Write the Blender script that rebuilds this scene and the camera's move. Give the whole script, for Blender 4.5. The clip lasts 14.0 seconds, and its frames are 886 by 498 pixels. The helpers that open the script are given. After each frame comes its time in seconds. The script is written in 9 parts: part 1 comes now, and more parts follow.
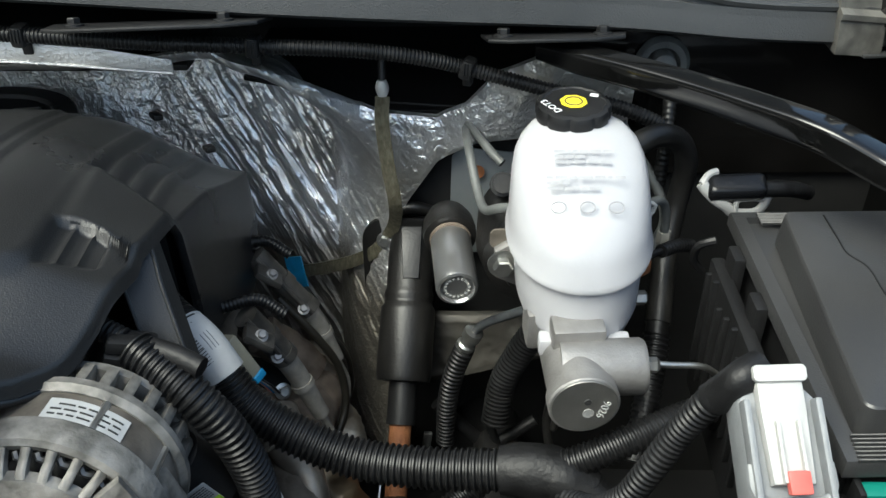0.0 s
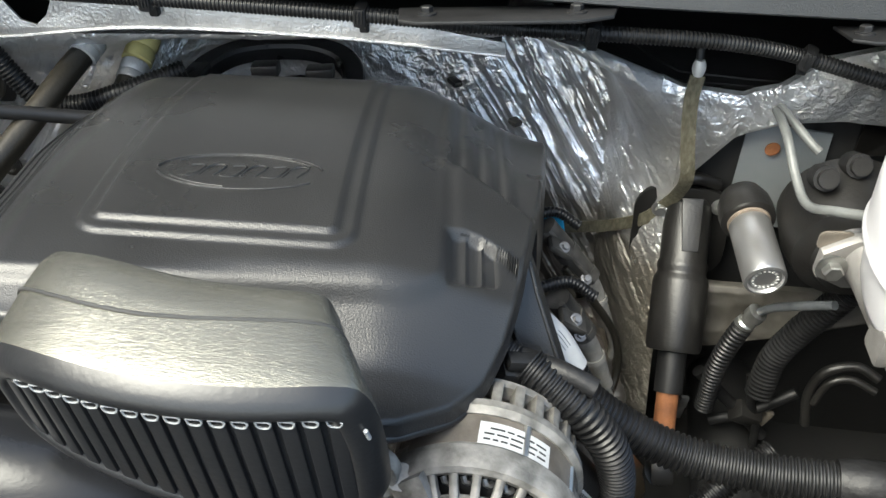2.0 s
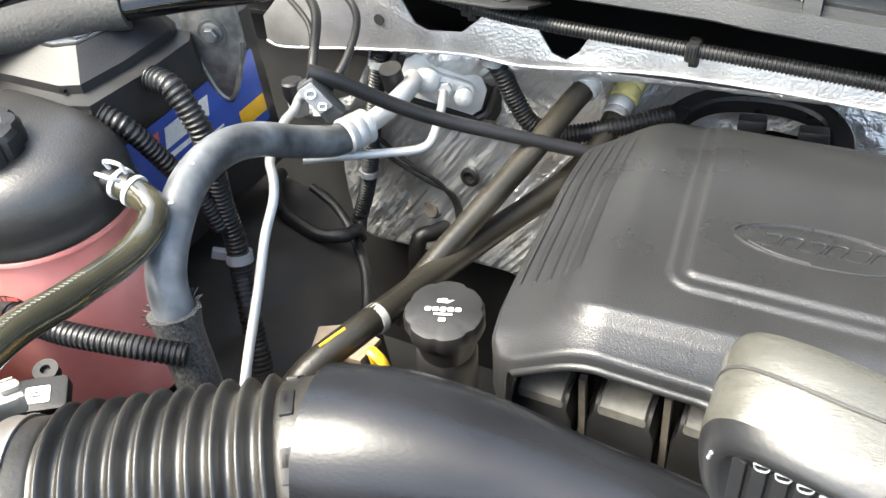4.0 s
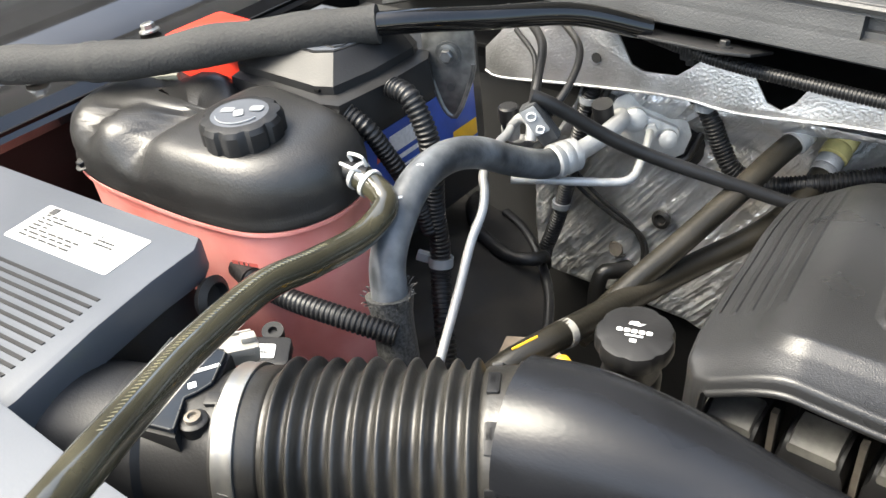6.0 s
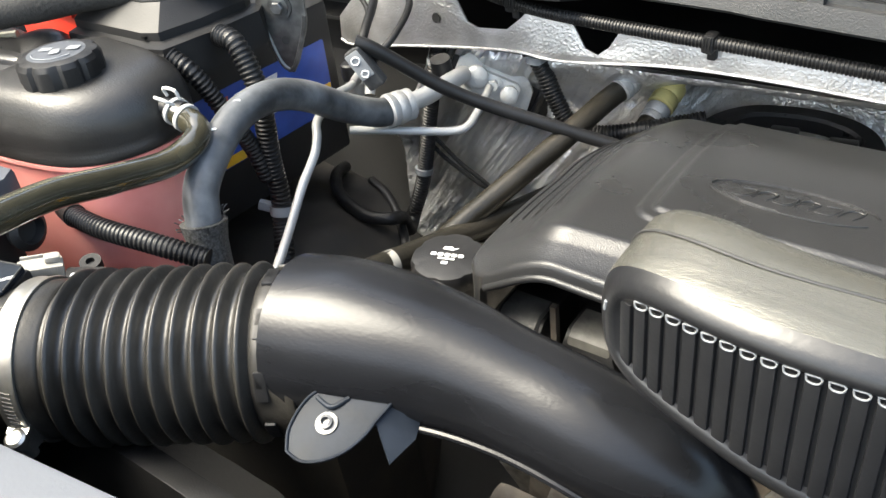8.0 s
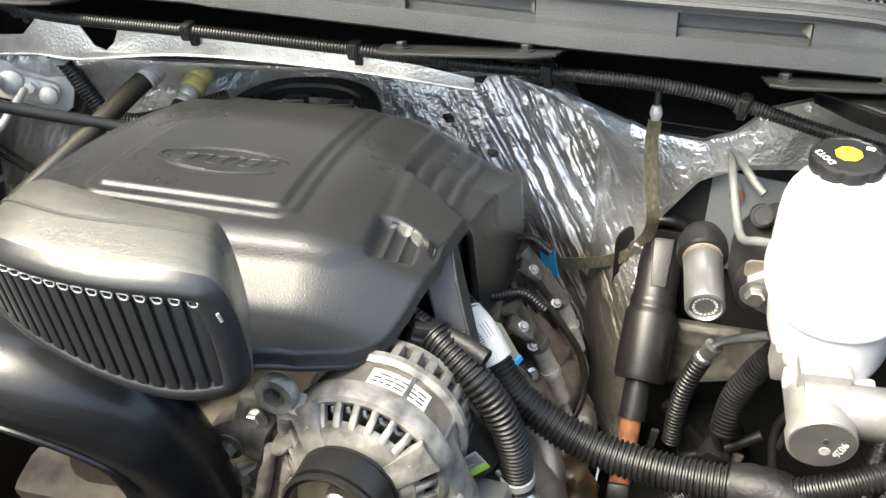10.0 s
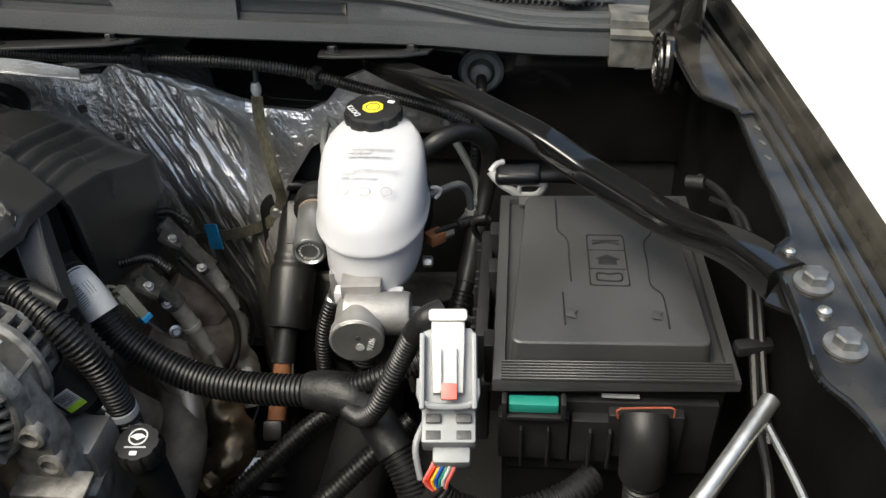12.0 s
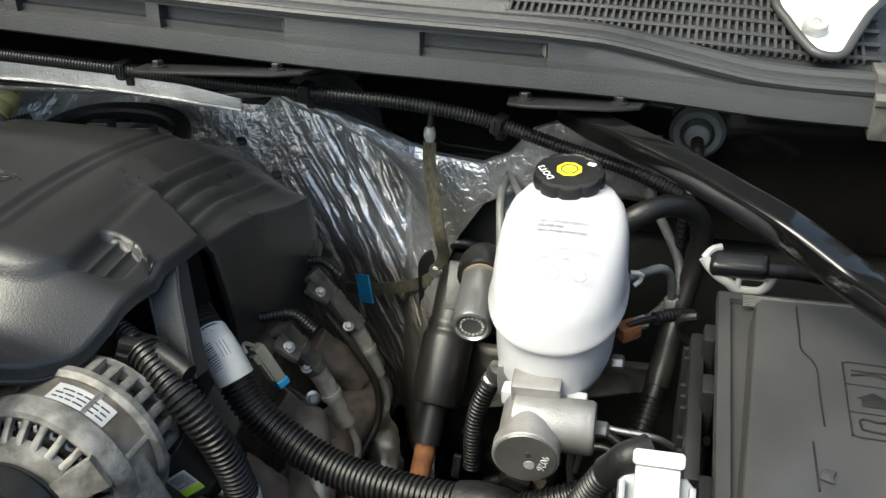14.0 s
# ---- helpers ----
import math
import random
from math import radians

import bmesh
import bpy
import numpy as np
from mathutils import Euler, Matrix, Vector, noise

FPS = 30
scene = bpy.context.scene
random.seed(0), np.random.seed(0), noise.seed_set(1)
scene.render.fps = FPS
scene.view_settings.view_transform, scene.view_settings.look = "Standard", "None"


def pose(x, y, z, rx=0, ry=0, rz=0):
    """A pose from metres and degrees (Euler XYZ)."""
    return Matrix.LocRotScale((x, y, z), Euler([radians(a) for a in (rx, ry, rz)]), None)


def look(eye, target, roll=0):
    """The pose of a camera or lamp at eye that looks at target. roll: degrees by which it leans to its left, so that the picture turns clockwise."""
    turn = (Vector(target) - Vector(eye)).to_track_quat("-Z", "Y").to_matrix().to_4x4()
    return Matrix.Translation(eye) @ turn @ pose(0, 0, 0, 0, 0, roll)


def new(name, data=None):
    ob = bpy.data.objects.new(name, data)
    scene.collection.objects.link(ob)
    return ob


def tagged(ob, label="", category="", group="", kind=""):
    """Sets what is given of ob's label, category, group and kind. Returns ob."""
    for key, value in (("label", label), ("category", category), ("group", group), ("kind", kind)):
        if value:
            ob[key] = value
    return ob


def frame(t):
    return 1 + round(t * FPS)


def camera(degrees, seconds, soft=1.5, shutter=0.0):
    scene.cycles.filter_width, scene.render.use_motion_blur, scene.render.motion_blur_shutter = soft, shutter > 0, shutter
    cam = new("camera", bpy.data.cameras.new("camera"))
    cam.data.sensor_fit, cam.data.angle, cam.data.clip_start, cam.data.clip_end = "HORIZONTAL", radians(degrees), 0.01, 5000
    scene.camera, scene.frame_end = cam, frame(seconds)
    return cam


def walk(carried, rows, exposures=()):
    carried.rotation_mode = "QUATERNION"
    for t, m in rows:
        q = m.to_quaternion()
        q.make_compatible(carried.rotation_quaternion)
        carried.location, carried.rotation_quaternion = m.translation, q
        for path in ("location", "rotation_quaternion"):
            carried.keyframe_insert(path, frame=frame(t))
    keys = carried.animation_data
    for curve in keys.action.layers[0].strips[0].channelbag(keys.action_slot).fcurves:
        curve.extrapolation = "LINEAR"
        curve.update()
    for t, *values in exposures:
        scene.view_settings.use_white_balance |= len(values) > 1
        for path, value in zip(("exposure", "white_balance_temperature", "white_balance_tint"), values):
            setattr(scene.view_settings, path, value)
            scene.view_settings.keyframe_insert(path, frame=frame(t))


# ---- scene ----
cam = camera(55.2, 14.0)
PATH = [
    (0, (0.025, 0.012, 1.493), (-0.04, 1.651, 0.349), -1.2),
    (0.5, (0.004, 0.023, 1.519), (-0.089, 1.557, 0.239), -1.3),
    (1, (-0.043, 0.047, 1.541), (-0.148, 1.534, 0.207), -1.3),
    (1.5, (-0.11, 0.052, 1.566), (-0.251, 1.513, 0.207), -1.3),
    (2, (-0.18, 0.054, 1.586), (-0.455, 1.483, 0.214), -3.6),
    (2.5, (-0.241, 0.049, 1.602), (-0.639, 1.442, 0.224), -5.0),
    (3, (-0.324, 0.038, 1.602), (-0.879, 1.392, 0.239), -6.6),
    (3.5, (-0.366, 0.031, 1.609), (-1.063, 1.341, 0.268), -7.4),
    (4, (-0.411, 0.008, 1.63), (-1.215, 1.286, 0.319), -7.6),
    (4.2, (-0.421, -0.003, 1.639), (-1.27, 1.26, 0.341), -7.9),
    (6.3, (-0.416, -0.069, 1.632), (-1.56, 1.089, 0.471), -7.3),
    (6.5, (-0.4, -0.071, 1.622), (-1.544, 1.096, 0.468), -6.9),
    (7, (-0.356, -0.073, 1.588), (-1.504, 1.109, 0.456), -6.4),
    (7.2, (-0.337, -0.076, 1.581), (-1.49, 1.11, 0.457), -6.5),
    (9.3, (-0.137, 0.003, 1.538), (-0.939, 1.42, 0.377), -7.0),
    (9.5, (-0.103, 0.0, 1.545), (-0.853, 1.437, 0.374), -6.4),
    (10, (-0.007, -0.042, 1.585), (-0.568, 1.458, 0.388), -5.1),
    (10.5, (0.052, -0.112, 1.599), (-0.307, 1.436, 0.384), -4.2),
    (11, (0.065, -0.156, 1.623), (-0.119, 1.42, 0.406), -3.2),
    (11.5, (0.128, -0.141, 1.609), (-0.023, 1.446, 0.401), -3.1),
    (12, (0.254, -0.131, 1.603), (0.085, 1.457, 0.399), -2.5),
    (12.5, (0.282, -0.089, 1.576), (-0.054, 1.501, 0.409), -3.4),
    (13, (0.269, -0.024, 1.521), (-0.149, 1.569, 0.386), -4.1),
    (13.5, (0.251, -0.001, 1.52), (-0.197, 1.586, 0.388), -4.2),
    (14, (0.19, 0.006, 1.551), (-0.309, 1.586, 0.431), -3.5),
]
walk(cam, [(t, look(eye, target, roll)) for t, eye, target, roll in PATH],
     [(0, 0.82, 6300, -3), (0.5, 1.58, 6700, 0), (1.0, 1.74, 6600, 0), (2.0, 1.66, 6600, 0), (2.5, 1.80, 6600, 0), (3.0, 2.17, 6600, 0), (3.5, 2.38, 6600, 0), (4.0, 2.66, 6800, 3), (6.5, 2.08, 6900, 4), (7.0, 2.08, 6900, 4), (9.5, 2.12, 7100, 2), (10.0, 2.30, 7100, 2), (10.5, 2.0, 7200, 2), (11.0, 1.88, 7200, 3), (11.5, 1.38, 7300, 5), (12.0, 0.86, 6900, 3),
      (12.5, 0.44, 6900, 3), (13.0, 0.55, 6900, 3), (13.5, 1.12, 6800, 0), (14.0, 1.16, 6800, -1)])

# ---- world and light ----
world = bpy.data.worlds.new("sky")
scene.world = world
world.use_nodes = True
wn = world.node_tree.nodes
sky = wn.new("ShaderNodeTexSky")
sky.sky_type, sky.sun_disc = "NISHITA", False
sky.sun_elevation, sky.sun_rotation = radians(58), radians(-130)
sky.air_density, sky.dust_density = 1.0, 5.0
wn["Background"].inputs["Strength"].default_value = 0.19
world.node_tree.links.new(sky.outputs[0], wn["Background"].inputs["Color"])
sun = new("sun", bpy.data.lights.new("sun", "SUN"))
sun.data.energy, sun.data.angle, sun.data.color = 2.2, radians(38), (1.0, 0.985, 0.96)
sun.matrix_basis = look((-2.43, -1.35, 5.34), (-0.4, 0.35, 1.1))


# ---- materials ----
def mat(name, color, rough=0.5, metal=0.0, second=None, scale=30.0, bump=0.0, bscale=400.0, vary=0.12, coat=0.0,
        trans=0.0, sss=0.0, stretch=(1, 1, 1), specular=0.5):
    """A surface with two scales of colour and gloss variation, and fine relief."""
    m = bpy.data.materials.new(name)
    m.use_nodes = True
    nt = m.node_tree
    n, l = nt.nodes, nt.links
    b = n["Principled BSDF"]
    co = n.new("ShaderNodeTexCoord")
    mp = n.new("ShaderNodeMapping")
    mp.inputs["Scale"].default_value = stretch
    l.new(co.outputs["Object"], mp.inputs["Vector"])
    big = n.new("ShaderNodeTexNoise")
    big.inputs["Scale"].default_value, big.inputs["Detail"].default_value = scale, 6
    l.new(mp.outputs[0], big.inputs["Vector"])
    ramp = n.new("ShaderNodeValToRGB")
    c1 = tuple(c * (1 - vary) for c in color)
    c2 = second if second else tuple(min(1, c * (1 + vary)) for c in color)
    ramp.color_ramp.elements[0].position, ramp.color_ramp.elements[1].position = 0.35, 0.7
    ramp.color_ramp.elements[0].color, ramp.color_ramp.elements[1].color = (*c1, 1), (*c2, 1)
    l.new(big.outputs["Fac"], ramp.inputs[0])
    l.new(ramp.outputs[0], b.inputs["Base Color"])
    fine = n.new("ShaderNodeTexNoise")
    fine.inputs["Scale"].default_value, fine.inputs["Detail"].default_value = bscale, 4
    l.new(mp.outputs[0], fine.inputs["Vector"])
    rr = n.new("ShaderNodeMapRange")
    rr.inputs["To Min"].default_value, rr.inputs["To Max"].default_value = max(0.02, rough * 0.8), min(1, rough * 1.25)
    l.new(big.outputs["Fac"], rr.inputs["Value"])
    l.new(rr.outputs[0], b.inputs["Roughness"])
    b.inputs["Metallic"].default_value = metal
    b.inputs["Coat Weight"].default_value = coat
    b.inputs["Transmission Weight"].default_value = trans
    b.inputs["Subsurface Weight"].default_value = sss
    b.inputs["Specular IOR Level"].default_value = specular
    if sss:
        b.inputs["Subsurface Radius"].default_value = (0.02, 0.02, 0.02)
        b.inputs["Subsurface Scale"].default_value = 0.5
    if bump:
        bp = n.new("ShaderNodeBump")
        bp.inputs["Strength"].default_value, bp.inputs["Distance"].default_value = bump, 0.001
        l.new(fine.outputs["Fac"], bp.inputs["Height"])
        l.new(bp.outputs[0], b.inputs["Normal"])
    return m


COVER = mat("grained_black_plastic", (0.018, 0.0182, 0.0188), 0.28, bump=0.35, bscale=900, scale=9, vary=0.2, specular=0.43)
GLOSSY = mat("smooth_black_plastic", (0.009, 0.0095, 0.011), 0.24, bump=0.12, bscale=250, scale=12, vary=0.25, stretch=(1, 1, 3), specular=0.3)
# TABM: black plastic, the blue sky sheen mixed into its base colour
TABM = mat("blue_sheen_satin_plastic", (0.012, 0.016, 0.023), 0.5, bump=0.25, bscale=160, scale=30, vary=0.3, specular=0.16)
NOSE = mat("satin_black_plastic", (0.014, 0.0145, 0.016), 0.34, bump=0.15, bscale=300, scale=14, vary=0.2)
# SNOUT is scuffed black; its pale part-metal colour holds the sky's reflection
SNOUT = mat("scuffed_sky_sheen_plastic", (0.165, 0.162, 0.140), 0.19, 0.65, bump=0.36, bscale=210, scale=14, vary=0.10, stretch=(1, 12, 2), specular=0.8)
TANKBLK = mat("grained_tank_plastic", (0.016, 0.0155, 0.015), 0.37, bump=0.3, bscale=500, scale=20, vary=0.3)
FUSEB = mat("fuse_box_plastic", (0.036, 0.036, 0.0365), 0.36, bump=0.2, bscale=600, scale=12, vary=0.2)
# LIDM: dark plastic tops with the sky's blue-grey reflection put into the colour
LIDM = mat("sky_sheen_lid_plastic", (0.070, 0.076, 0.087), 0.36, bump=0.08, bscale=500, scale=7, vary=0.12)
CLAMPM = mat("brushed_stainless_band", (0.38, 0.372, 0.35), 0.36, 0.9, bump=0.15, bscale=200, scale=60, vary=0.12)
BLACK = mat("matt_black_plastic", (0.0105, 0.0105, 0.011), 0.46, bump=0.2, bscale=500, scale=25, vary=0.3, specular=0.35)
COILB = mat("dusty_coil_plastic", (0.030, 0.028, 0.025), 0.5, second=(0.10, 0.092, 0.08), bump=0.3, bscale=250, scale=40)
LOOM = mat("split_loom_plastic", (0.010, 0.010, 0.0105), 0.38, bump=0.25, bscale=220, scale=30, vary=0.4, specular=0.34)
TAPE = mat("black_cloth_tape", (0.009, 0.009, 0.0095), 0.46, specular=0.3, bump=0.6, bscale=220, scale=60, vary=0.3)
RUBBER = mat("black_rubber", (0.011, 0.0105, 0.010), 0.40, bump=0.3, bscale=300, scale=20, vary=0.35)
DUSTY = mat("dusty_rubber", (0.018, 0.0172, 0.0155), 0.36, second=(0.038, 0.0355, 0.031), bump=0.3, bscale=300, scale=25)
PAINT = mat("black_body_paint", (0.008, 0.0075, 0.007), 0.12, coat=0.3, bump=0.05, bscale=500, scale=14, vary=0.3)
FLANGE = mat("dusty_black_paint", (0.006, 0.0057, 0.0052), 0.17, second=(0.040, 0.037, 0.031), specular=0.5, bump=0.5, bscale=38, scale=22)
RODM = mat("glossy_black_rod_paint", (0.005, 0.005, 0.005), 0.07, bump=0.04, bscale=300, scale=30, vary=0.3)
# VOID: near-black that stands in for shade inside openings
VOID = mat("opening_shade_black", (0.004, 0.004, 0.004), 0.9, bump=0.6, bscale=160, scale=60, vary=0.4, specular=0.1)
# WELL: near-black, low-sheen copy of the paint, holds the inner fenders' deep shade
WELL = mat("shade_black_paint", (0.004, 0.004, 0.004), 0.4, bump=0.3, bscale=60, scale=12, vary=0.4, specular=0.15)
DARK = mat("dark_undercoat", (0.010, 0.010, 0.010), 0.6, bump=0.4, bscale=120, scale=8, vary=0.4)
CAST = mat("cast_aluminium", (0.29, 0.28, 0.27), 0.5, 0.7, second=(0.36, 0.35, 0.34), bump=0.4, bscale=550, scale=45)
DIRTCAST = mat("weathered_cast_aluminium", (0.20, 0.19, 0.168), 0.58, 0.5, second=(0.36, 0.343, 0.315), bump=1.0, bscale=170, scale=55, vary=0.45)
BOOT = mat("dusty_grey_boot", (0.21, 0.195, 0.168), 0.7, second=(0.33, 0.31, 0.27), bump=0.6, bscale=200, scale=60)
MACHINED = mat("machined_aluminium", (0.55, 0.55, 0.55), 0.3, 0.9, bump=0.2, bscale=700, scale=30, vary=0.08)
ENDPLUG = mat("turned_grey_metal", (0.24, 0.235, 0.225), 0.42, 0.8, bump=0.3, bscale=500, scale=40, vary=0.12)
WORNSTEEL = mat("worn_dark_steel", (0.10, 0.10, 0.098), 0.34, 0.6, second=(0.22, 0.22, 0.215), bump=0.2, bscale=200, scale=60)
STEEL = mat("zinc_plated_steel", (0.5, 0.5, 0.48), 0.33, 0.95, bump=0.2, bscale=300, scale=50, vary=0.2)
PIPE = mat("bright_aluminium_pipe", (0.40, 0.40, 0.39), 0.46, 0.35, bump=0.5, bscale=420, scale=30, vary=0.1)
PALEALU = mat("pale_blasted_aluminium", (0.52, 0.52, 0.50), 0.5, 0.25, bump=0.6, bscale=420, scale=40, vary=0.15)
RUST = mat("rusty_steel", (0.20, 0.075, 0.03), 0.75, 0.2, second=(0.36, 0.15, 0.06), bump=0.8, bscale=300, scale=60)
RUSTBROWN = mat("rust_brown_iron", (0.15, 0.118, 0.092), 0.7, 0.3, second=(0.28, 0.23, 0.185), bump=0.9, bscale=140, scale=40)
BROWN = mat("dirty_iron", (0.10, 0.086, 0.070), 0.7, 0.3, second=(0.23, 0.203, 0.17), bump=0.8, bscale=150, scale=30)
SHIELDM = mat("exhaust_heat_shield", (0.50, 0.47, 0.41), 0.46, 0.8, second=(0.2, 0.165, 0.13), bump=0.5, bscale=60, scale=25)
BRONZED = mat("bronzed_heat_shield", (0.17, 0.125, 0.075), 0.34, 0.85, second=(0.27, 0.215, 0.145), bump=0.5, bscale=60, scale=25)
LINEM = mat("grey_coated_line", (0.105, 0.11, 0.108), 0.45, bump=0.2, bscale=300, scale=60, vary=0.2)
WHITE = mat("milky_white_plastic", (0.40, 0.40, 0.416), 0.30, sss=0.35, bump=0.1, bscale=300, scale=14, vary=0.04)
FAINT = mat("faint_grey_print", (0.30, 0.30, 0.31), 0.45, scale=150, vary=0.1)
WPLAST = mat("white_connector_plastic", (0.42, 0.42, 0.41), 0.4, bump=0.1, bscale=300, scale=60, vary=0.08)
SCUFFW = mat("aged_white_plastic", (0.26, 0.25, 0.225), 0.5, bump=0.2, scale=60, vary=0.15)
CREAM = mat("cream_connector_plastic", (0.36, 0.325, 0.235), 0.5, bump=0.1, scale=60)
LGREY = mat("light_grey_plastic", (0.21, 0.22, 0.23), 0.45, bump=0.15, scale=60, vary=0.1)
SCUFF = mat("scuffed_pale_plastic", (0.07, 0.068, 0.062), 0.5, second=(0.15, 0.145, 0.13), bump=0.5, bscale=200, scale=45)
GREY = mat("weathered_grey_plastic", (0.028, 0.029, 0.030), 0.45, second=(0.045, 0.046, 0.047), bump=0.5, bscale=600, scale=6)
PINK = mat("pink_translucent_plastic", (0.76, 0.24, 0.21), 0.36, sss=0.4, bump=0.1, scale=12, second=(0.84, 0.36, 0.325))
RED = mat("red_plastic", (0.62, 0.035, 0.018), 0.4, bump=0.1, scale=20, vary=0.1)
LRED = mat("red_lock_tab", (0.60, 0.12, 0.10), 0.45, scale=60)
BLUE = mat("blue_label", (0.016, 0.065, 0.34), 0.35, scale=40, vary=0.15)
CYAN = mat("blue_tape", (0.03, 0.33, 0.62), 0.45, scale=80, vary=0.15)
YELLOW = mat("yellow_plastic", (0.75, 0.42, 0.02), 0.4, scale=60, vary=0.1)
CAPYEL = mat("yellow_cap_print", (0.78, 0.62, 0.03), 0.5, scale=90, vary=0.1)
HOSEMARK = mat("olive_hose_print", (0.11, 0.10, 0.055), 0.4, scale=90, vary=0.3)
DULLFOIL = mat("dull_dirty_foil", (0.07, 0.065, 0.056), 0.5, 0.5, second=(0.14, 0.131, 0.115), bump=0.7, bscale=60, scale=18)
WALLDARK = mat("dark_sky_block", (0.10, 0.095, 0.09), 0.8, second=(0.15, 0.14, 0.13), bump=0.5, bscale=20, scale=2)
CREAMY = mat("yellowed_plastic", (0.55, 0.48, 0.20), 0.45, scale=40, vary=0.2)
LIME = mat("lime_label", (0.45, 0.72, 0.05), 0.5, scale=90, vary=0.1)
GREEN = mat("green_dye_mark", (0.10, 0.62, 0.30), 0.5, scale=200, vary=0.3)
TEAL = mat("teal_connector", (0.012, 0.17, 0.13), 0.4, scale=60, vary=0.1)
TANM = mat("tan_board", (0.26, 0.20, 0.14), 0.8, second=(0.36, 0.28, 0.20), bump=0.4, bscale=200, scale=40)
ORANGE = mat("orange_seal", (0.22, 0.055, 0.03), 0.5, scale=60, vary=0.15)
PAPER = mat("white_paper_label", (0.46, 0.46, 0.45), 0.55, scale=120, vary=0.06)
INK = mat("black_print", (0.03, 0.03, 0.03), 0.6, scale=200)
PRINT = mat("white_print", (0.72, 0.72, 0.72), 0.55, scale=200, vary=0.1)
GHOSE = mat("grey_rubber_hose", (0.022, 0.025, 0.028), 0.40, second=(0.105, 0.112, 0.12), bump=0.3, bscale=250, scale=35)
OLIVE = mat("olive_rubber_hose", (0.026, 0.0238, 0.0145), 0.15, second=(0.052, 0.0475, 0.030), coat=1.0, bump=0.25, bscale=220, scale=25)
HOSE = mat("worn_heater_hose", (0.014, 0.0125, 0.009), 0.36, second=(0.023, 0.020, 0.015), specular=0.36, bump=0.4, bscale=300, scale=18)
BRAID = mat("braided_sleeve", (0.010, 0.010, 0.010), 0.5, second=(0.085, 0.085, 0.082), bump=0.8, bscale=700, scale=420)
STRAP = mat("braided_copper_strap", (0.10, 0.092, 0.06), 0.5, 0.3, second=(0.18, 0.165, 0.12), bump=0.9, bscale=500, scale=300, stretch=(1, 1, 0.4))
FABRIC = mat("woven_grey_sleeve", (0.014, 0.014, 0.014), 0.8, second=(0.028, 0.028, 0.027), bump=1.0, bscale=330, scale=260)
CONCRETE = mat("pale_concrete", (0.64, 0.62, 0.58), 0.9, second=(0.74, 0.72, 0.68), bump=0.6, bscale=90, scale=5)
BROWNDUST = mat("brown_rubber_liner", (0.008, 0.007, 0.006), 0.7, second=(0.030, 0.025, 0.018), bump=0.8, bscale=45, scale=14)
ALUPANEL = mat("silver_front_panel", (0.085, 0.092, 0.105), 0.5, bump=0.1, scale=6, vary=0.06)
GALV = mat("galvanised_plate", (0.50, 0.54, 0.56), 0.4, 0.7, second=(0.42, 0.46, 0.48), bump=0.2, bscale=90, scale=60)


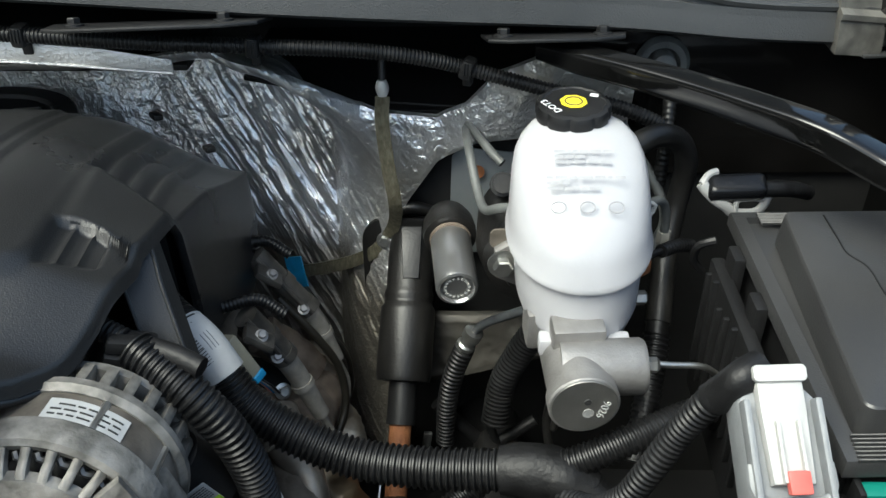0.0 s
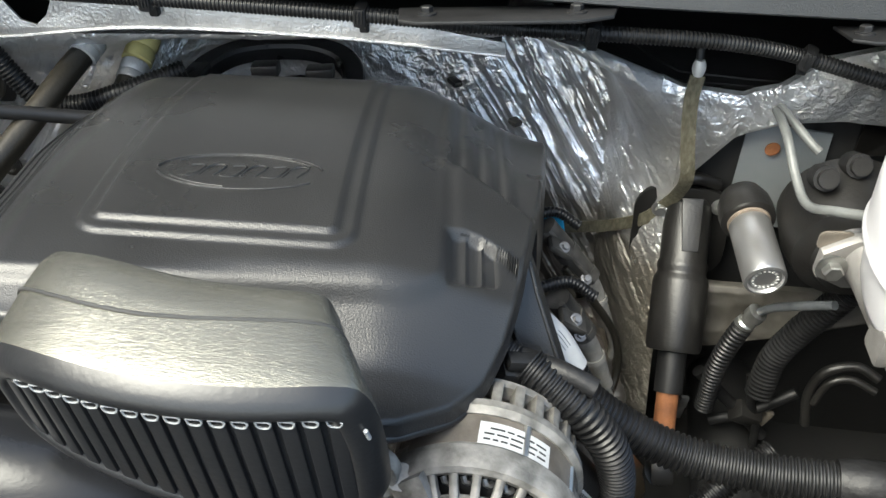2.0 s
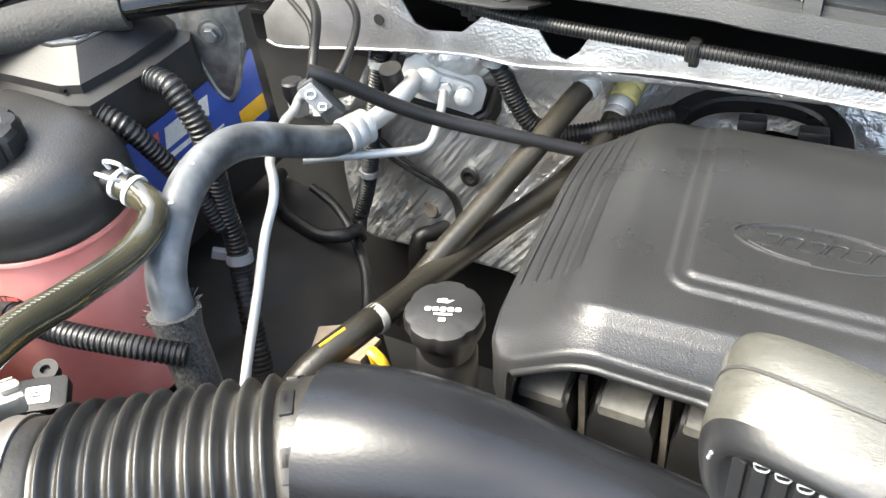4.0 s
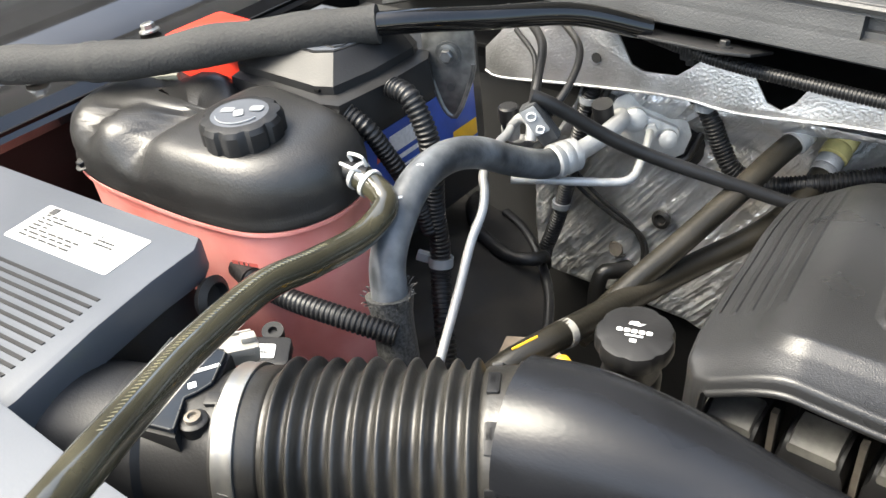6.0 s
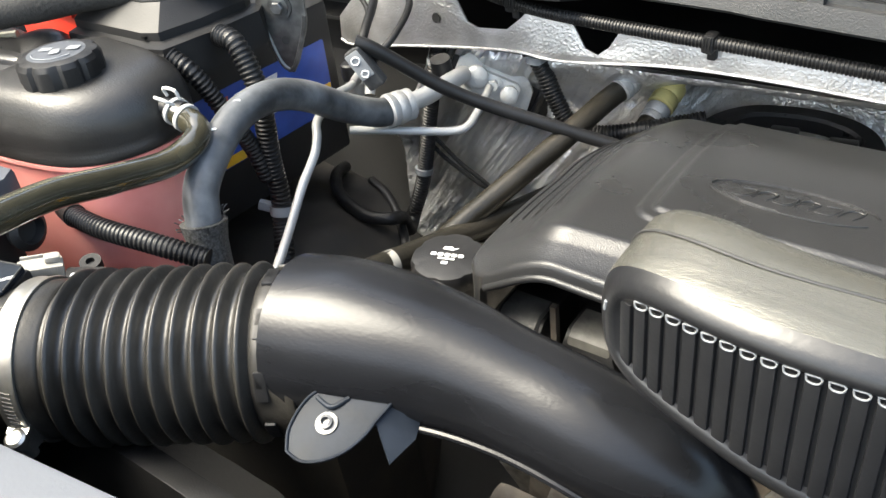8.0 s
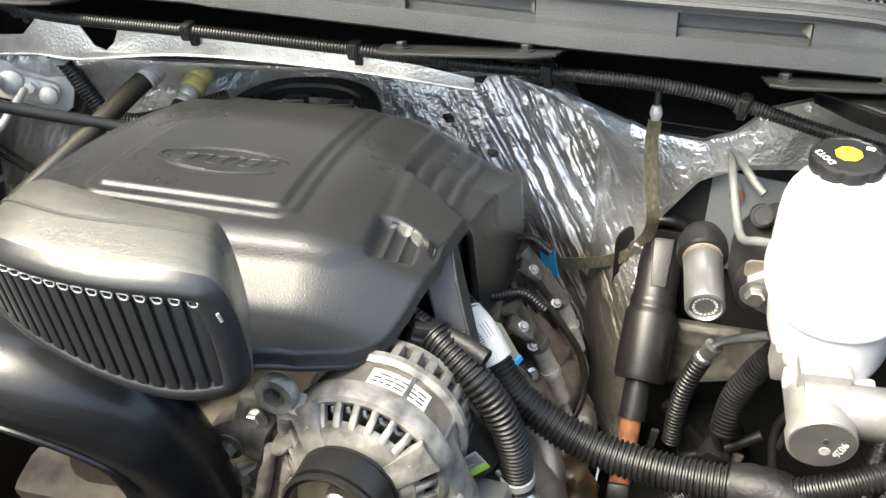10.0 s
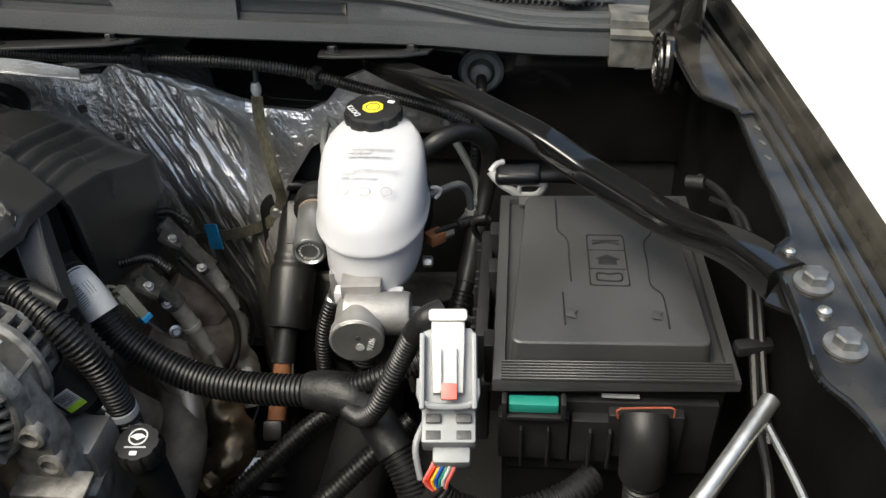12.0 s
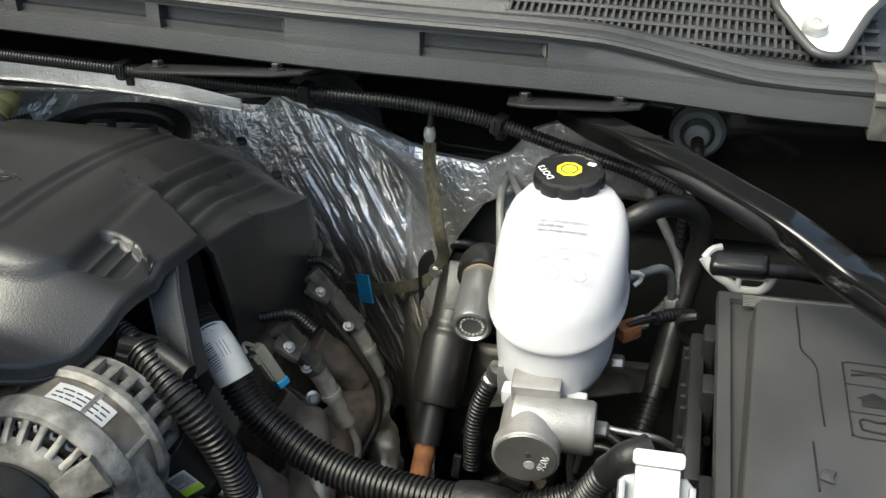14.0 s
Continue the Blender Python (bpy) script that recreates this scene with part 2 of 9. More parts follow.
def foil_material():
    """Crinkled aluminium foil: metal, with pulled folds in its middle and fine crumples all over."""
    m = bpy.data.materials.new("crinkled_aluminium_foil")
    m.use_nodes = True
    n, l = m.node_tree.nodes, m.node_tree.links
    b = n["Principled BSDF"]
    b.inputs["Metallic"].default_value = 0.8
    co = n.new("ShaderNodeNewGeometry")

    def noise_tex(scale, detail, vec):
        x = n.new("ShaderNodeTexNoise")
        x.inputs["Scale"].default_value, x.inputs["Detail"].default_value = scale, detail
        l.new(vec, x.inputs["Vector"])
        return x.outputs["Fac"]

    def calc(op, a, c=None, d=None):
        x = n.new("ShaderNodeMath")
        x.operation = op
        for i, v in enumerate((a, c, d)):
            if v is None:
                continue
            if isinstance(v, (int, float)):
                x.inputs[i].default_value = v
            else:
                l.new(v, x.inputs[i])
        return x.outputs[0]

    def ridge(f):
        return calc("SUBTRACT", 1.0, calc("MULTIPLY", calc("ABSOLUTE", calc("SUBTRACT", f, 0.5)), 3.0))
    pos = co.outputs["Position"]
    dirt = noise_tex(7, 8, pos)
    ramp = n.new("ShaderNodeValToRGB")
    ramp.color_ramp.elements[0].position, ramp.color_ramp.elements[1].position = 0.34, 0.52
    ramp.color_ramp.elements[0].color, ramp.color_ramp.elements[1].color = (0.66, 0.64, 0.60, 1), (0.90, 0.91, 0.93, 1)
    l.new(dirt, ramp.inputs[0])
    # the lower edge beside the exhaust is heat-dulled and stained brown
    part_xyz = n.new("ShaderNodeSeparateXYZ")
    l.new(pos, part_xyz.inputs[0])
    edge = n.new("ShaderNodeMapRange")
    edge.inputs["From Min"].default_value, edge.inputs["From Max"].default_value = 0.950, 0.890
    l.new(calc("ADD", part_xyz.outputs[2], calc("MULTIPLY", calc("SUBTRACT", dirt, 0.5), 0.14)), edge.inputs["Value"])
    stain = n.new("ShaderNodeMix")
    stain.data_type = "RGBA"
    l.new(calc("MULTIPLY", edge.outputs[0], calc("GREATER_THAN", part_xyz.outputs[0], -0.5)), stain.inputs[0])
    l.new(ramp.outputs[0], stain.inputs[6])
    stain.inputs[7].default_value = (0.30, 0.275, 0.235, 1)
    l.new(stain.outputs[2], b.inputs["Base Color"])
    rr = n.new("ShaderNodeMapRange")
    rr.inputs["To Min"].default_value, rr.inputs["To Max"].default_value = 0.42, 0.2
    l.new(dirt, rr.inputs["Value"])
    l.new(calc("ADD", rr.outputs[0], calc("MULTIPLY", edge.outputs[0], 0.22)), b.inputs["Roughness"])
    # pulled folds run down and outwards
    turn = n.new("ShaderNodeMapping")
    turn.vector_type = "TEXTURE"
    turn.inputs["Rotation"].default_value = (0, radians(-33.5), 0)
    l.new(pos, turn.inputs["Vector"])
    wide = n.new("ShaderNodeMapping")
    wide.inputs["Scale"].default_value = (1.0, 0.3, 0.075)
    l.new(turn.outputs[0], wide.inputs["Vector"])
    streak = calc("ADD", calc("MULTIPLY", ridge(noise_tex(62, 1.5, wide.outputs[0])), 1.5), calc("MULTIPLY", ridge(noise_tex(150, 1.5, wide.outputs[0])), 0.4))
    sep = n.new("ShaderNodeSeparateXYZ")
    l.new(pos, sep.inputs[0])
    # on the passenger side they lean the other way
    turn2 = n.new("ShaderNodeMapping")
    turn2.vector_type = "TEXTURE"
    turn2.inputs["Rotation"].default_value = (0, radians(38), 0)
    l.new(pos, turn2.inputs["Vector"])
    wide2 = n.new("ShaderNodeMapping")
    wide2.inputs["Scale"].default_value = (1.0, 0.3, 0.10)
    l.new(turn2.outputs[0], wide2.inputs["Vector"])
    streak2 = calc("ADD", calc("MULTIPLY", ridge(noise_tex(55, 1.5, wide2.outputs[0])), 1.6), calc("MULTIPLY", ridge(noise_tex(140, 1.5, wide2.outputs[0])), 0.5))
    w2 = calc("MAXIMUM", calc("SUBTRACT", 1.0, calc("MULTIPLY", calc("ABSOLUTE", calc("ADD", sep.outputs[0], 0.88)), 3.2)), 0.0)
    w = calc("SUBTRACT", 1.0, calc("MULTIPLY", calc("ABSOLUTE", calc("ADD", sep.outputs[0], 0.19)), 5.5))
    w = calc("MAXIMUM", w, 0.12)
    # crumples
    warp = n.new("ShaderNodeTexNoise")
    warp.inputs["Scale"].default_value, warp.inputs["Detail"].default_value = 25, 5
    l.new(pos, warp.inputs["Vector"])
    mix = n.new("ShaderNodeVectorMath")
    mix.operation = "MULTIPLY_ADD"
    l.new(warp.outputs["Color"], mix.inputs[0])
    mix.inputs[1].default_value = (0.05, 0.05, 0.05)
    l.new(pos, mix.inputs[2])
    hs = []
    for sc, am in ((62, 0.75), (150, 0.4)):
        fold = n.new("ShaderNodeTexVoronoi")
        fold.feature = "DISTANCE_TO_EDGE"
        fold.inputs["Scale"].default_value = sc
        l.new(mix.outputs[0], fold.inputs["Vector"])
        hs.append(calc("MULTIPLY", fold.outputs["Distance"], am))
    crumple = calc("ADD", calc("ADD", hs[0], hs[1]), calc("MULTIPLY", ridge(noise_tex(75, 3, pos)), 0.4))
    height = calc("MULTIPLY_ADD", streak, w, calc("MULTIPLY", crumple, calc("SUBTRACT", 0.85, calc("MULTIPLY", calc("MAXIMUM", w, w2), 0.65))))
    height = calc("MULTIPLY_ADD", streak2, w2, height)
    bp = n.new("ShaderNodeBump")
    bp.inputs["Strength"].default_value, bp.inputs["Distance"].default_value = 1.0, 0.0042
    l.new(height, bp.inputs["Height"])
    l.new(bp.outputs[0], b.inputs["Normal"])
    return m


FOIL = foil_material()
LIPFOIL = mat("dimpled_foil", (0.50, 0.50, 0.50), 0.36, 0.85, second=(0.66, 0.66, 0.665), bump=1.0, bscale=330, scale=22)


# ---- building helpers ----
def V(*a):
    return Vector(a[0] if len(a) == 1 else a)


def part(name, bm, material, parent=None, label="", sharp=38):
    """Links a bmesh as ONE mesh object, with its origin at its middle, under a thing or a part."""
    me = bpy.data.meshes.new(name)
    c = V(0, 0, 0)
    if bm.verts:
        lo = V([min(v.co[i] for v in bm.verts) for i in range(3)])
        hi = V([max(v.co[i] for v in bm.verts) for i in range(3)])
        c = (lo + hi) / 2
        if parent is None:
            c.z = lo.z
    bmesh.ops.translate(bm, verts=bm.verts, vec=-c)
    bmesh.ops.recalc_face_normals(bm, faces=bm.faces)
    bm.to_mesh(me)
    bm.free()
    me.polygons.foreach_set("use_smooth", [True] * len(me.polygons))
    me.set_sharp_from_angle(angle=radians(sharp))
    me.materials.append(material)
    ob = new(name, me)
    ob.location = c
    if parent is not None:
        base, up = parent.location.copy(), parent.parent
        while up is not None:
            base, up = base + up.location, up.parent
        ob.location = c - base
        ob.parent = parent
    if label:
        ob["label"] = label
    return ob


def thing(name, at, label, category, group="", kind=""):
    ob = new(name)
    ob.location = at
    ob.empty_display_size = 0.02
    return tagged(ob, label, category, group, kind)


def solo(name, bm, material, label, category, group="", kind="", sharp=38):
    return tagged(part(name, bm, material, None, "", sharp), label, category, group, kind)


def join(*bms):
    out = bms[0]
    for b in bms[1:]:
        me = bpy.data.meshes.new("tmp")
        b.to_mesh(me)
        b.free()
        out.from_mesh(me)
        bpy.data.meshes.remove(me)
    return out


def smooth_line(pts, step):
    """Points about step apart along a smooth curve through pts."""
    pts = [V(p) for p in pts]
    p = [2 * pts[0] - pts[1]] + pts + [2 * pts[-1] - pts[-2]]
    dense = []
    for i in range(1, len(p) - 2):
        for k in range(24):
            t = k / 24
            a, b, c, d = p[i - 1], p[i], p[i + 1], p[i + 2]
            dense.append(0.5 * (2 * b + (c - a) * t + (2 * a - 5 * b + 4 * c - d) * t * t + (3 * b - a - 3 * c + d) * t ** 3))
    dense.append(pts[-1])
    out, left = [dense[0]], step
    total = sum((dense[i + 1] - dense[i]).length for i in range(len(dense) - 1))
    n = max(2, round(total / step))
    step = total / n
    gone, want = 0.0, step
    for i in range(len(dense) - 1):
        seg = (dense[i + 1] - dense[i]).length
        while gone + seg >= want - 1e-9 and len(out) < n:
            out.append(dense[i].lerp(dense[i + 1], (want - gone) / max(seg, 1e-9)))
            want += step
        gone += seg
    out.append(dense[-1])
    return out


def frames_along(line):
    """Rotation-steady frames along a line: tangent, side, up."""
    res, up = [], None
    for i, q in enumerate(line):
        t = (line[min(i + 1, len(line) - 1)] - line[max(i - 1, 0)]).normalized()
        if up is None:
            up = V(0, 0, 1) if abs(t.z) < 0.8 else V(0, 1, 0)
        side = t.cross(up).normalized()
        up = side.cross(t).normalized()
        res.append((t, side, up))
    return res


def skin(rings, closed=True, caps=True):
    """A surface over rings of equal length."""
    bm = bmesh.new()
    vs = [[bm.verts.new(p) for p in r] for r in rings]
    m = len(vs[0])
    for a, b in zip(vs, vs[1:]):
        for j in range(m if closed else m - 1):
            k = (j + 1) % m
            try:
                bm.faces.new((a[j], a[k], b[k], b[j]))
            except ValueError:
                pass
    if caps and closed:
        for r in (vs[0], vs[-1]):
            try:
                bm.faces.new(r)
            except ValueError:
                pass
    return bm


def tube(pts, r, seg=14, step=0.006, squash=1.0, wob=0.0):
    """A round rod or hose; r: a radius or a function of 0..1."""
    line = smooth_line(pts, step)
    rings = []
    for i, (q, (t, s, u)) in enumerate(zip(line, frames_along(line))):
        f = i / (len(line) - 1)
        rad = r(f) if callable(r) else r
        ring = [(s * math.cos(a) + u * math.sin(a) * squash) * rad for a in (2 * math.pi * k / seg for k in range(seg))]
        if wob:
            ring = [d * (1 + 0.6 * wob * (noise.noise((q + d) * 55) + 0.4 * noise.noise((q + d) * 140))) for d in ring]
        rings.append([q + d for d in ring])
    return skin(rings)


def loom(pts, r, pitch=0.0052, amp=0.10, seg=14):
    """Corrugated split conduit: square ribs with grooves between."""
    line = smooth_line(pts, pitch / 4)
    rings = []
    for i, (q, (t, s, u)) in enumerate(zip(line, frames_along(line))):
        rad = r * (1 if i % 4 in (0, 1) else 1 - amp)
        rings.append([q + (s * math.cos(a) + u * math.sin(a)) * rad for a in (2 * math.pi * k / seg for k in range(seg))])
    return skin(rings)


def lathe(profile, origin, axis, seg=32, flutes=0, depth=0.0, caps=True):
    """A turned body: profile of (radius, height) along axis. flutes: scallops cut round it."""
    ax = V(axis).normalized()
    s = ax.cross(V(0, 0, 1) if abs(ax.z) < 0.9 else V(0, 1, 0)).normalized()
    u = ax.cross(s)
    o = V(origin)
    rings = []
    for r, h in profile:
        ring = []
        for k in range(seg):
            a = 2 * math.pi * k / seg
            q = r
            if flutes and r > 0.6 * max(p[0] for p in profile):
                q = r * (1 - depth * max(0.0, math.cos(a * flutes)) ** 3)
            ring.append(o + ax * h + (s * math.cos(a) + u * math.sin(a)) * max(q, 1e-5))
        rings.append(ring)
    return skin(rings, True, caps)


def box(c, size, rot=(0, 0, 0), bevel=0.003, seg=2):
    bm = bmesh.new()
    bmesh.ops.create_cube(bm, size=1)
    bmesh.ops.scale(bm, vec=size, verts=bm.verts)
    if bevel:
        bmesh.ops.bevel(bm, geom=bm.edges[:], offset=min(bevel, 0.45 * min(size)), segments=seg, affect="EDGES", profile=0.6)
    bmesh.ops.transform(bm, matrix=pose(*c, *rot), verts=bm.verts)
    return bm


def prism(poly, h, m=None, bevel=0.0015):
    """A plate: outline poly in its own x, y plane, h thick along z, laid by the matrix m."""
    bm = bmesh.new()
    f = bm.faces.new([bm.verts.new((x, y, 0)) for x, y in poly])
    r = bmesh.ops.extrude_face_region(bm, geom=[f])
    vs = [v for v in r["geom"] if isinstance(v, bmesh.types.BMVert)]
    bmesh.ops.translate(bm, verts=vs, vec=(0, 0, h))
    if bevel:
        es = [e for e in bm.edges if len(e.link_faces) == 2 and e.calc_face_angle(0) > 0.5 and abs(e.verts[0].co.z - e.verts[1].co.z) < 1e-7]
        bmesh.ops.bevel(bm, geom=es, offset=min(bevel, h * 0.45), segments=2, affect="EDGES", profile=0.6)
    if m is not None:
        bmesh.ops.transform(bm, matrix=m, verts=bm.verts)
    return bm


def rounded(w, d, r, n=5):
    """Outline of a rounded rectangle about the middle."""
    out = []
    for cx, cy, a0 in ((w / 2 - r, d / 2 - r, 0), (-w / 2 + r, d / 2 - r, 90), (-w / 2 + r, -d / 2 + r, 180), (w / 2 - r, -d / 2 + r, 270)):
        for k in range(n + 1):
            a = radians(a0 + 90 * k / n)
            out.append((cx + r * math.cos(a), cy + r * math.sin(a)))
    return out


def frame3(o, x, y):
    """A matrix with its origin at o and axes along x, and y made square to it."""
    x = V(x).normalized()
    z = x.cross(V(y)).normalized()
    y = z.cross(x)
    return Matrix(((x.x, y.x, z.x, o[0]), (x.y, y.y, z.y, o[1]), (x.z, y.z, z.z, o[2]), (0, 0, 0, 1)))


def bolt(at, axis, parent, r=0.008, name="bolt", material=None):
    """A flanged hexagon bolt."""
    b = lathe([(0, 0), (r * 1.5, 0), (r * 1.5, r * 0.25), (r * 0.98, r * 0.4)], at, axis, 20)
    h = lathe([(r * 0.98, r * 0.3), (r, r * 0.4), (r, r * 1.1), (r * 0.85, r * 1.25), (0, r * 1.25)], at, axis, 6)
    return part(name, join(b, h), material or STEEL, parent, sharp=25)


def bars(m, w, d, rows, material, parent, name="print", h=0.0004, seed=1):
    """Lines of unreadable small print as plain bars on the plane m, w by d about the middle."""
    rnd = random.Random(seed)
    bm = bmesh.new()
    for k in range(rows):
        y = d / 2 - d * (k + 0.5) / rows
        x = -w / 2
        while x < w / 2 * 0.9:
            n = rnd.uniform(0.06, 0.2) * w
            x1 = min(x + n, w / 2)
            t = d / rows * 0.25
            bm.faces.new([bm.verts.new((a, b, h)) for a, b in ((x, y - t), (x1, y - t), (x1, y + t), (x, y + t))])
            x = x1 + 0.03 * w
            if rnd.random() < 0.12:
                break
    bmesh.ops.transform(bm, matrix=m, verts=bm.verts)
    return part(name, bm, material, parent)


def text_mesh(body, size, m, thick=0.0004):
    cu = bpy.data.curves.new("text", "FONT")
    cu.body, cu.size, cu.extrude, cu.align_x, cu.align_y = body, size, thick, "CENTER", "CENTER"
    ob = bpy.data.objects.new("text", cu)
    scene.collection.objects.link(ob)
    me = bpy.data.meshes.new_from_object(ob.evaluated_get(bpy.context.evaluated_depsgraph_get()))
    bm = bmesh.new()
    bm.from_mesh(me)
    bpy.data.objects.remove(ob)
    bpy.data.curves.remove(cu)
    bpy.data.meshes.remove(me)
    bmesh.ops.transform(bm, matrix=m, verts=bm.verts)
    return bm


def lerp_table(table, x):
    """Linear reading of a table of (x, value)."""
    if x <= table[0][0]:
        return table[0][1]
    for (a, p), (b, q) in zip(table, table[1:]):
        if x <= b:
            return p + (q - p) * (x - a) / (b - a)
    return table[-1][1]


# ---- the setting ----
def build_ground():
    bm = bmesh.new()
    bmesh.ops.create_grid(bm, x_segments=40, y_segments=40, size=60)
    solo("ground", bm, CONCRETE, "pale sunlit concrete ground under the vehicle", "ground", kind="structure")


WALL = [(-1.4, 0.80), (-0.95, 0.80), (-0.78, 0.80), (-0.66, 0.85), (-0.57, 0.955), (-0.37, 0.965), (-0.24, 0.955), (-0.137, 0.915), (-0.114, 0.869), (-0.07, 0.825),
        (0.0, 0.815), (0.1, 0.805), (0.25, 0.80), (0.5, 0.80)]
TOP = [(-1.12, 1.06), (-1.03, 1.075), (-0.97, 1.10), (-0.94, 1.15), (-0.93, 1.18), (-0.3, 1.19), (-0.22, 1.20), (-0.16, 1.165), (-0.095, 1.118), (-0.07, 1.108), (-0.01, 1.106), (0.02, 1.125), (0.05, 1.165), (0.09, 1.19), (0.14, 1.18), (0.26, 1.17)]


def wall_y(x, z):
    """Depth of the engine-side face of the bulkhead; it leans forward towards its top edge."""
    y = lerp_table(WALL, x)
    top = lerp_table(TOP, x)
    lip = lerp_table([(-1.1, 0.745), (-0.2, 0.765), (-0.09, 0.825), (0.0, 0.813), (0.1, 0.76), (0.26, 0.77)], x)
    h = 0.13 - 0.05 * min(1.0, max(0.0, (-0.1 - x) / 0.08))
    k = min(1.0, max(0.0, (z - top + h) / h))
    mid = min(1.0, max(0.0, (x + 0.68) / 0.1)) * min(1.0, max(0.0, (-0.09 - x) / 0.05))
    y += mid * 0.3 * (z - 1.0) - (1 - mid) * 0.4 * max(0.0, 0.96 - z) * min(1.0, max(0.0, (x + 0.55) / 0.2))
    return y + (min(lip, y) - y) * k * k * (3 - 2 * k)


def build_foil(name, x0, x1, low, high, label, nx=420, nz=150):
    """A crinkled insulation sheet with a folded edge, standing a little off the bulkhead."""
    bm = bmesh.new()
    rows = []
    for i in range(nx + 1):
        x = x0 + (x1 - x0) * i / nx
        a, b = lerp_table(low, x), lerp_table(high, x)
        col = []
        for k in range(nz + 1):
            z = a + (b - a) * k / nz
            y = wall_y(x, z)
            s, t = x * 0.83 + z * 0.55, -x * 0.55 + z * 0.83
            w = math.exp(-((x + 0.19) / 0.10) ** 2 - ((z - 1.02) / 0.16) ** 2)
            w2 = 0.8 * math.exp(-((x + 0.88) / 0.17) ** 2 - ((z - 1.0) / 0.16) ** 2)
            s2, t2 = x * 0.79 - z * 0.61, x * 0.61 + z * 0.79
            fold = 1 - abs(noise.noise(V(s * 34, t * 3.5, 3.1))) * 2
            fold2 = 1 - abs(noise.noise(V(s * 80, t * 6, 8.3))) * 2
            d = w * (0.010 * fold + 0.004 * fold2)
            d += w2 * (0.009 * (1 - abs(noise.noise(V(s2 * 30, t2 * 4, 6.2))) * 2) + 0.004 * (1 - abs(noise.noise(V(s2 * 75, t2 * 8, 2.3))) * 2))
            d += 0.004 * noise.noise(V(x * 14, z * 14, 0.7)) + 0.0022 * (1 - abs(noise.noise(V(x * 38, z * 30, 5.5))) * 2)
            d += 0.0012 * (1 - abs(noise.noise(V(s * 90, t * 70, 1.5))) * 2)
            edge = min(k, nz - k, 4) / 4
            col.append(bm.verts.new((x, y - 0.012 - d * edge, z)))
        rows.append(col)
    for a, b in zip(rows, rows[1:]):
        for k in range(nz):
            bm.faces.new((a[k], b[k], b[k + 1], a[k + 1]))
    r = bmesh.ops.extrude_edge_only(bm, edges=[e for e in bm.edges if e.is_boundary])
    vs = [v for v in r["geom"] if isinstance(v, bmesh.types.BMVert)]
    bmesh.ops.translate(bm, verts=vs, vec=(0, 0.008, 0))
    return bm


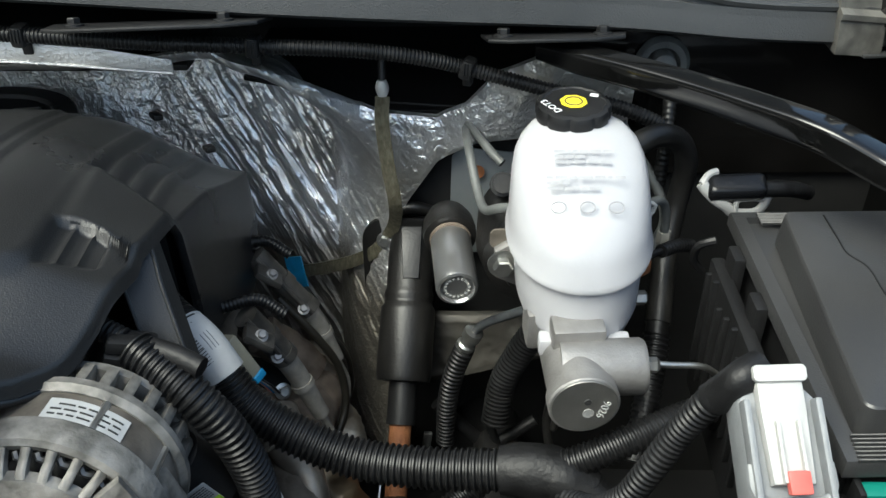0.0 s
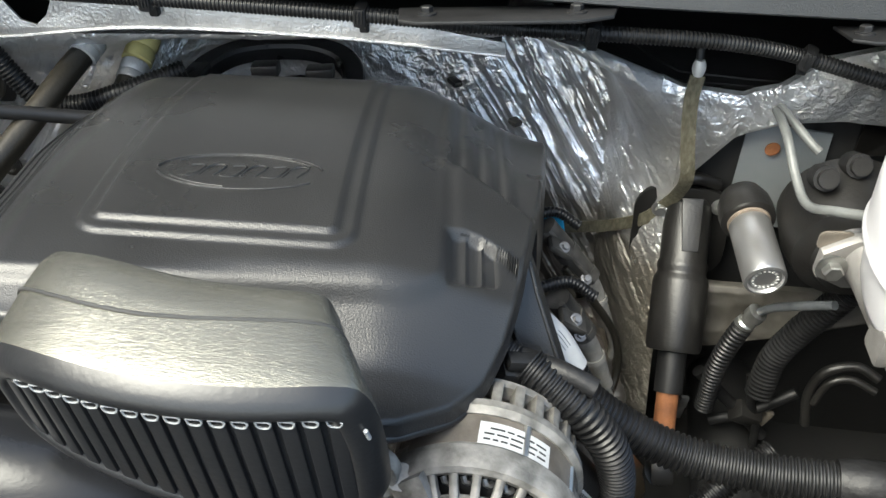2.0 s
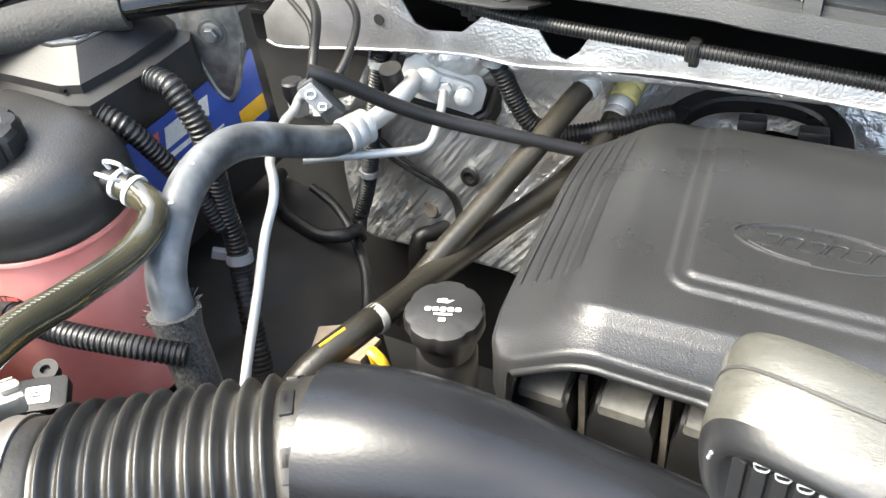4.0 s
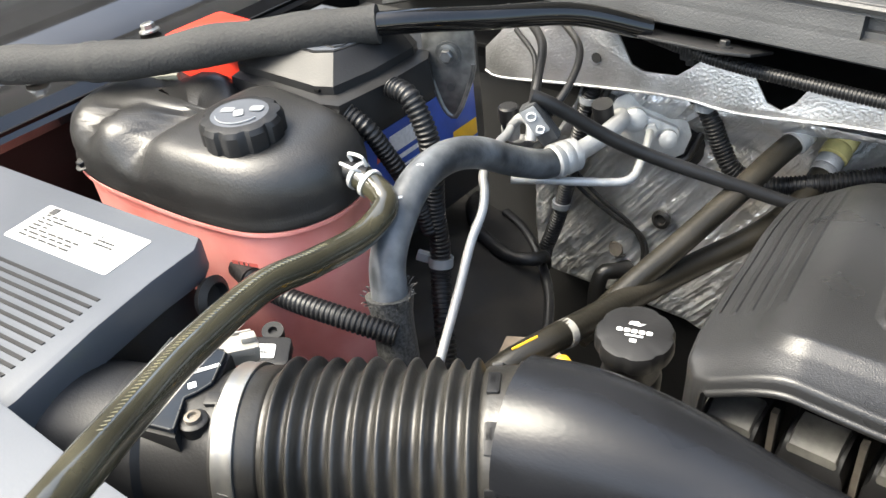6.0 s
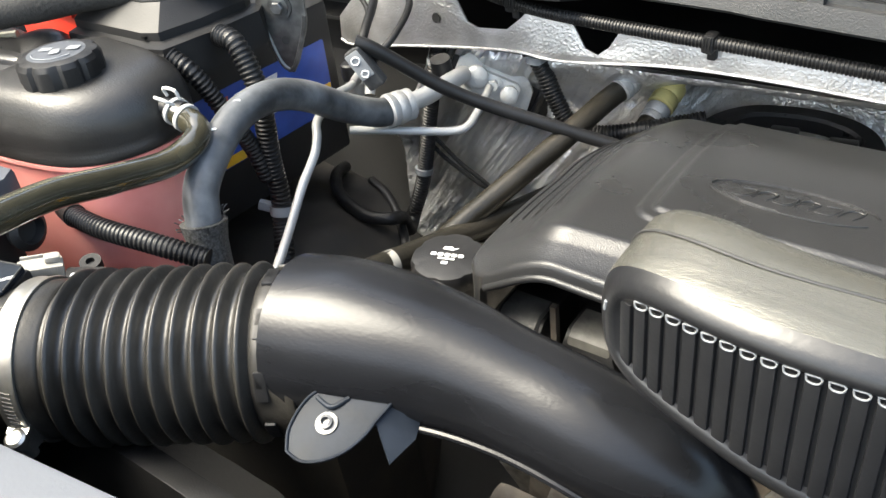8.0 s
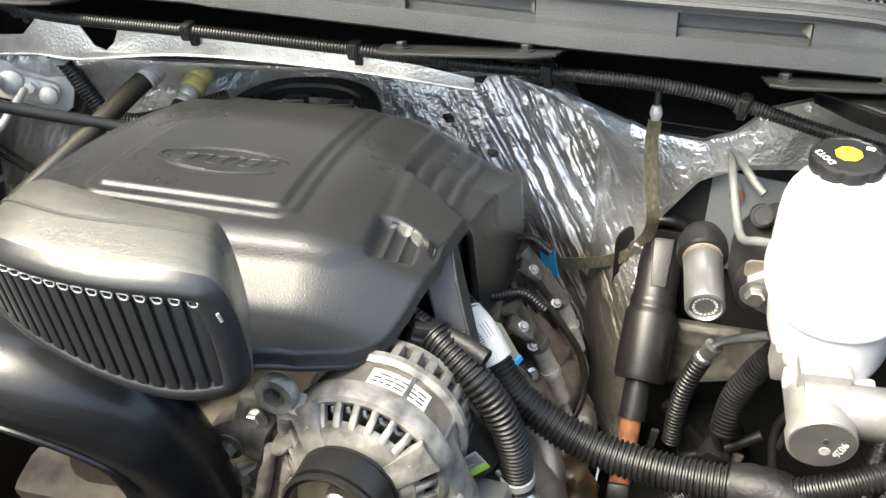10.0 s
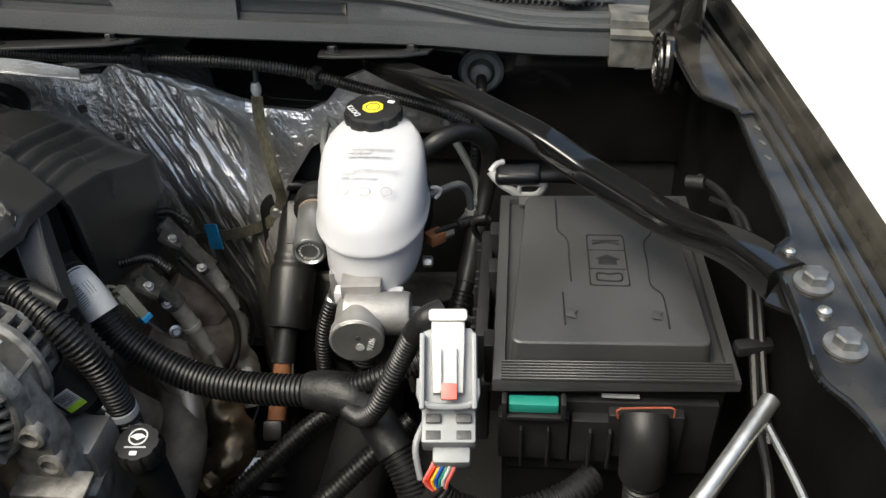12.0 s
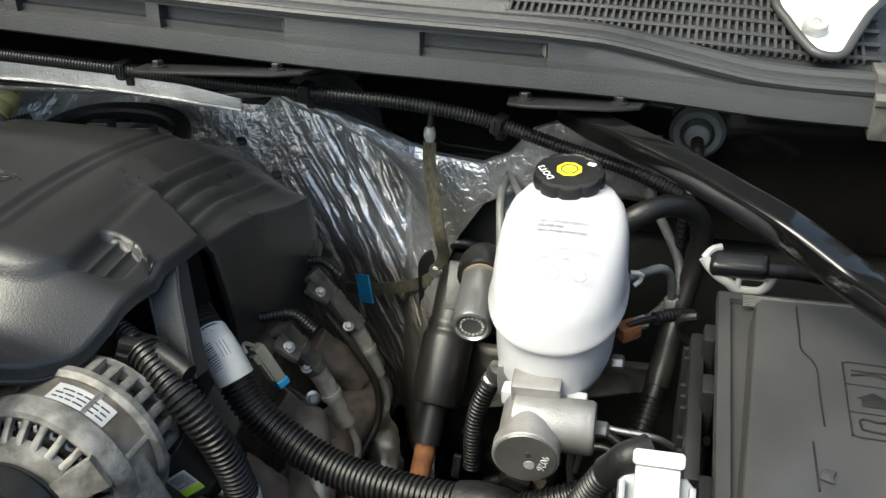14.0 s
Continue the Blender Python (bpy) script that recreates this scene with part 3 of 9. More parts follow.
def build_bulkhead():
    bm = bmesh.new()
    xs = [-1.4 + 1.8555 * i / 60 for i in range(61)]
    f = [[bm.verts.new((x, lerp_table(WALL, x) + dy, z)) for x in xs] for dy, z in ((0.012, 0.45), (0.012, 1.02), (0.03, 1.10))]
    for a, b in zip(f, f[1:]):
        for i in range(60):
            bm.faces.new((a[i], a[i + 1], b[i + 1], b[i]))
    r = bmesh.ops.extrude_face_region(bm, geom=bm.faces[:])
    bmesh.ops.translate(bm, verts=[v for v in r["geom"] if isinstance(v, bmesh.types.BMVert)], vec=(0, 0.006, 0))
    wall = thing("firewall", (-0.42, 0.95, 0.45), "black painted steel firewall behind the engine bay", "firewall", kind="structure")
    part("panel", bm, DARK, wall)
    part("plenum_back", box((-0.48, 1.09, 1.235), (1.83, 0.006, 0.34), bevel=0.001), DARK, wall)
    part("plenum_floor", prism([(-0.24, 0.93), (-0.13, 0.885), (-0.07, 0.84), (0.0, 0.835), (0.5, 0.82), (0.5, 1.11), (-0.24, 1.11)], 0.006, pose(0, 0, 1.092)), DARK, wall)
    part("plenum_floor", box((-0.82, 0.945, 1.171), (1.14, 0.33, 0.006), bevel=0.001), DARK, wall)
    part("upper_panel", box((0.2828, 0.806, 1.12), (0.3455, 0.006, 0.16), bevel=0.001), PAINT, wall)
    low = [(-1.12, 0.86), (-1.02, 0.82), (-0.8, 0.82), (-0.6, 0.75), (-0.25, 0.72), (-0.06, 0.69)]
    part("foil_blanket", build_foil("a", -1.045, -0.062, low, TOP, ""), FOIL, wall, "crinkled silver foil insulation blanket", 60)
    part("foil_blanket", build_foil("b", -0.0615, 0.178, [(-0.07, 0.93), (-0.045, 1.0), (-0.01, 1.055), (0.03, 1.082), (0.08, 1.09), (0.25, 1.09)], TOP, "", 90, 36),
         FOIL, wall, "crinkled silver foil over the brake opening", 60)
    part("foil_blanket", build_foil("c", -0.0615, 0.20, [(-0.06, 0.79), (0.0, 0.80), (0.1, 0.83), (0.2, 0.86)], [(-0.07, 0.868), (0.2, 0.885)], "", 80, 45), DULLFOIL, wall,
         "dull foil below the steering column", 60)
    # scalloped foil-faced lip along the top edge
    up = [(-1.06, 1.205), (-1.03, 1.235), (-0.95, 1.262), (-0.885, 1.262), (-0.872, 1.25), (-0.855, 1.222), (-0.84, 1.217), (-0.80, 1.22), (-0.785, 1.232), (-0.765, 1.25), (-0.735, 1.247),
          (-0.715, 1.235), (-0.70, 1.212), (-0.685, 1.207), (-0.672, 1.217), (-0.655, 1.245), (-0.60, 1.238), (-0.45, 1.228), (-0.30, 1.215), (-0.24, 1.205)]
    dn = [(-0.24, 1.193), (-0.40, 1.205), (-0.58, 1.208), (-0.725, 1.194), (-0.80, 1.196), (-0.93, 1.183), (-1.035, 1.17), (-1.06, 1.175)]
    m = frame3((0, 0.718, 1.2), (1, 0, 0), (0, 0.12, 1))
    bm = prism([(x, z - 1.2) for x, z in up + dn], 0.003, m, 0.001)
    part("lip_edge", tube([m @ V(x, z - 1.2, 0.003) for x, z in dn[::-1]], 0.0016, 8, 0.01), LIPFOIL, wall)
    part("lip", bm, LIPFOIL, wall, "foil-faced scalloped lip", 30)
    for x, z in ((-0.899, 1.222),):
        part("hole", lathe([(0.0001, 0), (0.006, 0), (0.006, 0.0012), (0.0001, 0.0012)], (x, 0.7165, z), (0, -1, 0.1), 18), DARK, wall)
    # bolts, plugs and a grommet
    for q, r in (((-0.905, 0.785, 0.907), 0.011),):
        part("washer", lathe([(0, 0), (r * 1.3, 0), (r * 1.3, 0.004), (r, 0.005), (r * 0.9, 0.011), (0, 0.011)], q, (0, -1, 0.3), 22), BROWN, wall)
    for q in ((-0.836, 0.773, 0.987), (-0.835, 0.772, 1.10)):
        part("plug", lathe([(0, 0), (0.013, 0), (0.013, 0.004), (0.008, 0.006), (0.006, 0.002), (0, 0.001)], q, (0, -1, 0.2), 20), RUBBER, wall)
    part("grommet", lathe([(0.012, 0.002), (0.026, 0), (0.027, 0.006), (0.023, 0.011), (0.017, 0.011), (0.0145, 0.004), (0.012, 0.018), (0.009, 0.020), (0.001, 0.020)],
                          (0.21, 0.80, 1.166), (0, -1, 0.1), 30), LINEM, wall, "round grey rubber grommet")
    part("cable", loom([(0.21, 0.79, 1.166), (0.212, 0.755, 1.155), (0.208, 0.73, 1.12), (0.205, 0.72, 1.07)], 0.0065), LOOM, wall)
    part("galvanised_plate", prism([(0.0, 0.0), (0.088, 0.0), (0.088, 0.128), (0.012, 0.132), (0.004, 0.12)], 0.003, frame3((0.0, 0.818, 0.93), (1, -0.1, 0), (0, 0.05, 1))), GALV, wall)
    part("hole", lathe([(0.0001, 0), (0.008, 0), (0.008, 0.001), (0.0001, 0.001)], (0.032, 0.811, 1.037), (0.1, -1, 0.05), 18), RUST, wall)


def build_cowl():
    """The grey plastic cowl below the windscreen: a swept moulding with slots, a grille and two steel brackets."""
    edge = [(-1.30, 0.78, 1.20), (-1.1, 0.73, 1.262), (-0.95, 0.705, 1.283), (-0.585, 0.70, 1.277), (-0.506, 0.693, 1.275), (-0.349, 0.692, 1.266), (-0.148, 0.703, 1.249),
            (0.004, 0.721, 1.235), (0.10, 0.727, 1.229), (0.172, 0.733, 1.223), (0.268, 0.743, 1.21), (0.368, 0.762, 1.198), (0.418, 0.78, 1.188)]
    # the rim stands high over the engine and dips towards the driver's side
    def rim(x):
        return lerp_table([(-1.3, 0.030), (-0.9, 0.044), (-0.3, 0.046), (0.06, 0.046), (0.12, 0.044), (0.19, 0.034), (0.25, 0.0275), (0.30, 0.0265), (0.42, 0.029)], x)
    pockets = ((-0.62, -0.475), (-0.46, -0.315), (-0.30, -0.175), (-0.046, 0.070))
    line = smooth_line(edge, 0.012)
    xs = sorted([q.x for q in line] + [x + d for p in pockets for x in p for d in (-0.0006, 0.0006)])
    rings = []
    for x in xs:
        y, z = lerp_table([(q.x, q.y) for q in line], x), lerp_table([(q.x, q.z) for q in line], x)
        h = rim(x)
        deep = 0.013 if any(p[0] < x < p[1] for p in pockets) else 0.0
        prof = [(0.004, -0.002), (-0.001, 0.002), (0.0, 0.006), (0.0045, 0.020), (0.0047 + deep * 0.55, 0.0205), (0.0053 + deep * 0.6, 0.026), (0.0055 + deep, 0.0265), (0.009 + deep, h - 0.0045), (0.0095, h - 0.004), (0.0105, h - 0.001),
                (0.0065, h), (0.0055, h + 0.004), (0.0075, h + 0.0065), (0.0115, h + 0.0065), (0.0125, h + 0.008), (0.0135, h + 0.0125), (0.018, h + 0.0155), (0.025, h + 0.0155), (0.030, h + 0.012), (0.032, h + 0.002),
                (0.036, h - 0.004), (0.085, 0.036), (0.092, 0.046), (0.10, 0.05), (0.13, 0.052), (0.24, 0.075), (0.40, 0.19)]
        rings.append([V(x, y + a, z + b) for a, b in prof] + [V(x, y + a, z + b) for a, b in ((0.40, 0.186), (0.24, 0.071), (0.10, 0.0), (0.04, -0.004))])
    cowl = thing("cowl_panel", (-0.42, 0.72, 1.19), "weathered grey plastic cowl panel below the windscreen", "cowl panel", kind="structure")
    part("moulding", skin(rings), GREY, cowl, sharp=30)
    # end block on the driver's side
    cap = part("end_cap", skin([[V(x, 0.757 + (x - 0.352) * 0.35 + a, 1.1985 - (x - 0.352) * 0.2 + b) for a, b in ((-0.008, -0.005), (-0.008, 0.004), (-0.003, 0.024), (-0.005, 0.026), (-0.005, 0.031), (0.004, 0.034), (0.006, 0.043), (0.014, 0.047), (0.05, 0.045), (0.05, -0.005))]
                          for x in (0.353, 0.356, 0.38, 0.398, 0.4025)]), SCUFF, cowl, "scuffed pale cowl end", 25)
    part("end_lip", box((0.415, 0.772, 1.184), (0.07, 0.012, 0.0025), (0, 6, 18), 0.0008), GREY, cap)
    for x0, x1 in pockets:
        y0, z0 = lerp_table([(e[0], e[1]) for e in edge], x1), lerp_table([(e[0], e[2]) for e in edge], x1)
        part("gusset", skin([[V(x1 - 0.001, y0 + 0.026, z0 + 0.030), V(x1 - 0.001, y0 + 0.008, z0 + 0.028), V(x1 - 0.001, y0 + 0.010, z0 + 0.041)], [V(x1 - 0.012, y0 + 0.026, z0 + 0.030), V(x1 - 0.012, y0 + 0.0258, z0 + 0.030), V(x1 - 0.012, y0 + 0.0262, z0 + 0.034)]]), SCUFF, cowl)
    # open mesh grille
    g = part("grille_frame", skin([[V(x, y + a, z + b) for a, b in ((0, 0), (0.004, 0.003), (0.17, 0.060), (0.18, 0.03))] for x, y, z in ((0.02, 0.762, 1.2665), (0.10, 0.764, 1.2625), (0.20, 0.772, 1.2545), (0.30, 0.785, 1.243), (0.36, 0.80, 1.236))]),
             DARK, cowl)
    gl = [(0.02, 0.762, 1.2715), (0.10, 0.764, 1.2675), (0.20, 0.772, 1.2595), (0.30, 0.785, 1.248), (0.36, 0.80, 1.241)]
    for i in range(47):
        x = 0.023 + i * 0.007
        y, z = lerp_table([(q[0], q[1]) for q in gl], x), lerp_table([(q[0], q[2]) for q in gl], x)
        part("slat", skin([[V(x + dx, y + a, z + h + 0.34 * a) for dx, h in ((-0.0014, -0.002), (-0.0014, 0.002), (0.0014, 0.002), (0.0014, -0.002))] for a in (0.004, 0.16)]), GREY, g)
    for k in range(9):
        part("cross_slat", tube([(x, y + 0.008 + k * 0.018, z + 0.0015 + 0.34 * (0.008 + k * 0.018)) for x, y, z in gl], 0.0026, 6, 0.03), GREY, g)
    # sky reflection at the grille's corner as a white panel, its rim, spindle cap
    m = frame3((0.3, 0.785, 1.248), (1, 0, -0.11), (0, 1, 0.34)) @ Matrix.Translation((0, 0, 0.008))
    edge = [(-0.0406, 0.118), (-0.0377, 0.0652), (-0.0258, 0.0391), (-0.0097, 0.0114), (0.0028, -0.0011), (0.0218, 0.0021), (0.0329, 0.0294), (0.0458, 0.0643), (0.058, 0.0885), (0.0771, 0.1454)]
    well = part("bright_screen_corner", prism(edge, 0.004, m, 0.0008), PRINT, cowl, "white panel standing for sky reflected in the windscreen")
    part("rim", tube([m @ V(x, y, 0.003) for x, y in edge], 0.0042, 10, 0.003), GREY, well)
    part("spindle_cap", lathe([(0.0105, 0), (0.0115, 0.003), (0.0110, 0.009), (0.0095, 0.0115), (0.004, 0.0115), (0.0036, 0.0095), (0, 0.0095)], m @ V(-0.003, 0.030, 0.003), m.to_3x3() @ V(0, -0.1, 1), 28), PIPE, well, "worn metal spindle cap")
    part("wiper_arm", tube([m @ V(-0.003, 0.030, 0.010), m @ V(-0.016, 0.062, 0.012), m @ V(-0.022, 0.105, 0.012)], 0.006, 10, 0.004, 0.6), WPLAST, well, "pale wiper arm")
    # brackets that carry the braces
    for x, y, z, w, yaw in ((-0.235, 0.682, 1.247, 0.185, 5), (0.10, 0.715, 1.222, 0.13, 3), (-0.80, 0.69, 1.272, 0.20, -2)):
        m = pose(x, y, z, -14, 0, yaw)
        out = [(-w / 2, 0.028), (-w / 2 + 0.004, -0.012), (-w / 2 + 0.02, -0.02), (w / 2 - 0.035, -0.02), (w / 2 - 0.008, -0.006), (w / 2, 0.03)]
        b = part("bracket", prism(out, 0.0035, m), BLACK, cowl, "stamped black brace bracket")
        for u in (-w * 0.36, w * 0.3):
            bolt(m @ V(u, 0.004, 0.0035), m.to_3x3() @ V(0, 0, 1), b, 0.0055, material=BLACK)


def build_fender():
    """The driver-side fender: an inner flange with bolts, a channel and the outer crest."""
    fd = thing("fender", (0.46, 0.4, 0.4), "glossy black painted fender with dusty inner flange", "fender", kind="structure")
    inner = [(0.428, 0.82), (0.412, 0.72), (0.410, 0.68), (0.414, 0.62), (0.419, 0.585), (0.430, 0.572), (0.444, 0.556), (0.4455, 0.54), (0.4450, 0.50), (0.4455, 0.452), (0.4470, 0.40), (0.4470, 0.372),
             (0.4435, 0.362), (0.4330, 0.350), (0.4295, 0.338), (0.4300, 0.313), (0.4310, 0.27), (0.4300, 0.234), (0.4340, 0.220), (0.4430, 0.206), (0.4510, 0.178), (0.458, 0.10), (0.460, -0.12)]
    outer = [(0.499, -0.12), (0.490, 0.3), (0.479, 0.55), (0.446, 0.82)]
    part("flange", prism(inner + outer, 0.0045, pose(0, 0, 1.2395), 0.0018), FLANGE, fd, "black flange with worn edge")
    part("hem", tube([(x, y, 1.2425) for x, y in inner], 0.0026, 8, 0.004), RODM, fd)
    part("bead", tube([(0.4765, -0.1, 1.2440), (0.4735, 0.2, 1.2442), (0.4695, 0.34, 1.2444), (0.464, 0.48, 1.2444), (0.4545, 0.62, 1.2445), (0.438, 0.8, 1.2445)], 0.0022, 8, 0.01), FLANGE, fd)
    part("bead", tube([(0.4905, -0.1, 1.2440), (0.4815, 0.3, 1.2442), (0.470, 0.55, 1.2444), (0.442, 0.8, 1.2445)], 0.0016, 8, 0.01), FLANGE, fd)
    rings = []
    for y, dx, dz in ((-0.12, 0.048, -0.012), (0.1, 0.044, 0.0), (0.31, 0.037, 0.0), (0.51, 0.028, 0.0), (0.70, 0.013, 0.003), (0.85, -0.002, 0.006), (1.1, -0.018, 0.02)):
        rings.append([V(x + dx, y, z + dz) for x, z in ((0.452, 1.243), (0.4575, 1.2405), (0.461, 1.236), (0.4645, 1.2415), (0.4665, 1.2375), (0.469, 1.244), (0.472, 1.2505), (0.4755, 1.2525), (0.4785, 1.249),
                                                       (0.482, 1.235), (0.490, 1.12), (0.50, 0.9), (0.50, 0.35), (0.492, 0.35), (0.49, 0.9), (0.475, 1.12), (0.462, 1.225), (0.452, 1.238))])
    part("outer_panel", skin(rings), FLANGE, fd, "outer fender skin", 50)
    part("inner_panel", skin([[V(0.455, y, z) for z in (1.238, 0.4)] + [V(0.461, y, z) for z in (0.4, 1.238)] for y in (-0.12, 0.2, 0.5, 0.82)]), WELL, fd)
    for q in ((0.448, 0.313, 1.244), (0.451, 0.254, 1.244)):
        bolt(q, (0.05, 0, 1), fd, 0.0085, material=WORNSTEEL)
    for q, r in (((0.447, 0.284, 1.2442), 0.0036), ((0.4405, 0.345, 1.2442), 0.003)):
        part("stud", lathe([(0, 0), (r * 1.3, 0), (r * 1.2, 0.003), (r * 0.6, 0.004), (r * 0.5, 0.002), (0, 0.002)], q, (0, 0, 1), 16), STEEL, fd)
    for k in range(3):
        part("slot", box((0.456 - 0.001 * k, 0.52 - 0.024 * k, 1.2442), (0.0022, 0.007, 0.0012), (0, 0, 25), 0.0005), WORNSTEEL, fd)
    part("dimple", box((0.452, 0.546, 1.2445), (0.012, 0.006, 0.003), (0, 0, 14), 0.0015), PAINT, fd)
    # passenger side, mostly dark
    pf = thing("fender", (-1.36, 0.4, 0.4), "black painted fender beyond the coolant tank", "fender", kind="structure")
    rings = [[V(x, y, z) for x, z in ((-1.40, 1.21), (-1.42, 1.232), (-1.50, 1.235), (-1.535, 1.222), (-1.56, 1.236), (-1.60, 1.243), (-1.62, 1.252), (-1.64, 1.248), (-1.70, 1.252), (-1.85, 1.24), (-1.95, 1.20), (-2.0, 1.10), (-2.02, 0.9), (-2.02, 0.35), (-2.01, 0.35), (-2.0, 0.9), (-1.97, 1.10), (-1.84, 1.22), (-1.60, 1.22), (-1.40, 1.20))] for y in (-0.12, 0.2, 0.5, 0.8, 1.1)]
    part("outer_panel", skin(rings), PAINT, pf)
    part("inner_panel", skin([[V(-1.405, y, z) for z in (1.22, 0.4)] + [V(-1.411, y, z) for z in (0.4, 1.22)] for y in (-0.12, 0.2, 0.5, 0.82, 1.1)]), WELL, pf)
    part("rear_wall", box((-1.2, 0.84, 1.13), (0.42, 0.02, 0.26), (0, 0, 0), 0.003), DARK, pf)
    for y in (0.33, 0.50):
        bolt((-1.47, y, 1.236), (-0.1, 0, 1), pf, 0.0095)


def build_front():
    fp = [(-1.32, -0.02), (-1.1, 0.012), (-0.82, 0.022), (-0.65, 0.034), (-0.40, 0.07), (-0.12, 0.088), (0.1, 0.08), (0.47, 0.02)]
    out = [(x, y) for x, y in fp] + [(0.47, -0.10), (-1.32, -0.10)]
    pn = thing("front_panel", (-0.42, -0.03, 1.2), "smooth silver-grey radiator support cover at the front", "radiator cover", kind="structure")
    part("cover_sheet", prism(out, 0.012, pose(0, 0, 1.258), 0.004), ALUPANEL, pn)
    part("grille_wall", box((-0.42, -0.09, 0.80), (1.78, 0.02, 0.9), bevel=0.004), DARK, pn)
    belly = thing("belly_panel", (-0.42, 0.4, 0.5), "dark dirty frame and splash shields below the engine", "splash shield", kind="structure")
    for x0, x1, y0, y1 in ((-1.42, -0.165, -0.10, 0.95), (-0.165, -0.10, -0.10, 0.63), (-0.10, 0.5, -0.10, 0.95), (-0.165, -0.10, 0.71, 0.95)):
        part("shield", box(((x0 + x1) / 2, (y0 + y1) / 2, 0.55), (x1 - x0 - 0.004, y1 - y0 - 0.004, 0.02), bevel=0.003), DARK, belly)
    part("dark_rail", tube([(0.02, -0.05, 0.66), (0.03, 0.3, 0.66), (0.05, 0.9, 0.64)], 0.045, 12, 0.03), DARK, belly)


def build_hinge():
    h = thing("hood_hinge", (0.41, 0.69, 1.12), "black hood hinge with a coiled spring disc", "hinge")
    ax = V(-1.0, 0.02, 0.05)
    hc = V(0.400, 0.70, 1.222)
    part("disc", lathe([(0, 0.0), (0.033, 0.0), (0.034, -0.003), (0.033, -0.008), (0, -0.008)], hc, ax, 40), PAINT, h, "round spring plate", 25)
    coil = [hc + ax * 0.0022 + V(0, math.cos(t * 0.35), math.sin(t * 0.35)) * (0.007 + 0.00042 * t) for t in range(58)]
    part("spring", tube(coil, 0.0022, 8, 0.003), PAINT, h, "flat coiled spring")
    part("arm", prism([(-0.018, -0.03), (0.016, -0.03), (0.02, 0.03), (0.012, 0.10), (0.02, 0.19), (-0.006, 0.20), (-0.016, 0.11), (-0.012, 0.05)], 0.005, frame3((0.425, 0.712, 1.215), (0.5, -0.86, 0), (0.05, 0.1, 1))), PAINT, h)
    part("plate", prism([(-0.03, -0.02), (0.03, -0.02), (0.035, 0.05), (0.0, 0.16), (-0.03, 0.14)], 0.004, frame3((0.415, 0.76, 1.23), (0.6, -0.8, 0), (0.0, 0.1, 1))), PAINT, h)
    for q in ((0.405, 0.745, 1.285), (0.40, 0.75, 1.325)):
        bolt(q, ax, h, 0.006)


def build_braces():
    b = thing("fender_brace", (0.28, 0.5, 1.2), "glossy black painted tubular fender brace", "brace")
    def rad(f):
        return 0.0138 if 0.08 < f < 0.86 else (0.0138 - (0.08 - f) * 0.05 if f <= 0.08 else 0.0138 + (f - 0.86) * 0.02)
    way = smooth_line([(0.088, 0.736, 1.205), (0.125, 0.704, 1.2075), (0.160, 0.672, 1.2100), (0.200, 0.636, 1.2110), (0.236, 0.596, 1.2130), (0.274, 0.555, 1.2130), (0.314, 0.524, 1.2000), (0.338, 0.490, 1.202), (0.379, 0.421, 1.214), (0.413, 0.374, 1.227), (0.436, 0.326, 1.234)], 0.006)
    rings = []
    for i, q in enumerate(way):
        t = (way[min(i + 1, len(way) - 1)] - way[max(i - 1, 0)]).normalized()
        side = t.cross(V(0, 0, 1)).normalized()
        up = side.cross(t)
        k = rad(i / (len(way) - 1)) / 0.0138
        ring = []
        for j in range(40):
            c, d = math.cos(2 * math.pi * j / 40), math.sin(2 * math.pi * j / 40)
            ring.append(q + (side * math.copysign(abs(c) ** 0.42, c) * 0.0128 + up * math.copysign(abs(d) ** 0.42, d) * 0.0112) * k)
        rings.append(ring)
    part("rod", skin(rings), RODM, b)
    part("foot", prism([(-0.02, -0.03), (0.012, -0.035), (0.016, 0.02), (-0.012, 0.03)], 0.004, pose(0.447, 0.322, 1.2325, 0, 0, -25)), PAINT, b)
    p = thing("fender_brace", (-1.2, 0.45, 1.2), "black fender brace wrapped in a woven grey sleeve", "brace")
    part("rod", tube([(-1.42, 0.20, 1.312), (-1.329, 0.25, 1.318), (-1.192, 0.33, 1.320), (-1.118, 0.39, 1.328), (-0.997, 0.48, 1.334), (-0.928, 0.56, 1.322), (-0.875, 0.635, 1.307), (-0.82, 0.69, 1.28)], 0.0118, 16, 0.01), RODM, p)
    def rr(f):
        return 0.0195 + 0.0012 * math.sin(f * 31) + (0.001 if abs(f - 0.42) < 0.012 else 0)
    part("sleeve", tube([(-1.42, 0.20, 1.312), (-1.329, 0.25, 1.318), (-1.192, 0.33, 1.320), (-1.118, 0.39, 1.328), (-0.997, 0.48, 1.334)], rr, 22, 0.004, 1.0, 0.03), FABRIC, p, "woven dark grey sleeve")


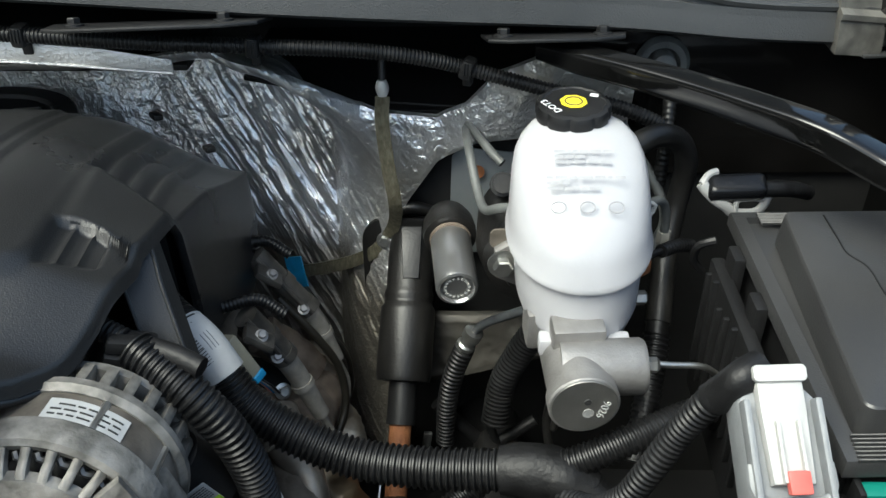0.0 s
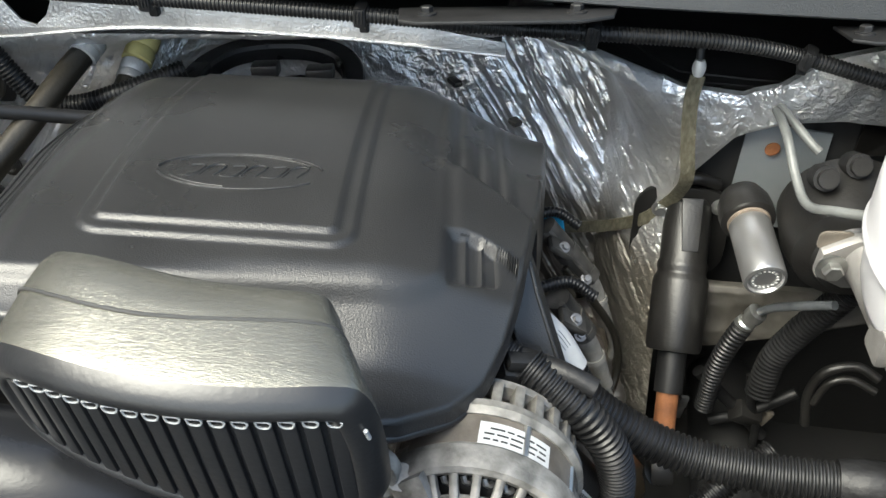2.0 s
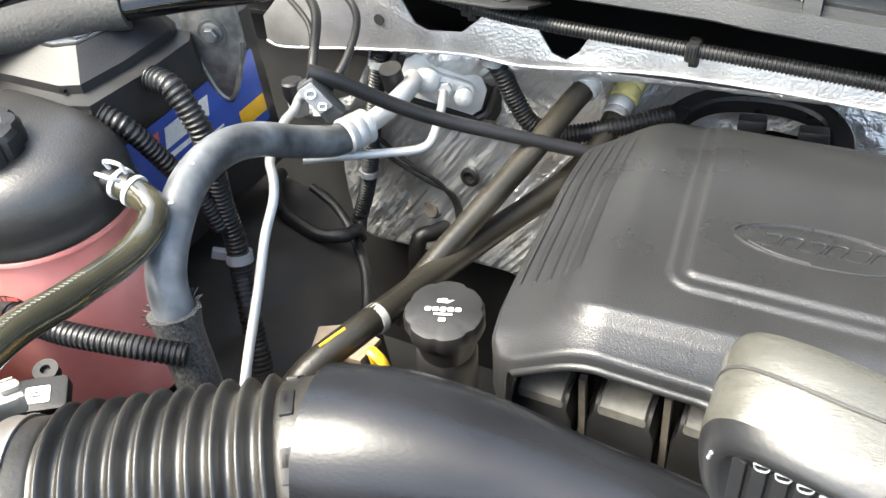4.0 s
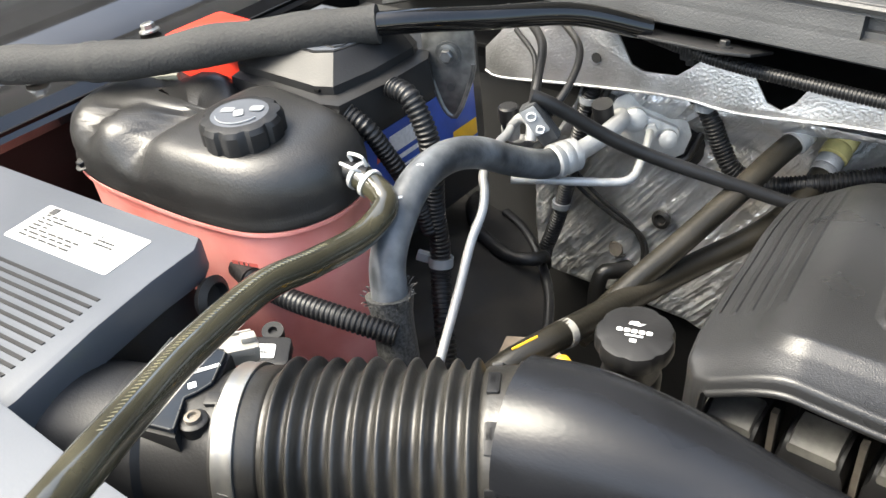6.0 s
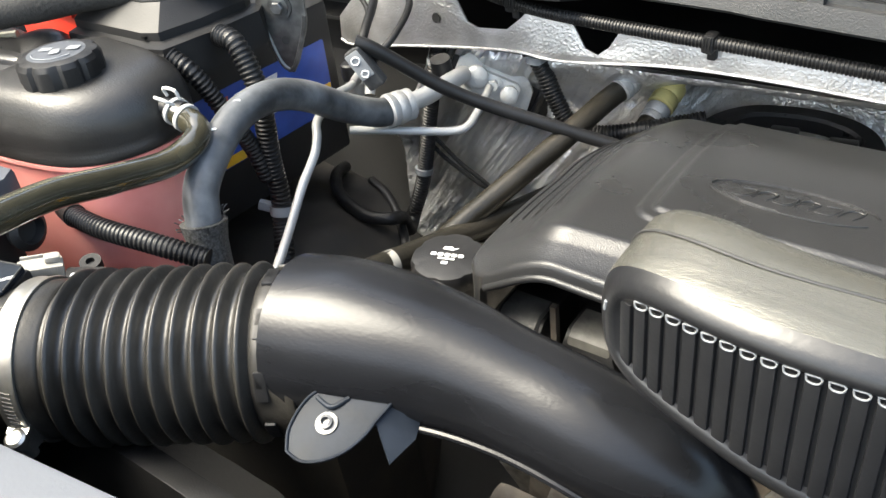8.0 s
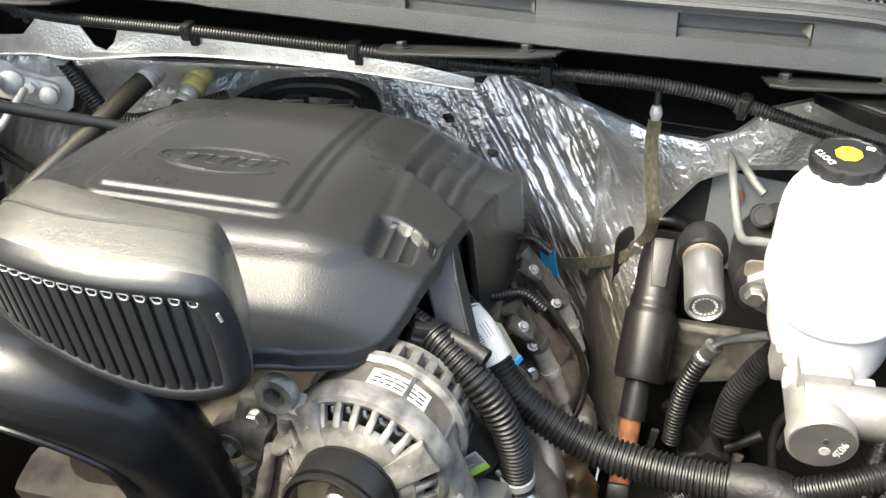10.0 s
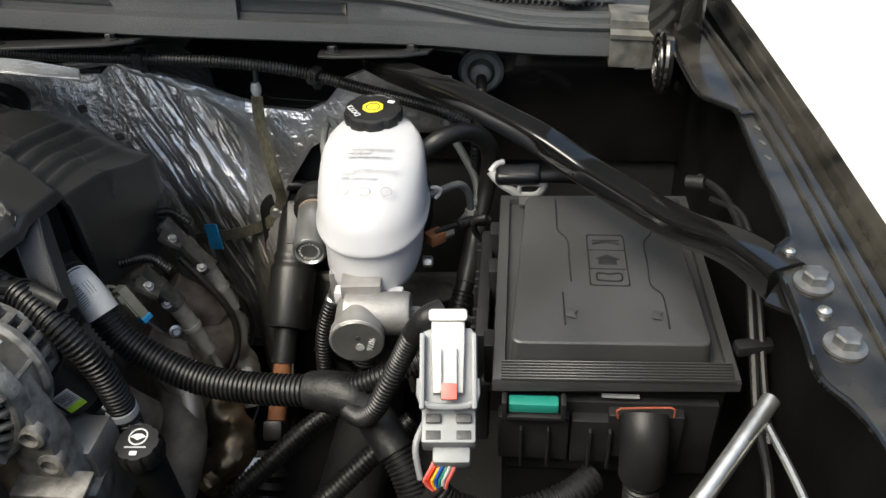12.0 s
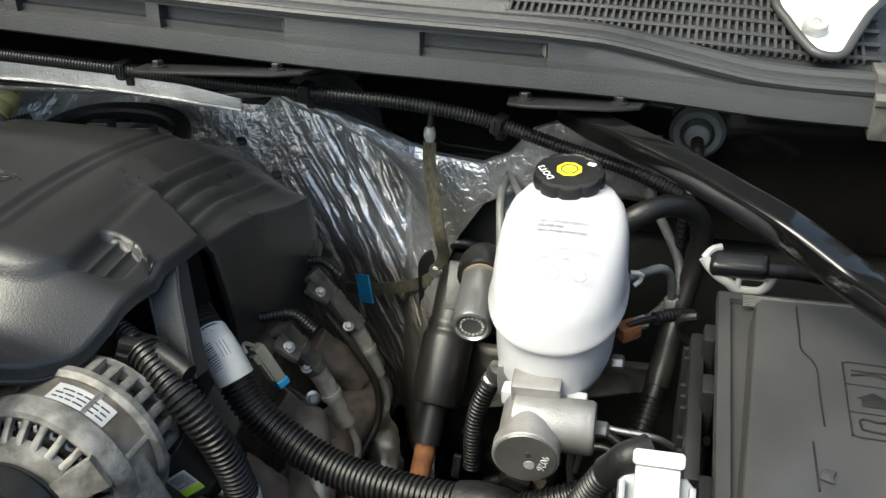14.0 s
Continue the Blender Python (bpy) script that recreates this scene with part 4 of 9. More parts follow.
def build_hood():
    """The raised hood behind the cowl: an outer skin, its dark liner and two stiffening ribs."""
    hd = thing("hood", (-0.46, 1.05, 1.34), "raised black hood with a dark underside liner", "hood", kind="structure")
    prof = [(1.06, 1.36), (1.04, 1.6), (1.02, 1.9), (0.99, 2.15), (0.95, 2.32), (0.92, 2.36)]
    part("outer_skin", skin([[V(x, y + 0.045 * math.cos((x + 0.46) * 1.6), z - 0.05 * abs((x + 0.46) / 0.95) ** 3) for y, z in prof] + [V(x, y + 0.006 + 0.045 * math.cos((x + 0.46) * 1.6), z - 0.05 * abs((x + 0.46) / 0.95) ** 3) for y, z in reversed(prof)]
                             for x in [-1.36 + 0.1 * k for k in range(19)]]), PAINT, hd)
    part("liner", skin([[V(x, y + 0.028, z) for y, z in prof[:-1]] + [V(x, y + 0.036, z) for y, z in reversed(prof[:-1])] for x in [-1.2 + 0.148 * k for k in range(11)]]), DARK, hd, "dark felt liner")


def build_sky_walls():
    """Plain unseen walls added behind and beside the vehicle to block low sky."""
    w = thing("sky_block_wall", (-5.5, 6.0, 0.0), "plain dark walls added out of view to block low sky", "wall", kind="structure")
    part("back_wall", box((-0.5, 6.5, 1.9), (11.0, 0.2, 3.8), bevel=0.01), WALLDARK, w)
    part("side_wall", box((-6.1, 0.4, 3.0), (0.2, 12.0, 6.0), bevel=0.01), WALLDARK, w)


build_sky_walls()
build_hood()
build_ground()
build_bulkhead()
build_cowl()
build_fender()
build_front()
build_hinge()
build_braces()


# ---- engine cover, air intake ----
def step01(a, b, x):
    k = min(1.0, max(0.0, (x - a) / (b - a)))
    return k * k * (3 - 2 * k)


COVER_AT = pose(-0.42, 0.56, 0, 0, 0, 7.5)


def cover_base(u, v):
    """The broad form of the cover: a tilted top with falling shoulders and a flared front apron."""
    z = 1.1945 - 0.205 * v - 0.45 * v * v - 0.08 * u
    z -= 0.040 * step01(0.10, 0.235, u) * (1 + 0.5 * step01(-0.02, 0.15, v)) + 0.045 * step01(-0.13, -0.225, u)
    front = step01(-0.06, 0.05, u)
    z -= 0.034 * front * step01(-0.138, -0.205, v) - 0.010 * front * step01(-0.215, -0.26, v) + 0.010 * (1 - front) * step01(-0.15, -0.19, v)
    dx, dy = max(-0.165 + 0.03 - u, u - 0.146 + 0.03, 0.0), max(-0.156 + 0.03 - v, 0.0)
    out = math.hypot(dx, dy) - 0.03
    z -= 0.005 * step01(-0.002, 0.010, out) * step01(0.06, -0.02, v)
    return z - 0.02 * step01(0.16, 0.27, v)


def web_ridge(u):
    """Front edge of the raised corner web."""
    return -0.087 - 0.25 * max(0.0, u - 0.163) - 9.0 * max(0.0, u - 0.163) ** 2


def cover_top(u, v):
    z = cover_base(u, v)
    # centre panel: a low step, a flat band and a raised field
    v0 = -0.1265 - 0.05 * u
    r = 0.020
    dx, dy = max(-0.101 + r - u, u - 0.091 + r), v0 + r - v
    e = r - math.hypot(dx, dy) if dx > 0 and dy > 0 else min(u + 0.101, 0.091 - u, v - v0, 0.192 - v)
    z += 0.0030 * step01(0.0, 0.0035, e) + 0.0035 * step01(0.0115, 0.0160, e)
    # corrugated steps on the right shoulder
    if 0.136 < u < 0.206:
        f = (u - 0.140) / 0.0165
        z += 0.0030 * step01(0.0, 0.4, 0.5 - abs((f % 1.0) - 0.5)) * step01(0.000, 0.004, v + 0.012 + 0.9 * (u - 0.155)) * step01(0.20, 0.15, v) * step01(0.136, 0.142, u) * step01(0.206, 0.196, u)
    # fine steps down the left edge
    if u < -0.150:
        f = (u + 0.206) / 0.0115
        z += 0.0016 * step01(0.55, 0.95, f % 1.0) * step01(-0.112, -0.106, v + 0.15 * (u + 0.18)) * step01(0.18, 0.12, v) * step01(-0.209, -0.206, u) * step01(-0.150, -0.160, u)
    # the raised web at the driver's front corner stands level while the shoulder falls away
    if u > 0.135:
        back = 0.002 - 0.75 * (u - 0.158)
        level = 1.1815 - 0.42 * (u - 0.159) - 0.08 * (v + 0.086)
        k = step01(0.0, 0.004, back - v) * step01(-0.001, 0.004, v - web_ridge(u)) * step01(0.135, 0.162, u)
        z += max(0.0, level - z) * k
        # three scallops below its edge
        if 0.1495 < u < 0.1845 and -0.146 < v:
            f = (u - 0.1495) / 0.01167
            z -= 0.0028 * step01(0.0, 0.22, 0.5 - abs((f % 1.0) - 0.5)) * step01(-0.143 + 0.004 * f, -0.139 + 0.004 * f, v) * step01(web_ridge(u) + 0.001, web_ridge(u) - 0.003, v)
    return z


COVER_FRONT = [(-0.212, -0.130), (-0.209, -0.162), (-0.201, -0.175), (-0.190, -0.180), (-0.17, -0.182), (-0.06, -0.190), (-0.03, -0.205), (0.0, -0.232), (0.04, -0.250), (0.08, -0.252), (0.12, -0.240), (0.15, -0.217), (0.17, -0.192), (0.184, -0.166),
               (0.192, -0.142), (0.197, -0.118), (0.205, -0.081), (0.212, -0.042), (0.220, 0.01), (0.2265, 0.06), (0.234, 0.125), (0.238, 0.16)]
COVER_BACK = [(-0.222, 0.09), (-0.21, 0.16), (-0.19, 0.20), (-0.165, 0.226), (-0.12, 0.25), (-0.06, 0.265), (0.0, 0.262), (0.05, 0.248), (0.10, 0.236), (0.15, 0.222), (0.19, 0.205), (0.22, 0.190), (0.238, 0.172)]


def build_engine_cover():
    cv = thing("engine_cover", (-0.42, 0.56, 1.05), "grained black plastic engine cover with a raised centre panel", "engine cover")
    us = [-0.212 + 0.45 * (0.5 - 0.5 * math.cos(math.pi * (0.06 + 0.88 * i / 250))) / 1.0 for i in range(251)]
    lo, hi = us[0], us[-1]
    us = [-0.212 + 0.45 * (x - lo) / (hi - lo) for x in us]
    nv = 210
    grid = []
    for u in us:
        v0, v1 = lerp_table(COVER_FRONT, u), lerp_table(COVER_BACK, u)
        grid.append([(u, v0 + (v1 - v0) * k / nv) for k in range(nv + 1)])
    loop = [c[0] for c in grid] + grid[-1][1:-1] + [c[-1] for c in reversed(grid)] + grid[0][-2:0:-1]

    def depth(u, v):
        d = 0.011 + 0.055 * step01(-0.192, -0.198, u) + 0.02 * step01(0.19, 0.24, v)
        return d + 0.118 * step01(0.206, 0.214, u) * step01(-0.036, -0.026, v) * (1 - 0.5 * step01(0.12, 0.19, v))
    bm = bmesh.new()
    top = {}
    for col in grid:
        for q in col:
            if q not in top:
                top[q] = bm.verts.new(COVER_AT @ V(q[0], q[1], cover_top(*q)))
    for a, b in zip(grid, grid[1:]):
        for k in range(nv):
            quad = [top[q] for q in (a[k], b[k], b[k + 1], a[k + 1])]
            bm.faces.new(quad)
    n = len(loop)
    last = [top[q] for q in loop]
    rim = []
    for out, f, e in ((0.0016, 0.0, 0.0012), (0.0030, 0.0, 0.0040), (0.0034, 0.30, 0.004), (0.0050, 0.72, 0.004), (0.0020, 1.0, 0.004), (-0.001, 1.0, 0.004), (-0.002, 0.85, 0.004), (-0.003, 0.2, 0.004)):
        row = []
        for i, q in enumerate(loop):
            a, b = loop[i - 2], loop[(i + 2) % n]
            t = V(b[0] - a[0], b[1] - a[1], 0)
            nn = V(t.y, -t.x, 0).normalized() if t.length > 1e-9 else V(0, 0, 0)
            p = V(q[0], q[1], cover_top(*q)) + nn * out
            p.z -= e + depth(*q) * f
            row.append(bm.verts.new(COVER_AT @ p))
        for i in range(n):
            j = (i + 1) % n
            bm.faces.new((last[i], row[i], row[j], last[j]))
        last = row
    part("shell", bm, COVER, cv, sharp=48)
    # rolled rims: along the open front lip and round the front apron
    for x0, x1, r, dz in ((-0.19, -0.03, 0.0032, -0.012), (0.005, 0.188, 0.0030, -0.014)):
        pts = [COVER_AT @ V(u, lerp_table(COVER_FRONT, u) - 0.004, cover_top(u, lerp_table(COVER_FRONT, u)) + dz) for u in [x0 + (x1 - x0) * k / 14 for k in range(15)]]
        part("rim", tube(pts, r, 10, 0.004), COVER, cv, "rolled rim")
    # leg that drops from the web's corner
    ca, cb = V(-0.2065, 0.5045, 1.1555), V(-0.1700, 0.4460, 1.0800)
    la, lb, lc, ld = V(-0.234, 0.4985, 1.1660), V(-0.2205, 0.4800, 1.1400), V(-0.2065, 0.4600, 1.1080), V(-0.1960, 0.4420, 1.0780)
    right = [ca.lerp(cb, k / 12) for k in range(13)]
    left = smooth_line([la, lb, lc, ld], 0.008)
    left = [left[round(k * (len(left) - 1) / 12)] for k in range(13)]
    rows = [[a.lerp(b, j / 6) + V(0, 0, 0) for j in range(7)] for a, b in zip(left, right)]
    face = [[p for p in r] + [p + V(0.002, 0.016, -0.004) for p in reversed(r)] for r in rows]
    part("web_leg", skin(face), COVER, cv, "flat leg below the corner web", 30)
    part("web_edge", tube(left, 0.0013, 8, 0.004), COVER, cv)
    part("web_edge", tube([V(-0.252, 0.4965, 1.1772), V(-0.230, 0.5005, 1.1685)] + right[::4], 0.0016, 8, 0.004), COVER, cv)
    # added black block paints the shade inside the corner slot
    part("slot_shade", skin([[V(-0.226, 0.505, z), V(-0.214, 0.508, z), V(-0.209, 0.545, z), V(-0.226, 0.552, z)] for z in (1.150, 1.10, 1.03)]), VOID, cv, "black block for the shade inside the corner slot")
    for q, w in ((V(-0.233, 0.748, 1.100), 0.012), (V(-0.300, 0.800, 1.110), 0.016)):
        part("edge_tab", box(q, (0.010, w, 0.006), (0, 8, 40), 0.002), COVER, cv)
    # the badge: an open oval with plain slanted strokes
    bm = None
    for a0, a1, s in ((12, 178, 1.0), (192, 330, 1.0), (25, 150, 0.9), (205, 262, 0.9)):
        pts = []
        for k in range(19):
            a = radians(a0 + (a1 - a0) * k / 18)
            u, v = -0.001 + 0.0605 * s * math.cos(a), -0.047 + 0.0255 * s * math.sin(a) - 0.02 * 0.061 * math.cos(a)
            pts.append(COVER_AT @ V(u, v, cover_top(u, v) + 0.0003))
        t = tube(pts, 0.0009, 8, 0.003)
        bm = t if bm is None else join(bm, t)
    for k in range(6):
        u = -0.036 + k * 0.0150
        ring = [(u - 0.0055, -0.0545), (u + 0.0050, -0.0545), (u + 0.0055, -0.0405), (u - 0.0050, -0.0405), (u - 0.0055, -0.0545)]
        bm = join(bm, tube([COVER_AT @ V(uu + (vv + 0.047) * 0.45, vv, cover_top(uu, vv) + 0.0002) for uu, vv in ring[(k % 2):4 + (k % 2)]], 0.0008, 6, 0.003))
    part("badge", bm, COVER, cv, "embossed oval badge with slanted strokes")
    # rear lifting handle
    arch = smooth_line([(-0.605, 0.80, 1.088), (-0.592, 0.85, 1.092), (-0.560, 0.882, 1.094), (-0.50, 0.898, 1.092), (-0.452, 0.893, 1.086), (-0.428, 0.868, 1.078), (-0.418, 0.82, 1.075)], 0.006)
    rings = []
    for i, q in enumerate(arch):
        t = (arch[min(i + 1, len(arch) - 1)] - arch[max(i - 1, 0)]).normalized()
        side = t.cross(V(0, 0, 1)).normalized()
        rings.append([q + side * a + V(0, 0, b) for a, b in ((-0.013, -0.004), (-0.013, 0.001), (-0.011, 0.003), (0.009, 0.003), (0.012, -0.001), (0.012, -0.016), (0.010, -0.016), (0.009, -0.003))])
    part("handle", skin(rings), COVER, cv, "flat arched rear handle", 30)
    # added black plate paints the shade between handle and cover
    part("handle_shade", prism([(-0.60, 0.79), (-0.415, 0.79), (-0.425, 0.865), (-0.45, 0.885), (-0.50, 0.890), (-0.555, 0.872), (-0.585, 0.845)], 0.004, pose(0, 0, 1.050)), VOID, cv, "black plate for the shade inside the handle")
    for x, y in ((-0.515, 0.829), (-0.452, 0.826)):
        part("tab", box((x, y, 1.098), (0.030, 0.022, 0.014), (-10, 0, 8), 0.003), COVER, cv)
    # runners and coils seen under the front lip
    en = thing("intake_manifold", (-0.50, 0.42, 1.0), "dusty black intake runners under the engine cover", "intake manifold")
    part("plenum", box((-0.475, 0.475, 1.080), (0.265, 0.06, 0.12), (0, 0, 7), 0.01), BLACK, en)
    for k in range(3):
        x, y = -0.576 + k * 0.061, 0.372 + k * 0.006
        run = part("runner", skin([[V(x + a, y + dy, z + b) for a, b in ((-0.022, -0.06), (0.022, -0.06), (0.025, -0.01), (0.021, 0.002), (-0.021, 0.002), (-0.025, -0.01))]
                             for dy, z in ((0.0, 1.095), (0.004, 1.118), (0.014, 1.128), (0.03, 1.130), (0.10, 1.13))]), BLACK, en)
        part("runner_top", skin([[V(x + a, y + dy, z + b) for a, b in ((-0.018, 0.0), (0.018, 0.0), (0.0165, 0.0035), (-0.0165, 0.0035))]
                                 for dy, z in ((0.0035, 1.113), (0.006, 1.124), (0.014, 1.1305), (0.034, 1.132))]), SCUFF, run, "dusty pale runner crown")
        part("bracket", skin([[V(x + 0.0305 + a, y + 0.012, z) for a in (-0.0025, 0.0025)] + [V(x + 0.0305 + a, y + 0.018, z) for a in (0.0025, -0.0025)] for z in (1.06, 1.10, 1.15)]), BROWN, en, "brown stained bracket")


def build_resonator():
    rs = thing("intake_resonator", (-0.36, 0.29, 1.05), "scuffed glossy black intake resonator with a ribbed front", "air intake")
    face = [(-0.4465, 1.270), (-0.442, 1.290), (-0.428, 1.303), (-0.402, 1.3095), (-0.372, 1.3105), (-0.332, 1.3095), (-0.292, 1.3060), (-0.270, 1.3020), (-0.2585, 1.294), (-0.2530, 1.270), (-0.2520, 1.235), (-0.2550, 1.215), (-0.268, 1.205),
            (-0.30, 1.202), (-0.34, 1.210), (-0.38, 1.221), (-0.42, 1.229), (-0.441, 1.242)]
    n = len(face)
    loop = []
    for i in range(n):
        p = [V(*face[(i + j) % n]) for j in (-1, 0, 1, 2)]
        for k in range(5):
            t = k / 5
            loop.append(0.5 * (2 * p[1] + (p[2] - p[0]) * t + (2 * p[0] - 5 * p[1] + 4 * p[2] - p[3]) * t * t + (3 * p[1] - p[0] - 3 * p[2] + p[3]) * t ** 3))
    cx = -0.35

    def front(x):
        return 0.2425 + 2.3 * (x + 0.34) ** 2

    def ring(dy, inset, lift):
        """The outline at a depth behind the face, drawn in by a margin; its sides close in and its crown rises towards the back."""
        out = []
        for i, q in enumerate(loop):
            t = loop[(i + 1) % len(loop)] - loop[i - 1]
            nn = V(-t.y, t.x).normalized()
            x, z = q.x - nn.x * inset, q.y - nn.y * inset
            x -= max(0.0, x + 0.36) * 0.26 * min(1.0, max(0.0, dy - 0.008) / 0.055)
            out.append(V(x, front(x) + dy, z + lift * min(1.0, max(0.0, (q.y - 1.248) / 0.04)) + 0.003 * min(1.0, dy / 0.05) * math.exp(-((x + 0.40) / 0.04) ** 2) * (1 if q.y > 1.285 else 0)))
        return out
    specs = [(0.0022, 0.0155, 0), (0.0012, 0.0145, 0), (0.0, 0.0125, 0), (0.0, 0.0095, 0), (0.0012, 0.0060, -0.001), (0.004, 0.0028, -0.001), (0.009, 0.0008, 0.0), (0.015, 0.0, 0.0005), (0.045, 0.0, 0.002), (0.058, 0.0002, 0.002), (0.067, 0.002, 0.001), (0.073, 0.006, -0.001),
             (0.077, 0.012, -0.004), (0.079, 0.026, -0.008)]
    rings = [ring(*s) for s in specs]
    sgn = 1 if abs(rings[0][0].x - cx) < abs(rings[7][0].x - cx) else -1
    if sgn < 0:
        rings = [ring(a, -b, c) for a, b, c in specs]
    body = part("body", skin(rings[6:]), SNOUT, rs, "scratched black top shell, sky sheen in its olive colour", 50)
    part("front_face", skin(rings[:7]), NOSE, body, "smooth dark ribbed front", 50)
    top = sorted((q.x, q.y) for q in loop if q.y > 1.270)
    low = sorted((q.x, q.y) for q in loop if q.y < 1.253)
    xs = [-0.4345 + 0.1760 * k / 40 for k in range(41)]
    part("rib_bed", skin([[V(x, front(x) + 0.0036, lerp_table(top, x) - 0.0120), V(x, front(x) + 0.0036, lerp_table(low, x) + 0.0100), V(x, front(x) + 0.014, lerp_table(low, x) + 0.0100), V(x, front(x) + 0.014, lerp_table(top, x) - 0.0120)] for x in xs]), NOSE, body)
    for k in range(17):
        x = -0.4240 + k * 0.00958
        zt = lerp_table(top, x) - 0.0185
        zb = lerp_table(low, x) + 0.014
        y = front(x) + 0.0030
        part("rib", box((x, y, (zt + zb) / 2), (0.0072, 0.0034, zt - zb), (0, 0, math.degrees(math.atan(4.6 * (x + 0.34)))), 0.0011), NOSE, body)
        if 0 < k:
            w = 0.0033
            pts = [(x - w, y - 0.0016, zt + 0.0034), (x + w, y - 0.0016, zt + 0.0034), (x + w * 0.7, y - 0.0018, zt - 0.0002), (x - w * 0.7, y - 0.0018, zt - 0.0002), (x - w, y - 0.0016, zt + 0.0034)]
            part("notch", tube(pts, 0.00055, 6, 0.0015), LGREY, body)
    for s, x in ((-1, -0.4375), (1, -0.2585)):
        part("corner_mark", tube([(x, front(x) + 0.0002, lerp_table(top, x) - 0.0165), (x + s * 0.001, front(x) + 0.0008, lerp_table(top, x) - 0.0225)], 0.0011, 8), LGREY, body)
    # welded seam over the crown, with a small nub at its end
    line = [p for p, q in zip(rings[8], loop) if q.y > 1.258]
    line.sort(key=lambda p: p.x)
    part("seam", tube([p + V(0, 0.004 * math.sin((p.x + 0.35) * 30) - 0.004, 0.0002) for p in line[2:-2:3]], 0.0009, 6, 0.004), INK, body)
    part("nub", box((-0.2825, 0.301, 1.2945), (0.005, 0.005, 0.005), (0, 20, 10), 0.0015), SNOUT, body)
    # moulded duct with its weld seam, ending at the throttle
    duct = part("duct", tube([(-0.668, 0.244, 1.175), (-0.62, 0.257, 1.178), (-0.56, 0.268, 1.179), (-0.498, 0.273, 1.172), (-0.438, 0.277, 1.158), (-0.398, 0.287, 1.128), (-0.384, 0.298, 1.08), (-0.38, 0.305, 1.0)],
                             lambda f: 0.041 + 0.0185 * (1 - step01(0.05, 0.42, f)), 40, 0.008), GLOSSY, rs, "smooth moulded intake duct")
    part("weld_seam", tube([(-0.641, 0.2, 1.145), (-0.599, 0.21, 1.153), (-0.549, 0.222, 1.163), (-0.492, 0.232, 1.161), (-0.433, 0.237, 1.148), (-0.392, 0.247, 1.118), (-0.376, 0.258, 1.08)], 0.0026, 8), GLOSSY, duct)
    m = frame3((-0.598, 0.190, 1.172), (0.927, 0.375, -0.009), (-0.343, 0.858, 0.382))
    plate = [(-0.0175, -0.024), (-0.0205, -0.010), (-0.0170, 0.006), (-0.010, 0.017), (0.003, 0.0235), (0.020, 0.0275), (0.0400, 0.0305), (0.0440, 0.020), (0.0350, 0.002), (0.030, -0.008), (0.0205, -0.019), (0.008, -0.0265), (-0.006, -0.029)]
    tab = part("tab", prism(plate, 0.004, m, 0.0012), TABM, duct, "black mounting tab with a bolt, blue sky sheen in its colour")
    edge = [m @ V(x, y, 0.0042) for x, y in plate + plate[:1]]
    part("tab_edge", tube(edge, 0.0011, 8, 0.003), TABM, tab)
    part("tab_fold", skin([[m @ V(x, y, z), m @ V(x + 0.0195 + dx, y - 0.021, z - 0.012), m @ V(x + 0.0185 + dx, y - 0.021, z - 0.015), m @ V(x - 0.001, y, z - 0.003)] for x, y, z, dx in ((0.0405, 0.0305, 0.003, 0.0), (0.0440, 0.020, 0.003, -0.004), (0.0350, 0.002, 0.003, -0.008))]), TABM, tab, "folded edge", 30)
    part("tab_fillet", tube([m @ V(-0.008, 0.014, 0.003), m @ V(0.004, 0.008, 0.0052), m @ V(0.014, 0.016, 0.004)], 0.0018, 8, 0.003), TABM, tab)
    part("bolt", lathe([(0, 0), (0.0075, 0), (0.0075, 0.0012), (0.0048, 0.0015), (0.0048, 0.0042), (0.0028, 0.0048), (0.0024, 0.002), (0, 0.002)], m @ V(0.0038, -0.0028, 0.004), m.to_3x3() @ V(0, 0, 1), 16), WORNSTEEL, tab)


